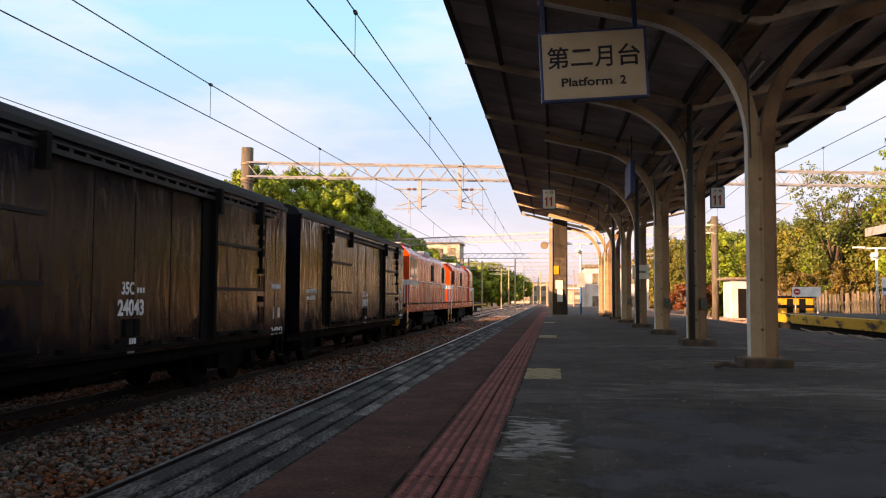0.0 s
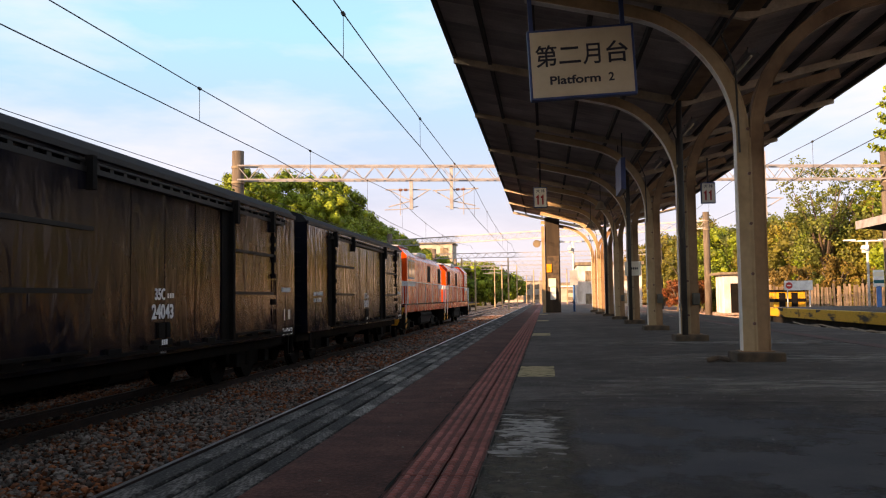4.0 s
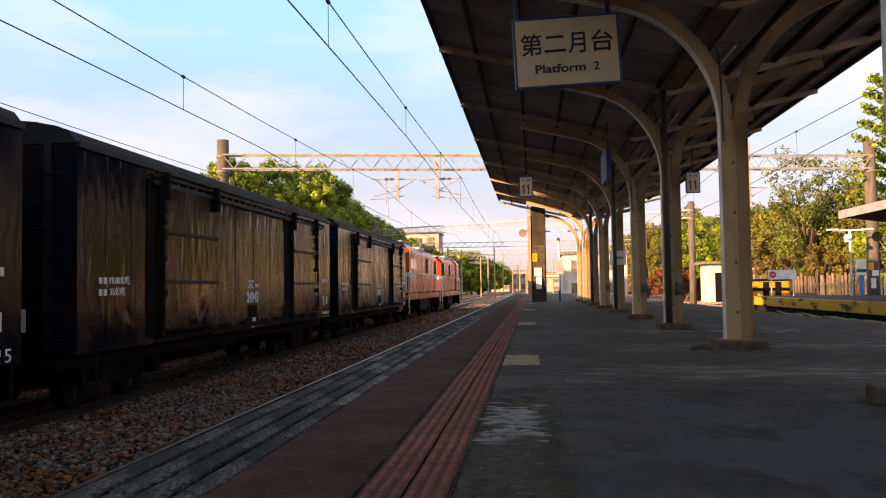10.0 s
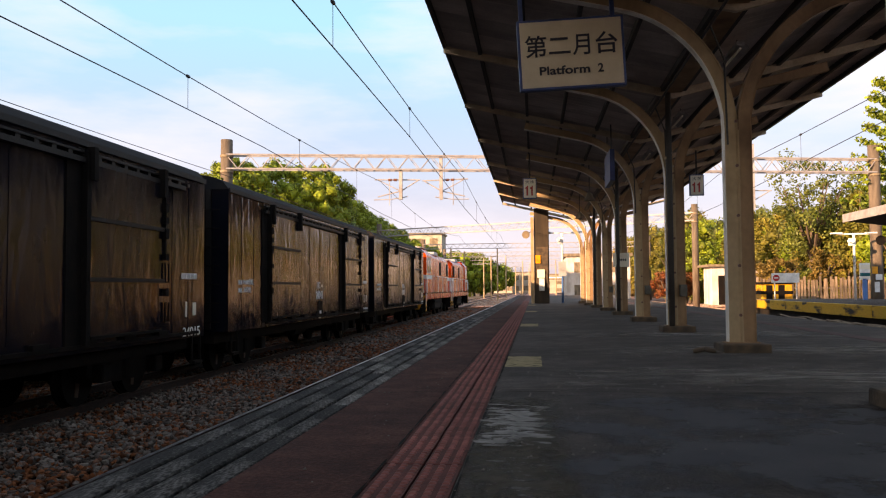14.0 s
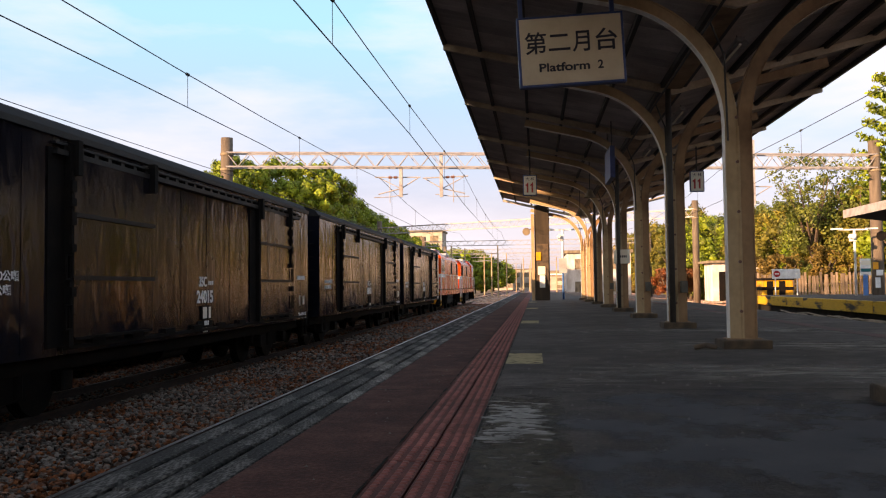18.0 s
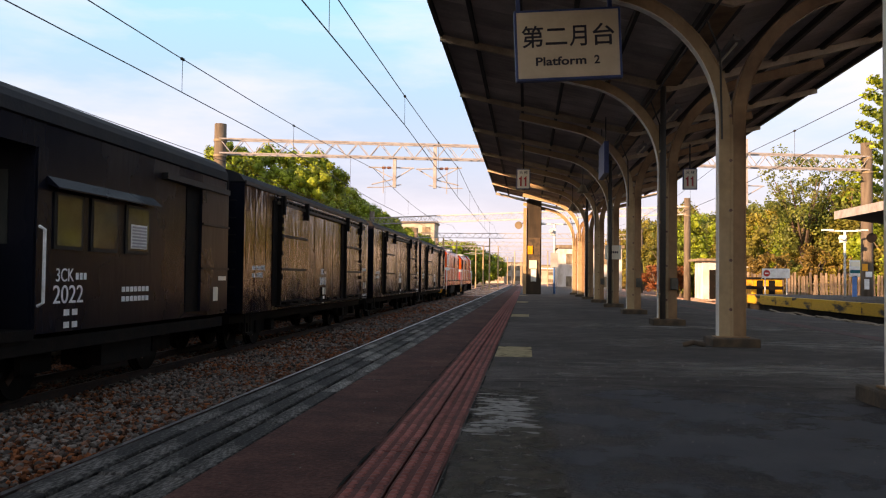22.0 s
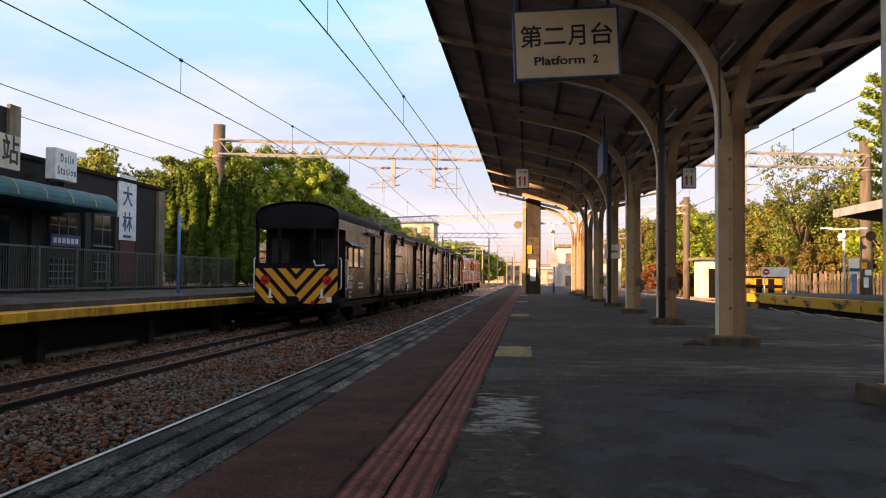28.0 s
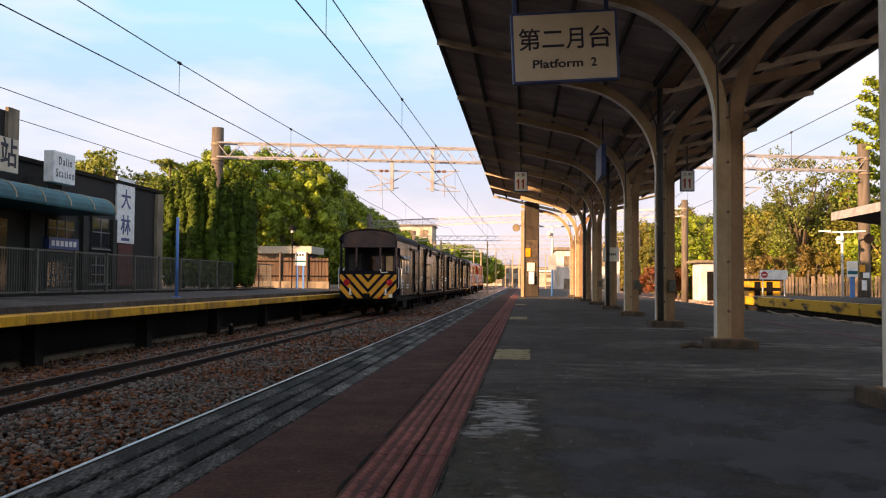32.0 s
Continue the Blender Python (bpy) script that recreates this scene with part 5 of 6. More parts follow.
    # end details: ladder, brake staff and ribs
    for e, s in ((0.0, -1), (L, 1)):
        for i in range(4):
            xr = -0.95 + i * 0.63
            part("end_rib", B(xr - 0.05, xr + 0.05, min(e, e + s * 0.05), max(e, e + s * 0.05), 0.85, z1), wagon_dark, t)
        coupler(t, e, s)
        for i in range(7):
            part("ladder_rung", tube(bmesh.new(), [(0.75, e + s * 0.09, 1.0 + i * 0.36), (1.18, e + s * 0.09, 1.0 + i * 0.36)], 0.013, 6), under_black, t)
        part("end_plate", B(0.5, 0.66, min(e + s * 0.051, e + s * 0.06), max(e + s * 0.051, e + s * 0.06), 1.1, 1.4), sign_white, t)
        part("hose", tube(bmesh.new(), [(0.35, e + s * 0.05, 0.8), (0.36, e + s * 0.3, 0.55), (0.3, e + s * 0.5, 0.5)], 0.025, 6), under_black, t)
    bogie(t, 2.1)
    bogie(t, L - 2.1)
    part("brake_cylinder", tube(bmesh.new(), [(0.7, 6.3, 0.55), (0.7, 7.4, 0.55)], 0.16, 12), under_black, t)
    part("tank", tube(bmesh.new(), [(-0.7, 6.0, 0.5), (-0.7, 8.0, 0.5)], 0.2, 12), under_black, t)
    return t


def caboose():
    L = 7.57
    t = thing("caboose", (TRACK_TRAIN, 0, RAIL_TOP), "black guard's van with a striped yellow end and open porch", "caboose")
    z0, ze = 0.86, 3.45

    def roof_poly(o):
        p = [((HALF + o) * math.cos(math.pi * k / 16) * (1.0 if k not in (0, 16) else 1.0), ze + (0.52 + o) * math.sin(math.pi * k / 16) ** 0.75) for k in range(17)]
        return p
    porch = 1.1
    poly = [(HALF, z0), (HALF, ze)] + roof_poly(0.0)[1:-1] + [(-HALF, ze), (-HALF, z0)]
    bm = bmesh.new()
    extrude_poly(bm, poly, porch, L)
    part("body", bm, caboose_paint, t, "smooth black steel body with arched roof")
    # roof over the porch and its end board with the arched top
    rp = roof_poly(0.03)
    under = [((HALF + 0.0) * math.cos(math.pi * k / 16), ze - 0.02 + 0.47 * math.sin(math.pi * k / 16) ** 0.75) for k in range(16, -1, -1)]
    bm = bmesh.new()
    extrude_poly(bm, rp + under, 0.0, L + 0.02)
    part("roof", bm, roof_black, t)
    bm = bmesh.new()
    extrude_poly(bm, roof_poly(0.0) + [(-HALF, 3.12), (HALF, 3.12)], 0.0, 0.05)
    part("end_board", bm, caboose_paint, t)
    part("porch_floor", B(-HALF, HALF, 0.0, porch, 0.80, 0.92), under_black, t)
    for x in (-HALF + 0.05, -0.56, 0.56, HALF - 0.05):
        part("porch_post", B(x - 0.045, x + 0.045, 0.02, 0.11, 1.85, 3.2), caboose_paint, t)
    part("porch_lintel", B(HALF - 0.06, HALF, 0.0, porch, 3.12, ze), caboose_paint, t)
    part("porch_lintel", B(-HALF, -HALF + 0.06, 0.0, porch, 3.12, ze), caboose_paint, t)
    # the wall behind the porch, with door and windows
    bulk = part("bulkhead", B(-HALF + 0.02, HALF - 0.02, porch - 0.03, porch - 0.003, 0.92, 3.4), caboose_paint, t)
    part("door_opening", B(-0.36, 0.12, porch - 0.036, porch - 0.03, 0.95, 3.05), under_black, bulk)
    for xa, xb in ((-1.12, -0.52), (0.42, 0.98)):
        part("bulkhead_window", B(xa, xb, porch - 0.05, porch - 0.03, 1.95, 2.85), wall_grey, bulk)
    part("brake_handle", tube(bmesh.new(), [(0.55, 0.02, 2.12), (0.62, 0.0, 1.95), (0.92, 0.0, 1.97)], 0.028, 6), paint_white, t)
    part("brake_column", tube(bmesh.new(), [(0.72, 0.3, 0.92), (0.72, 0.3, 2.75)], 0.045, 8), caboose_paint, t)
    # the striped front plate
    plate = part("end_plate", B(-HALF, HALF, -0.01, 0.05, 0.74, 2.03), caboose_paint, t)
    zt, zb = 1.86, 0.76

    def stripe(poly):
        bm = bmesh.new()
        extrude_poly(bm, poly, -0.0155, -0.0105)
        part("yellow_stripe", bm, hazard_yellow, plate, "yellow hazard stripe")

    def clip(poly):
        lo, hi = -HALF + 0.01, HALF - 0.01
        for ax, lim, keep in ((0, lo, 1), (0, hi, -1), (1, zb, 1), (1, zt, -1)):
            out = []
            for a, b in zip(poly, poly[1:] + poly[:1]):
                ia, ib = keep * (a[ax] - lim) >= 0, keep * (b[ax] - lim) >= 0
                if ia:
                    out.append(a)
                if ia != ib:
                    k = (lim - a[ax]) / (b[ax] - a[ax])
                    out.append((a[0] + k * (b[0] - a[0]), a[1] + k * (b[1] - a[1])))
            poly = out
            if not poly:
                return None
        return poly
    slope, wdt, pitch = 1.09, 0.265, 0.445
    for k in range(-1, 5):
        # V-stripes: each runs down towards the middle on both sides
        off = k * pitch
        right = clip([(0.0, zt - 0.18 - off * slope), (0.0, zt - 0.18 - off * slope + wdt * slope), (4.0, zt - 0.18 - off * slope + wdt * slope + 4.0 * slope), (4.0, zt - 0.18 - off * slope + 4.0 * slope)])
        if right:
            stripe(right)
            stripe([(-a, b) for a, b in right][::-1])
    for s in (-1, 1):
        lp = part("tail_lamp", tube(bmesh.new(), [(s * 1.0, -0.015, 1.49), (s * 1.0, -0.04, 1.49)], 0.15, 20), lamp_red, t, "round red tail disc")
        part("lens", tube(bmesh.new(), [(s * 1.0, -0.04, 1.49), (s * 1.0, -0.10, 1.49)], 0.07, 14, 0.035), lamp_red, lp)
        part("lamp_bracket", B(s * 0.83 - 0.035, s * 0.83 + 0.035, -0.05, -0.01, 0.98, 1.22), paint_white, t)
        part("bracket_foot", B(s * 0.83 - 0.08, s * 0.83 + 0.08, -0.05, -0.01, 0.93, 0.98), paint_white, t)
        part("grab_rail", tube(bmesh.new(), [(s * (HALF + 0.02), 0.12, 1.2), (s * (HALF + 0.08), 0.14, 1.26), (s * (HALF + 0.08), 0.14, 2.15), (s * (HALF + 0.02), 0.12, 2.2)], 0.022, 6), paint_white, t)
        part("grab_rail", tube(bmesh.new(), [(s * (HALF + 0.0), porch + 0.05, 1.2), (s * (HALF + 0.07), porch + 0.06, 1.24), (s * (HALF + 0.07), porch + 0.06, 2.13), (s * HALF, porch + 0.05, 2.17)], 0.022, 6), paint_white, t)
        part("step", B(s * 1.1 - 0.2, s * 1.1 + 0.2, 0.1, 0.55, 0.42, 0.46), under_black, t)
        part("step_side", B(s * 1.29 - 0.01, s * 1.29 + 0.01, 0.1, 0.5, 0.42, 0.85), under_black, t)
    part("white_plate", B(0.98, 1.14, -0.03, -0.011, 0.80, 0.97), sign_white, t)
    coupler(t, 0.0, -1)
    coupler(t, L, 1)
    part("hose", tube(bmesh.new(), [(0.55, -0.03, 0.78), (0.5, -0.2, 0.6), (0.25, -0.28, 0.5), (-0.05, -0.25, 0.5)], 0.028, 6), under_black, t)
    part("hose_cock", B(0.5, 0.6, -0.12, -0.02, 0.74, 0.84), lamp_red, t)
    x = HALF
    # row of three side windows under a hood
    for i, (ya, yb) in enumerate(((1.45, 2.15), (2.35, 3.12), (3.35, 4.15))):
        w = part("window", B(x, x + 0.02, ya, yb, 1.90, 2.62), wagon_dark, t)
        part("pane", B(x + 0.02, x + 0.026, ya + 0.06, yb - 0.06, 1.95, 2.58), mat("van_pane", (0.10, 0.085, 0.07), (0.05, 0.04, 0.035), rough=0.08, scale=1.5, bump=0.0), w)
    lo = part("louvre", B(x + 0.026, x + 0.034, 3.5, 4.02, 1.98, 2.34), paint_white, t, "white slatted shutter behind the pane")
    for i in range(7):
        part("slat", B(x + 0.034, x + 0.044, 3.53, 3.99, 2.0 + i * 0.048, 2.026 + i * 0.048), loco_grey, lo)
    part("window_hood", extrude_poly(bmesh.new(), [(x, 2.80), (x + 0.16, 2.66), (x + 0.16, 2.64), (x, 2.70)], 1.3, 4.3), caboose_paint, t)
    part("door_recess", B(x, x + 0.012, 5.6, 6.15, 0.95, 3.2), under_black, t)
    d = part("door", B(x + 0.012, x + 0.07, 6.15, 7.5, 0.95, 3.15), caboose_paint, t, "sliding side door with two rails")
    for z in (1.72, 2.52):
        part("door_rail", B(x + 0.07, x + 0.10, 6.15, 7.5, z - 0.02, z + 0.02), wagon_dark, d)
    part("door_track", B(x, x + 0.1, 4.6, 7.5, 3.15, 3.25), wagon_dark, t)
    part("data_panel", B(x + 0.072, x + 0.078, 6.75, 6.98, 1.12, 1.38), sign_white, d)
    part("data_panel", B(x + 0.072, x + 0.078, 7.0, 7.4, 1.5, 1.58), sign_white, d)
    lettering("type_mark", "3CK", 0.24, paint_white, t, Matrix.Translation((x + 0.004, 1.75, 1.57)) @ FACE_RIGHT, width=0.42)
    bars(t, 2.02, 1.52, 3, 0.1, 0.07, 0.09, x)
    lettering("van_number", "2022", 0.33, paint_white, t, Matrix.Translation((x + 0.004, 1.85, 1.32)) @ FACE_RIGHT, width=0.72)
    bars(t, 1.75, 1.06, 2, 0.2, 0.13, 0.08, x)
    bars(t, 1.75, 0.90, 2, 0.2, 0.13, 0.08, x)
    bars(t, 3.3, 1.34, 7, 0.13, 0.1, 0.075, x)
    bars(t, 3.3, 1.20, 7, 0.13, 0.1, 0.075, x)
    part("sill", B(-HALF + 0.1, HALF - 0.03, 0.1, L - 0.05, 0.62, 0.80), under_black, t)
    wheelset(t, 1.9)
    wheelset(t, 5.7)
    for y in (1.9, 5.7):
        for s in (-1, 1):
            part("axle_guard", B(s * 0.85 - 0.04, s * 0.85 + 0.04, y - 0.35, y + 0.35, 0.3, 0.65), under_black, t)
            part("leaf_spring", extrude_poly(bmesh.new(), [(y - 0.75, 0.68), (y, 0.52), (y + 0.75, 0.68), (y + 0.75, 0.74), (y, 0.62), (y - 0.75, 0.74)], s * 0.9 - 0.05, s * 0.9 + 0.05, "x"), under_black, t)
    part("battery_box", B(0.6, 1.2, 3.0, 4.6, 0.3, 0.62), under_black, t)
    return t


def locomotive(label, flip):
    L = 14.3
    t = thing("diesel_locomotive", (TRACK_TRAIN, 0, RAIL_TOP), label, "locomotive", "orange diesel locomotives")

    def Y(a, b):
        return (L - b, L - a) if flip else (a, b)

    def B2(x0, x1, y0, y1, z0, z1, **k):
        a, b = Y(y0, y1)
        return B(min(x0, x1), max(x0, x1), a, b, z0, z1, **k)
    part("frame", B(-1.33, 1.33, 0.1, L - 0.1, 1.02, 1.36, bevel=0.02), loco_orange, t)
    part("walkway", B(-1.36, 1.36, 0.05, L - 0.05, 1.36, 1.40), under_black, t)
    part("fuel_tank", B(-1.2, 1.2, 5.4, 8.8, 0.34, 1.0, bevel=0.12), under_black, t)
    for sx in (-1, 1):
        part("air_tank", tube(bmesh.new(), [(sx * 1.12, 5.2, 0.86), (sx * 1.12, 9.0, 0.86)], 0.14, 10), under_black, t)

    def hood(name, w, zt, cham, y0, y1, lab=""):
        a, b = Y(y0, y1)
        return part(name, extrude_poly(bmesh.new(), [(-w, 1.40), (w, 1.40), (w, zt - cham), (w - cham * 0.95, zt), (-w + cham * 0.95, zt), (-w, zt - cham)], a, b), loco_orange, t, lab)
    cab = hood("cab", 1.32, 3.86, 0.40, 0.75, 3.1, "orange driver's cab with a white band")
    hd = hood("hood", 1.24, 3.66, 0.26, 3.1, 12.9)
    nose = hood("nose", 1.22, 3.6, 0.38, 12.9, 13.6, "chamfered orange nose with headlamps")
    part("cab_roof", B2(-1.0, 1.0, 0.6, 3.2, 3.86, 3.92, bevel=0.02), loco_grey, cab)
    part("roof_cover", B2(-0.95, 0.95, 3.15, 13.2, 3.66, 3.74, bevel=0.02), loco_grey, hd)
    for y in (9.6, 10.9, 12.2):
        a, b = Y(y - 0.5, y + 0.5)
        part("cooling_fan", tube(bmesh.new(), [(0, (a + b) / 2, 3.74), (0, (a + b) / 2, 3.90)], 0.52, 16), loco_grey, hd)
    part("exhaust_stack", B2(-0.28, 0.28, 5.6, 6.2, 3.74, 4.02), under_black, hd)
    part("dynamic_brake", B2(-1.05, 1.05, 6.9, 8.6, 3.62, 3.90, bevel=0.06), loco_grey, hd)
    bm = bmesh.new()
    a, b = Y(3.3, 3.9)
    tube(bm, [(0.4, a, 4.0), (0.4, b, 4.02)], 0.09, 8, 0.03)
    part("horn", bm, loco_grey, cab)
    e, s = (L - 0.75, 1) if flip else (0.75, -1)
    e2, s2 = (0.7, -1) if flip else (L - 0.7, 1)

    def face(x0, x1, z0, z1, ee, ss, d, m, par, name):
        part(name, B(x0, x1, min(ee, ee + ss * d), max(ee, ee + ss * d), z0, z1, bevel=0.004), m, par)
    # cab end: two windows, door, band, headlamps, number box
    face(-1.1, -0.42, 2.55, 3.28, e, s, 0.02, glass_dark, cab, "cab_window")
    face(0.42, 1.1, 2.55, 3.28, e, s, 0.02, glass_dark, cab, "cab_window")
    face(-0.33, 0.33, 1.42, 3.2, e, s, 0.03, loco_orange, cab, "end_door")
    face(-0.22, 0.22, 2.6, 3.1, e, s, 0.04, glass_dark, cab, "door_window")
    face(-1.32, 1.32, 2.16, 2.36, e, s, 0.012, paint_white, cab, "white_band")
    face(-0.3, 0.3, 3.42, 3.7, e, s, 0.08, under_black, cab, "headlamp_housing")
    for x in (-0.14, 0.14):
        bm = bmesh.new()
        tube(bm, [(x, e + s * 0.08, 3.56), (x, e + s * 0.10, 3.56)], 0.10, 12)
        part("headlamp", bm, sign_white, cab)
    face(-1.22, 1.22, 2.16, 2.36, e2, s2, 0.012, paint_white, nose, "white_band")
    face(-0.28, 0.28, 3.0, 3.3, e2, s2, 0.06, under_black, nose, "headlamp_housing")
    face(0.45, 0.95, 2.55, 3.1, e2, s2, 0.015, glass_dark, nose, "nose_window")
    for sx in (-1, 1):
        part("side_window", B2(sx * 1.32, sx * 1.335, 1.15, 1.9, 2.55, 3.25), glass_dark, cab)
        part("side_window", B2(sx * 1.32, sx * 1.335, 2.05, 2.75, 2.55, 3.25), glass_dark, cab)
        part("window_frame", B2(sx * 1.32, sx * 1.33, 1.08, 2.82, 2.48, 3.32), loco_grey, cab)
        part("white_band", B2(sx * 1.32, sx * 1.328, 0.75, 3.1, 2.16, 2.36), paint_white, cab)
        part("white_band", B2(sx * 1.24, sx * 1.248, 12.2, 13.6, 2.16, 2.36), paint_white, hd)
        for i in range(9):
            y0 = 3.35 + i * 1.04
            part("access_door", B2(sx * 1.24, sx * 1.262, y0, y0 + 0.94, 1.46, 2.12), loco_orange, hd)
            if i not in (4, 8):
                part("access_door", B2(sx * 1.24, sx * 1.262, y0, y0 + 0.94, 2.40, 3.30), loco_orange, hd)
        part("grille", B2(sx * 1.24, sx * 1.27, 11.7, 12.7, 2.45, 3.25), under_black, hd)
        part("grille", B2(sx * 1.24, sx * 1.27, 7.5, 8.5, 2.45, 3.25), under_black, hd)
        part("hand_rail", tube(bmesh.new(), [(sx * 1.36, 0.15, 2.35), (sx * 1.36, L - 0.15, 2.35)], 0.018, 6), paint_white, t)
        for y in (0.15, 0.65, 3.3, 6.0, 8.6, 11.2, L - 0.65, L - 0.15):
            part("rail_post", tube(bmesh.new(), [(sx * 1.36, y, 0.75 if y in (0.15, L - 0.15) else 1.38), (sx * 1.36, y, 2.36)], 0.02, 6), paint_white, t)
        for y in (0.1, L - 0.5):
            sp = part("step_well", B(min(sx * 0.95, sx * 1.34), max(sx * 0.95, sx * 1.34), y, y + 0.4, 0.34, 1.02), under_black, t)
            for k in range(3):
                part("step_stripe", extrude_poly(bmesh.new(), [(y + 0.0, 0.36 + k * 0.24), (y + 0.4, 0.46 + k * 0.24), (y + 0.4, 0.58 + k * 0.24), (y + 0.0, 0.48 + k * 0.24)], sx * 1.342, sx * 1.348, "x"), hazard_yellow, sp)
    for y, s in ((0.1, -1), (L - 0.1, 1)):
        pl_ = part("pilot", B(-1.3, 1.3, min(y, y + s * 0.06), max(y, y + s * 0.06), 0.42, 1.34), under_black, t)
        for k in range(4):
            part("pilot_stripe", extrude_poly(bmesh.new(), [(-1.2 + k * 0.65, 0.5), (-0.95 + k * 0.65, 0.5), (-0.6 + k * 0.65, 1.25), (-0.85 + k * 0.65, 1.25)], y + s * 0.062, y + s * 0.068), hazard_yellow, pl_)
        coupler(t, y, s)
        for x0, x1 in ((-1.25, -0.45), (0.45, 1.25)):
            part("end_rail", tube(bmesh.new(), [(x0, y, 1.38), (x0, y, 2.36), (x1, y, 2.36), (x1, y, 1.38)], 0.022, 6), paint_white, t)
        for x in (-0.75, 0.75):
            part("hose", tube(bmesh.new(), [(x, y + s * 0.06, 0.95), (x, y + s * 0.25, 0.65), (x, y + s * 0.3, 0.45)], 0.025, 6), under_black, t)
    bogie(t, 2.9, 2.2)
    bogie(t, L - 2.9, 2.2)
    return t


van = caboose()
car_a = boxcar("boxcar", "24015", "black boxcar, number 24015, with sliding doors and warm-tinted gloss", card=True)
car_b = boxcar("boxcar", "24043", "black boxcar, number 24043, with sliding doors and warm-tinted gloss")
car_c = boxcar("boxcar", "24021", "black boxcar with sliding doors and warm-tinted gloss behind the engines")
loco_1 = locomotive("orange diesel engine with a white band, cab facing back", False)
loco_2 = locomotive("leading orange diesel engine with a white band", True)
TRAIN = [(van, 0.0), (car_a, 8.64), (car_b, 23.75), (car_c, 38.75), (loco_1, 53.35), (loco_2, 68.4)]

# ---------------------------------------------------------------- plants
ball = bmesh.new()
bmesh.ops.create_icosphere(ball, subdivisions=2, radius=1.0)
BALL_V = np.array([v.co[:] for v in ball.verts])
BALL_F = np.array([[v.index for v in f.verts] for f in ball.faces])
ball.free()


def foliage(name, clumps, leaf, per, material, parent, seed, squash=1.0, up=0.0, label="", core=0.0, wild=0.62):
    """Many small leaves round clump centres (x, y, z, radius)."""
    r = np.random.RandomState(seed)
    n = len(clumps) * per
    c = np.repeat(np.array(clumps, float), per, axis=0)
    d = r.normal(size=(n, 3))
    d /= np.linalg.norm(d, axis=1, keepdims=True)
    d *= r.uniform(0.70, 1.12, (n, 1))
    d[:, 2] *= squash
    p = c[:, :3] + d * c[:, 3:4]
    # leaves lie roughly on the clump's surface, tilted at random
    out = d / np.maximum(np.linalg.norm(d, axis=1, keepdims=True), 1e-6) + r.normal(size=(n, 3)) * wild
    a = np.cross(out, r.normal(size=(n, 3)))
    a[:, 2] += up * np.linalg.norm(a, axis=1)
    a /= np.linalg.norm(a, axis=1, keepdims=True)
    b = np.cross(a, out)
    b /= np.linalg.norm(b, axis=1, keepdims=True)
    s = leaf * r.uniform(0.6, 1.35, (n, 1))
    v = np.stack([p - a * s, p - b * s * 0.55, p + a * s, p + b * s * 0.55], axis=1).reshape(-1, 3)
    f = np.arange(4 * n).reshape(-1, 4).tolist()
    if core:
        # the close inner leaves of each clump, as one lumpy mass
        cc = np.array(clumps, float)
        bv = BALL_V[None] * r.uniform(0.8, 1.1, (len(cc), len(BALL_V), 1)) * cc[:, None, 3:4] * core
        bv[..., 2] *= squash
        bf = BALL_F[None] + (np.arange(len(cc)) * len(BALL_V))[:, None, None] + 4 * n
        v = np.concatenate([v, (bv + cc[:, None, :3]).reshape(-1, 3)])
        f = f + bf.reshape(-1, 3).tolist()
    me = bpy.data.meshes.new(name)
    me.from_pydata(v.tolist(), [], f)
    return put(name, me, material, parent, label)


def crown_clumps(rx, ry, rz, cz, n, seed, rc=0.8, low=-0.6, shell=0.55):
    r = random.Random(seed)
    out = []
    while len(out) < n:
        v = Vector((r.gauss(0, 1), r.gauss(0, 1), r.gauss(0, 1))).normalized() * (r.uniform(shell, 1.0))
        if v.z < low:
            continue
        k = 1.0 + 0.22 * noise.noise(v * 2.1 + Vector((seed, 0, 0)))
        out.append((v.x * rx * k, v.y * ry * k, cz + v.z * rz * k, rc * r.uniform(0.6, 1.15)))
    return out


def broad_tree(x, y, z, rx, rz, h, seed, material, label, leaf=0.2, n=110, per=60, group="", name="broadleaf_tree", low=-0.6, spread=0.24, core=0.0, shell=0.55, limbs=6, wild=0.62):
    t = thing(name, (x, y, z), label, "tree", group)
    bm = bmesh.new()
    cz = h - rz
    r = random.Random(seed)
    tube(bm, [(0, 0, -0.1), (0.1, 0, cz * 0.5), (0.05, 0.1, cz)], 0.13 * rx * 0.55 + 0.1, 9, 0.1)
    for i in range(limbs):
        a = i * 1.05 + r.random()
        tube(bm, [(0.08, 0.05, cz * 0.45), (math.cos(a) * rx * 0.3, math.sin(a) * rx * 0.3, cz * 0.85), (math.cos(a) * rx * 0.7, math.sin(a) * rx * 0.7, cz + rz * 0.35)], 0.12, 6, 0.03)
    part("trunk", bm, bark, t, smooth=True)
    foliage("crown", crown_clumps(rx, rx, rz, cz, n, seed, rc=rx * spread, low=low, shell=shell), leaf, per, material, t, seed, core=core, wild=wild)
    return t


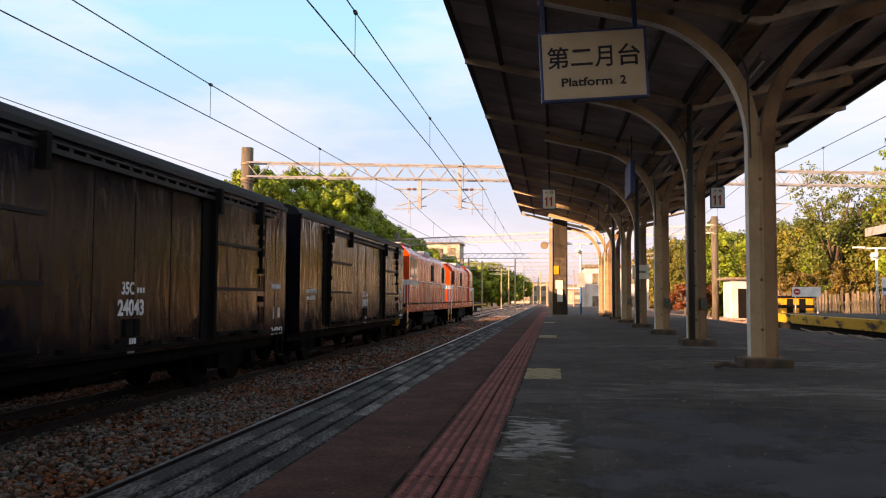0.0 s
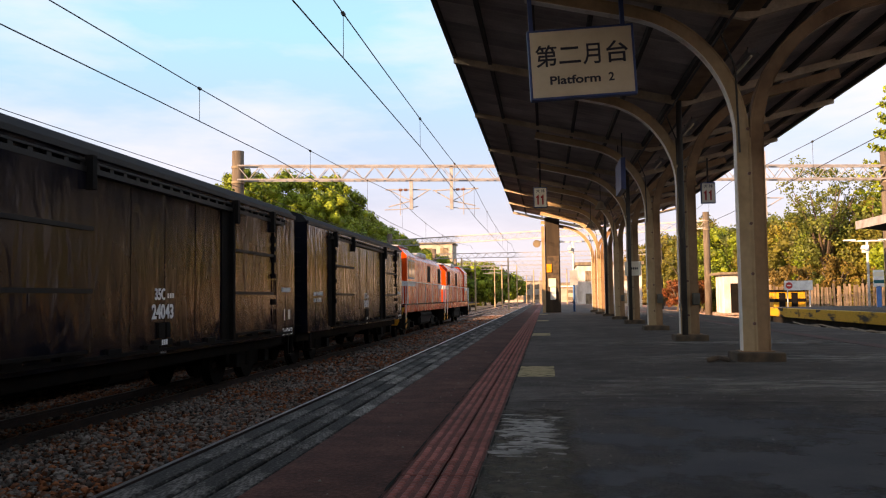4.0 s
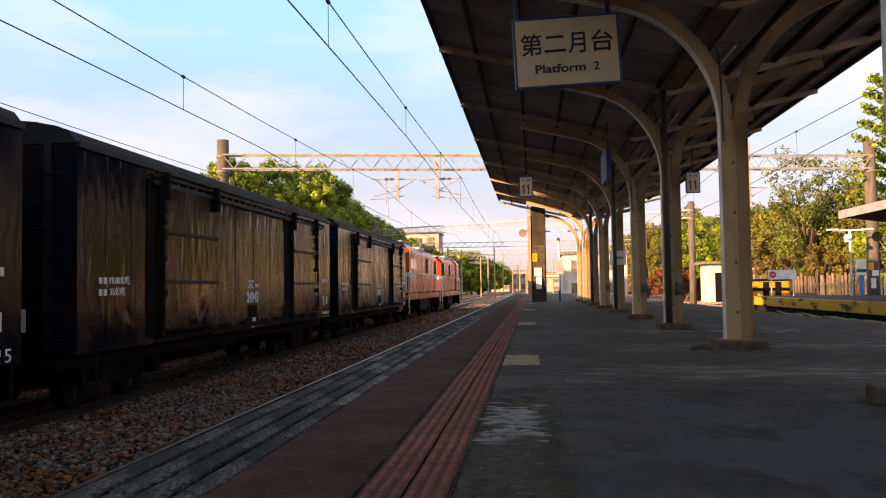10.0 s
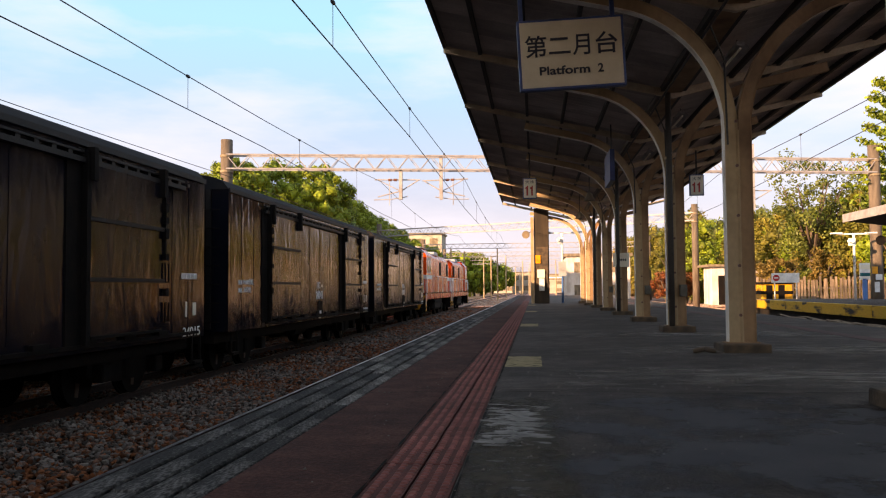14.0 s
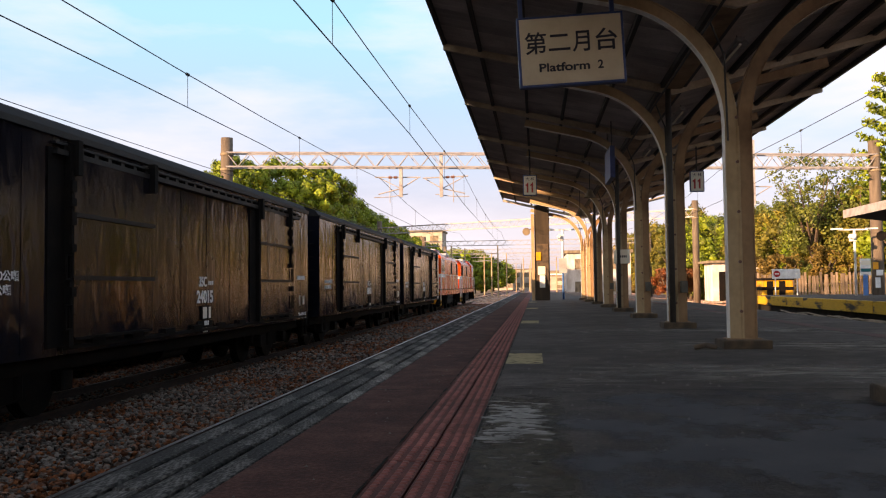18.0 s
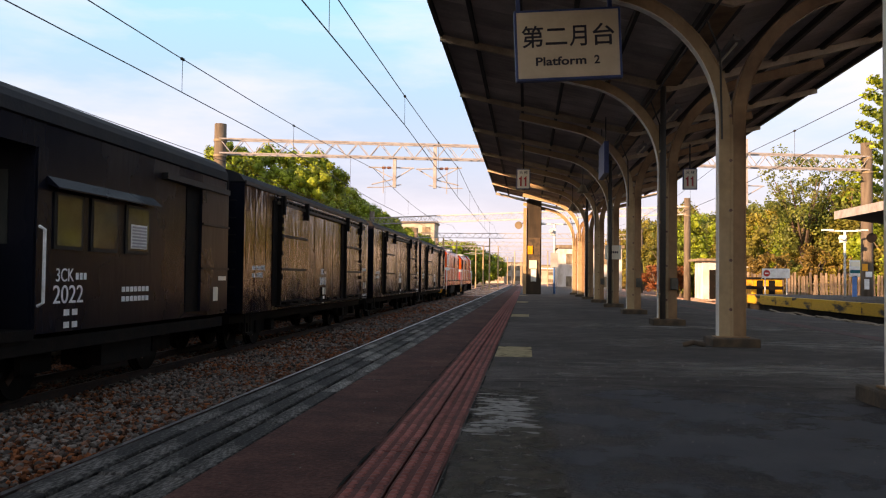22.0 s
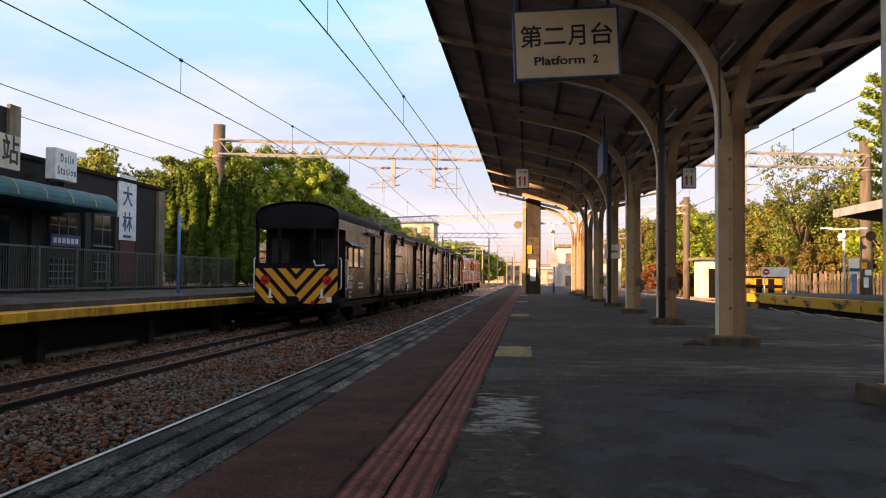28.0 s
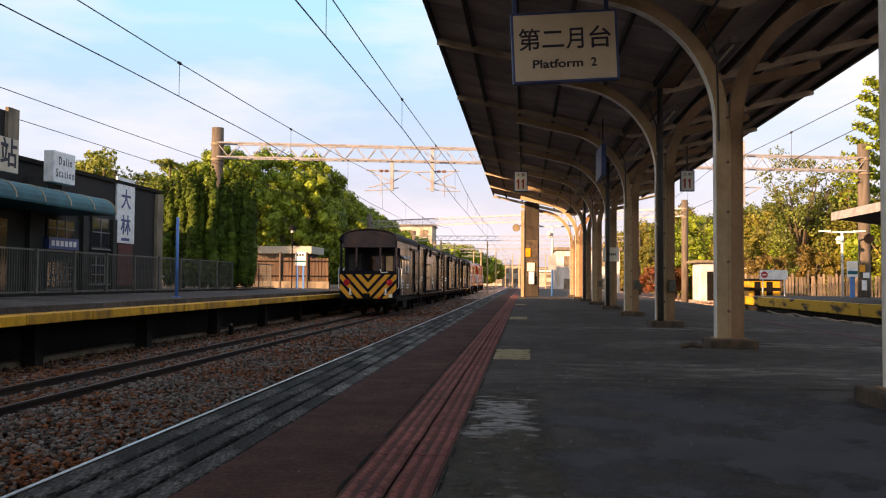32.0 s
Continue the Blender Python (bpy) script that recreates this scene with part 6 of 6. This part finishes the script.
# round dense trees in a row behind the far platform
for i, (x, y, rx, rz, h) in enumerate([(-27, 74, 5.2, 5.6, 12.0), (-23.3, 80, 6.2, 6.4, 12.8), (-23.4, 92, 5.8, 5.8, 11.4), (-27, 100, 7.0, 6.4, 13.2), (-22.9, 104, 5.8, 5.4, 10.9), (-22.6, 118, 5.4, 5.0, 10.3), (-22, 137, 5.5, 4.8, 9.2), (-21.8, 158, 6.0, 4.8, 9.0), (-34, 84, 6.2, 5.4, 12.0)]):
    broad_tree(x, y, -1.1, rx, rz, h + 1.1, 20 + i, leaf_dark, "dense round broadleaf tree in evening sun", leaf=0.155, n=460, per=85, group="round trees", spread=0.115, core=0.66, shell=0.84, low=-0.95, wild=0.36)
for i, (x, y, rx, rz, h) in enumerate([(-14.5, 170, 5, 3.8, 8.6), (-16, 190, 6, 4.5, 10), (-13.5, 215, 5, 4, 9), (-12.5, 245, 5, 3.8, 9), (-14, 280, 7, 4, 9), (-22, 250, 8, 5, 11)]):
    broad_tree(x, y, -1.1, rx, rz, h, 60 + i, leaf_dark, "distant broadleaf tree beside the line", leaf=0.34, n=110, per=50, group="distant trees", core=0.8, shell=0.8, spread=0.2, low=-0.95)


def conifer(x, y, rx, h, seed):
    """Upright flames of scale leaves packed side by side over a dark inner mass."""
    t = thing("juniper", (x, y, 0.1), "dense upright juniper lit at its tips", "tree", "junipers")
    part("trunk", tube(bmesh.new(), [(0, 0, 0), (0, 0, h * 0.7)], 0.16, 8, 0.05), bark, t)
    r = random.Random(seed)
    cl = []

    def flame(px, py, z0, z1, fat, lean):
        n = max(6, int((z1 - z0) / 0.17))
        for j in range(n):
            q = j / (n - 1)
            k = 1.0 + lean * q
            cl.append((px * k + r.uniform(-0.05, 0.05), py * k + r.uniform(-0.05, 0.05), z0 + (z1 - z0) * q, fat * (1.0 - q) ** 0.65 * min(1.0, 0.55 + 2.2 * q) + 0.03))

    for i in range(9):
        a, k = i * 2.4 + r.uniform(-0.4, 0.4), math.sqrt((i + 0.5) / 9)
        flame(math.cos(a) * rx * 0.75 * k, math.sin(a) * rx * 0.75 * k, 0.5, h * r.uniform(0.84, 1.05) * (1.0 - 0.10 * k), 0.40, 0.10)
    for i in range(26):
        a = r.uniform(0, 6.283)
        z = h * r.uniform(0.10, 0.62)
        flame(math.cos(a) * rx * 0.82, math.sin(a) * rx * 0.82, z, z + r.uniform(1.0, 1.9), 0.27, r.uniform(0.08, 0.2))
    foliage("crown", cl, 0.05, 70, leaf_conifer, t, seed, squash=1.15, up=0.6, core=0.8, wild=0.32)
    return t


conifer(-14.9, 36.0, 1.0, 5.5, 1)
conifer(-12.75, 36.4, 0.95, 5.5, 2)
conifer(-13.8, 35.6, 1.0, 5.7, 3)
for i, (x, y, h, w) in enumerate([(-24.2, 46, 8.3, 1.1), (-23.2, 45, 7.7, 1.0), (-21.6, 46, 7.2, 1.3), (-25.6, 47, 7.4, 1.2)]):
    broad_tree(x, y, -1.1, w, 1.7, h + 1.1, 90 + i, leaf_light, "light feathery tree behind the station", leaf=0.11, n=70, per=26, name="feathery_tree", low=-0.9, spread=0.24, shell=0.4)


def fan_tree(x, y, h, seed, reach):
    """A thin stem with a loose star of drooping leaf stalks."""
    t = thing("slim_tree", (x, y, -1.1), "slim papaya-like tree rising over the roof", "tree", "slim trees")
    part("trunk", tube(bmesh.new(), [(0, 0, 0), (0.05, 0, h * 0.5), (0, 0, h)], 0.09, 7, 0.05), bark, t)
    r = random.Random(seed)
    cl = []
    for i in range(15):
        a, up, k = i * 2.4, r.uniform(0.0, 0.75), reach * r.uniform(0.6, 1.0)
        for q in (0.45, 0.7, 0.9, 1.05):
            cl.append((math.cos(a) * k * q, math.sin(a) * k * q, h - 0.1 + k * (up * q - 0.55 * q * q), 0.10 + 0.08 * q))
    foliage("crown", cl, 0.10, 14, leaf_light, t, seed, squash=0.6, wild=0.8)


fan_tree(-21.6, 50.0, 8.9, 97, 1.0)
fan_tree(-21.2, 49.4, 7.6, 98, 1.1)
fan_tree(-22.1, 49.8, 7.2, 99, 0.9)

# sunlit growth behind the third platform: a wall of untidy trees
rr = random.Random(5)
for i in range(30):
    k = i / 29
    y = 62 + 48 * k * k + rr.uniform(-1.5, 1.5)
    x = 27.5 - 10.5 * k + rr.uniform(-1.2, 1.2)
    h = 7.6 + 1.6 * k + rr.uniform(-1.2, 1.0)
    broad_tree(x, y, -1.1, rr.uniform(2.4, 3.4), h * 0.5, h, 120 + i, rr.choice([leaf_gold, leaf_gold, leaf_open, leaf_dark]), "untidy golden green thicket tree", leaf=0.12, n=110, per=80, group="thicket trees", name="thicket_tree", low=-0.98, spread=0.2, core=0.55, shell=0.7)
for i in range(12):
    broad_tree(16 + i * 1.5, 63.5 + rr.uniform(-1, 1), -1.1, 1.5, 1.6, 3.6 + rr.uniform(-0.5, 0.8), 160 + i, rr.choice([leaf_gold, leaf_dry, leaf_open]), "low golden brown bush behind the fence", leaf=0.10, n=40, per=70, group="fence bushes", name="bush", low=-0.98)
broad_tree(20.6, 66, -1.1, 3.3, 4.6, 12.2, 201, leaf_open, "tall open leafy tree with bare branches", leaf=0.12, n=110, per=60, name="open_tree", low=-0.9, spread=0.17, shell=0.35, limbs=11)
broad_tree(24.0, 66, -1.1, 3.3, 4.0, 11.0, 202, leaf_open, "tall open leafy tree with bare branches", leaf=0.12, n=110, per=60, name="open_tree", low=-0.9, spread=0.17, shell=0.35, limbs=11)
for i in range(6):
    broad_tree(12.6 + i * 0.8, 84 + i * 2, -1.1, 1.4, 1.2, 3.2, 230 + i, leaf_red, "reddish bush in evening sun", leaf=0.16, n=30, per=40, group="red bushes", name="red_bush", low=-0.9)

# the same growth runs on beside the line into the distance, added tall and golden for wagon reflections
for i in range(22):
    y = 112 + i * 9.5 + rr.uniform(-2, 2)
    tall = 11.5 if y < 205 else 8.0
    broad_tree(20.5 + rr.uniform(-1.0, 2.5), y, -1.1, rr.uniform(4.2, 5.4), tall * 0.48, tall + rr.uniform(-1.5, 1.5), 300 + i, rr.choice([leaf_gold, leaf_dry, leaf_gold]), "golden tree beside the far line, added for wagon reflections", leaf=0.26, n=80, per=60, group="far line trees", name="line_tree", low=-0.98, core=0.6, shell=0.7)

# araucaria-like tree at the far right
ar = thing("layered_conifer", (18.2, 45.0, -1.1), "dark conifer with spreading layered boughs", "tree")
part("trunk", tube(bmesh.new(), [(0, 0, 0), (0, 0, 12.6)], 0.2, 8, 0.05), bark, ar)
cl = []
rr = random.Random(8)
for k in range(9):
    z = 5.6 + k * 0.75
    for j in range(7):
        a = j * 0.9 + k
        L_ = 2.5 * (1 - k / 12)
        for q in range(1, 6):
            cl.append((math.cos(a) * L_ * q / 5, math.sin(a) * L_ * q / 5, z + 0.12 * q, 0.22))
foliage("crown", cl, 0.13, 16, leaf_dark, ar, 9, squash=0.6)

# ---------------------------------------------------------------- loose stones, tiles and planks
def stones(name, x0, x1, y0, y1, n, size, seed, parent, material=None):
    r = np.random.RandomState(seed)
    ico = bmesh.new()
    bmesh.ops.create_icosphere(ico, subdivisions=1, radius=1.0)
    base = np.array([v.co[:] for v in ico.verts])
    faces = np.array([[v.index for v in f.verts] for f in ico.faces])
    ico.free()
    pos = np.stack([r.uniform(x0, x1, n), r.uniform(y0, y1, n), np.zeros(n)], 1)
    crown = np.minimum(np.abs(pos[:, 0] - TRACK_TRAIN), np.abs(pos[:, 0] - TRACK_NEAR))
    pos[:, 2] = -1.10 + r.uniform(-0.01, 0.03, n) + 0.045 * np.exp(-((crown - 1.1) / 0.5) ** 2)
    for xr in (TRACK_TRAIN - 0.5675, TRACK_TRAIN + 0.5675):
        # the rails stand clear, with the stones trodden down beside them
        near = np.abs(pos[:, 0] - xr) < 0.19
        pos[near, 2] -= 0.10
    sc = size * r.uniform(0.6, 1.4, (n, 1, 1)) * r.uniform(0.7, 1.2, (n, 1, 3))
    ang = r.uniform(0, 6.283, n)
    v = base[None] * sc * r.uniform(0.62, 1.22, (n, len(base), 1))
    c, s = np.cos(ang)[:, None], np.sin(ang)[:, None]
    v = np.stack([v[..., 0] * c - v[..., 1] * s, v[..., 0] * s + v[..., 1] * c, v[..., 2] * 0.8], -1) + pos[:, None]
    f = faces[None] + (np.arange(n) * len(base))[:, None, None]
    me = bpy.data.meshes.new(name)
    me.from_pydata(v.reshape(-1, 3).tolist(), [], f.reshape(-1, 3).tolist())
    return put(name, me, material or stone_mat, parent)


bs_ = thing("ballast_stones", (0, 0, 0), "broken grey and rusty ballast stones", "ballast", kind="stuff")
stones("stones", -9.0, -3.4, 5.5, 20, 30000, 0.034, 1, bs_)
stones("rubble", -9.9, -8.6, 10, 44, 6000, 0.045, 8, bs_, rubble_mat)
stones("stones", -9.0, -3.2, 20, 42, 16000, 0.048, 2, bs_)
stones("stones", -8.9, -3.2, 42, 80, 9000, 0.075, 4, bs_)
stones("pale_stones", -9.5, 14.0, 88, 150, 16000, 0.11, 5, bs_, far_stone_sunlit)
stones("pale_stones", 6.3, 18.5, 50, 88, 14000, 0.085, 6, bs_, far_stone_sunlit)
stones("stones", 6.2, 11.1, 14, 44, 5000, 0.06, 3, bs_)

TILE = TAC_R - TAC_L
tl = bmesh.new()
for x0, x1 in ((-TILE / 2 + 0.002, -0.005), (0.005, TILE / 2 - 0.002)):
    box(tl, x0, x1, -0.164, 0.164, -0.012, 0.0)
for i in range(6):
    for j in range(6):
        x, y = -0.134 + i * 0.0525 + (0.005 if i > 2 else -0.0), -0.136 + j * 0.0545
        vs = [tl.verts.new((x + a * w, y + b * w2, z)) for w, w2, z in ((0.0155, 0.018, 0.0), (0.009, 0.011, 0.0065)) for a, b in ((-1, -1), (1, -1), (1, 1), (-1, 1))]
        tl.faces.new(vs[4:])
        for k in range(4):
            tl.faces.new((vs[k], vs[(k + 1) % 4], vs[4 + (k + 1) % 4], vs[4 + k]))
tile = finish(tl, "tactile_tile")
tile.materials.append(tactile)
tile.materials.append(tactile_stud)
for p in tile.polygons:
    if p.center.z > 0.001:
        p.material_index = 1
rr = random.Random(77)
for i in range(150):
    put("tactile_tile", tile, tactile, pf, "red studded guidance tile" if i == 0 else "", pose((TAC_L + TAC_R) / 2 + rr.uniform(-0.002, 0.002), 1.5 + 0.331 * i, 0.002 + rr.uniform(-0.002, 0.001), rr.uniform(-0.3, 0.3), 0, rr.uniform(-0.25, 0.25)))
part("near_tactile_strip", B(TAC_L + 0.003, TAC_R - 0.003, -20, 1.33, -0.012, 0.004), tactile, pf)
part("near_edge", B(PL + 0.01, BROWN, -20, 0.39, -0.04, -0.004), plank_mat, pf)
part("far_tactile_strip", B(TAC_L + 0.003, TAC_R - 0.003, 51.0, 86, -0.012, 0.004), tactile, pf)
part("right_tactile_strip", B(4.52, 4.80, -5, 80, 0.0, 0.006), tactile_faded, pf)
PLANK = (BROWN - PL) / 4
pk = finish(B(-PLANK / 2 + 0.009, PLANK / 2 - 0.009, -0.598, 0.598, -0.04, 0.0, bevel=0.008), "edge_plank")
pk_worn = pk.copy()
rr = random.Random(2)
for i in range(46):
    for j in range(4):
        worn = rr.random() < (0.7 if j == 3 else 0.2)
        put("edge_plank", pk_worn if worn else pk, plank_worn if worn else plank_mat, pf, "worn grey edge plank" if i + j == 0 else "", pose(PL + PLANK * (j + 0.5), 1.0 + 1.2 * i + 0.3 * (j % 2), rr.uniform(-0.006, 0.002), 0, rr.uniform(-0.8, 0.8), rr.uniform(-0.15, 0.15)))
part("far_edge", B(PL + 0.01, BROWN, 56.4, 86, -0.04, -0.004), plank_mat, pf)

# worn paint on the platform
PAINT_LEVEL = [0.0]


def paint(name, x0, x1, y0, y1, m, label):
    t = thing(name, (0, 0, 0), label, "marking", kind="structure")
    PAINT_LEVEL[0] += 0.0004
    t.matrix_basis = pose((x0 + x1) / 2, (y0 + y1) / 2, DECK + PAINT_LEVEL[0] - 0.002)
    hx, hy = (x1 - x0) / 2, (y1 - y0) / 2
    bm = bmesh.new()
    bm.faces.new([bm.verts.new(v) for v in ((-hx, -hy, 0.003), (hx, -hy, 0.003), (hx, hy, 0.003), (-hx, hy, 0.003))])
    part("paint", bm, m, t)


paint("dust_mark", -0.30, 5.0, 6.5, 8.3, dust_film, "pale dusty streaks on the asphalt")
paint("dust_mark", 0.6, 5.6, 9.5, 11.5, dust_film, "pale dusty streaks on the asphalt")
paint("dust_mark", 0.4, 5.2, 13.0, 14.8, dust_film, "pale dusty streaks on the asphalt")
paint("old_asphalt_mark", -0.31, 0.16, 0.8, 5.9, moss_film, "bare brownish asphalt beside the guidance strip")
paint("damp_patch", 0.05, 3.4, 0.9, 6.2, damp_film, "darker bluish patch of newer asphalt")
for y in (8.8, 17.4, 27.4, 37.5):
    paint("yellow_mark", TAC_R + 0.015, 0.06, y - 0.62, y + 0.62, yellow_worn, "worn yellow paint patch beside the guidance strip")
paint("white_mark", -0.32, 0.09, 4.05, 5.55, white_worn, "flaking white paint patch on the asphalt")
paint("white_speck", -0.31, 0.13, 2.3, 4.2, white_trace, "few specks of old white paint")
paint("white_line", 3.35, 4.1, 13.2, 15.0, white_trace, "trace of a white line on the asphalt")
# cracks and patch seams in the asphalt
ck = thing("asphalt_seam", (0, 0, DECK), "thin dark seam across the asphalt", "seam", kind="structure")
rr = random.Random(31)


def crack(pts, w0, w1, m, z):
    bm = bmesh.new()
    ring = []
    for x, y in pts:
        w = rr.uniform(w0, w1)
        ring.append((bm.verts.new((x, y - w, z)), bm.verts.new((x, y + w, z))))
    for (a, b), (c, d) in zip(ring, ring[1:]):
        bm.faces.new((a, c, d, b))
    part("seam", bm, m, ck)


for y, xa, xb, z in ((6.15, BROWN, TAC_L, 0.001), (6.2, TAC_R, 3.6, 0.0045), (10.2, BROWN, TAC_L, 0.001), (13.6, TAC_R, 5.2, 0.0045), (21.5, BROWN, TAC_L, 0.001), (21.6, TAC_R, 5.0, 0.0045)):
    n = max(10, int((xb - xa) / 0.06))
    ph = rr.uniform(0, 6)
    crack([(xa + (xb - xa) * k / n, y + rr.uniform(-0.02, 0.02) + 0.05 * math.sin(ph + k * 0.21)) for k in range(n + 1)], 0.003, 0.014, joint_dark, z)
# the pale lip of the older surface along the patch
crack([(TAC_R + 0.05 + 3.6 * k / 60, 6.36 + rr.uniform(-0.03, 0.03) + 0.1 * math.sin(k * 0.13)) for k in range(61)], 0.0, 0.03, lip_pale, 0.004)
crack([(0.3 + 1.5 * k / 30, 6.75 + 0.22 * math.sin(k * 0.12) + rr.uniform(-0.02, 0.02)) for k in range(31)], 0.0, 0.022, lip_pale, 0.004)
# a ragged tarry edge between strip and asphalt
for x0 in (TAC_L - 0.012, TAC_R + 0.012):
    bm = bmesh.new()
    ring = []
    for k in range(240):
        w = rr.uniform(0.001, 0.008) if rr.random() < 0.75 else 0.0
        y = 1.6 + k * 0.09
        ring.append((bm.verts.new((x0 - w, y, 0.0047)), bm.verts.new((x0 + w, y, 0.0047))))
    for (a, b), (c, d) in zip(ring, ring[1:]):
        bm.faces.new((a, b, d, c))
    part("seam", bm, joint_dark, ck)
# grit and crumbs on the asphalt
gr = thing("loose_grit", (0, 0, DECK), "scattered small stones and crumbs on the platform", "grit", kind="stuff")
grit = bmesh.new()
for k in range(420):
    x, y, r_ = rr.uniform(-1.15, 3.2), 2.0 + 10 * rr.random() ** 1.6, rr.uniform(0.004, 0.011)
    if TAC_L < x < TAC_R:
        continue
    vs = [grit.verts.new((x + r_ * a, y + r_ * b, c)) for a, b, c in ((-1, -0.4, 0), (0.9, -0.8, 0), (0.2, 1, 0), (0.1, 0, r_ * 0.9))]
    for f in ((0, 1, 3), (1, 2, 3), (2, 0, 3)):
        grit.faces.new([vs[q] for q in f])
part("crumbs", grit, lip_pale, gr)


# ---------------------------------------------------------------- what moves
RUN = [(0, -19.45), (1, -19.28), (2, -19.02), (3, -18.67), (4.5, -17.93), (6, -16.9), (7, -16.1), (8, -15.25), (9, -14.3), (10, -13.25), (11, -12.05), (12, -10.75), (13, -9.35), (14, -7.88), (15.5, -5.48), (17, -2.85), (18, -0.95), (19, 1.3), (20, 3.75), (21, 6.15), (22, 8.6), (23, 11.2), (24, 13.94), (25, 16.85), (26.5, 21.45), (28, 26.25), (29, 29.35), (30, 32.5), (31, 35.7), (32, 38.9)]


def motions():
    for ob, off in TRAIN:
        walk(ob, [(t, pose(TRACK_TRAIN, s + off, RAIL_TOP)) for t, s in RUN])
    ts, ss = np.array([r[0] for r in RUN], float), np.array([r[1] for r in RUN])
    turns = [0.0]
    while turns[-1] < 32.0:
        s_next = np.interp(turns[-1], ts, ss) + 0.43 * radians(75)
        t_next = float(np.interp(s_next, ss, ts)) if s_next < ss[-1] else 32.0
        turns.append(min(32.0, max(t_next, turns[-1] + 0.1)))
    for w in WHEELS:
        y, z = w.location.y, w.location.z
        rows = [(t, Matrix.Translation((0, y, z)) @ Matrix.Rotation(-(np.interp(t, ts, ss) - ss[0]) / 0.43, 4, "X")) for t in turns]
        walk(w, rows)


motions()
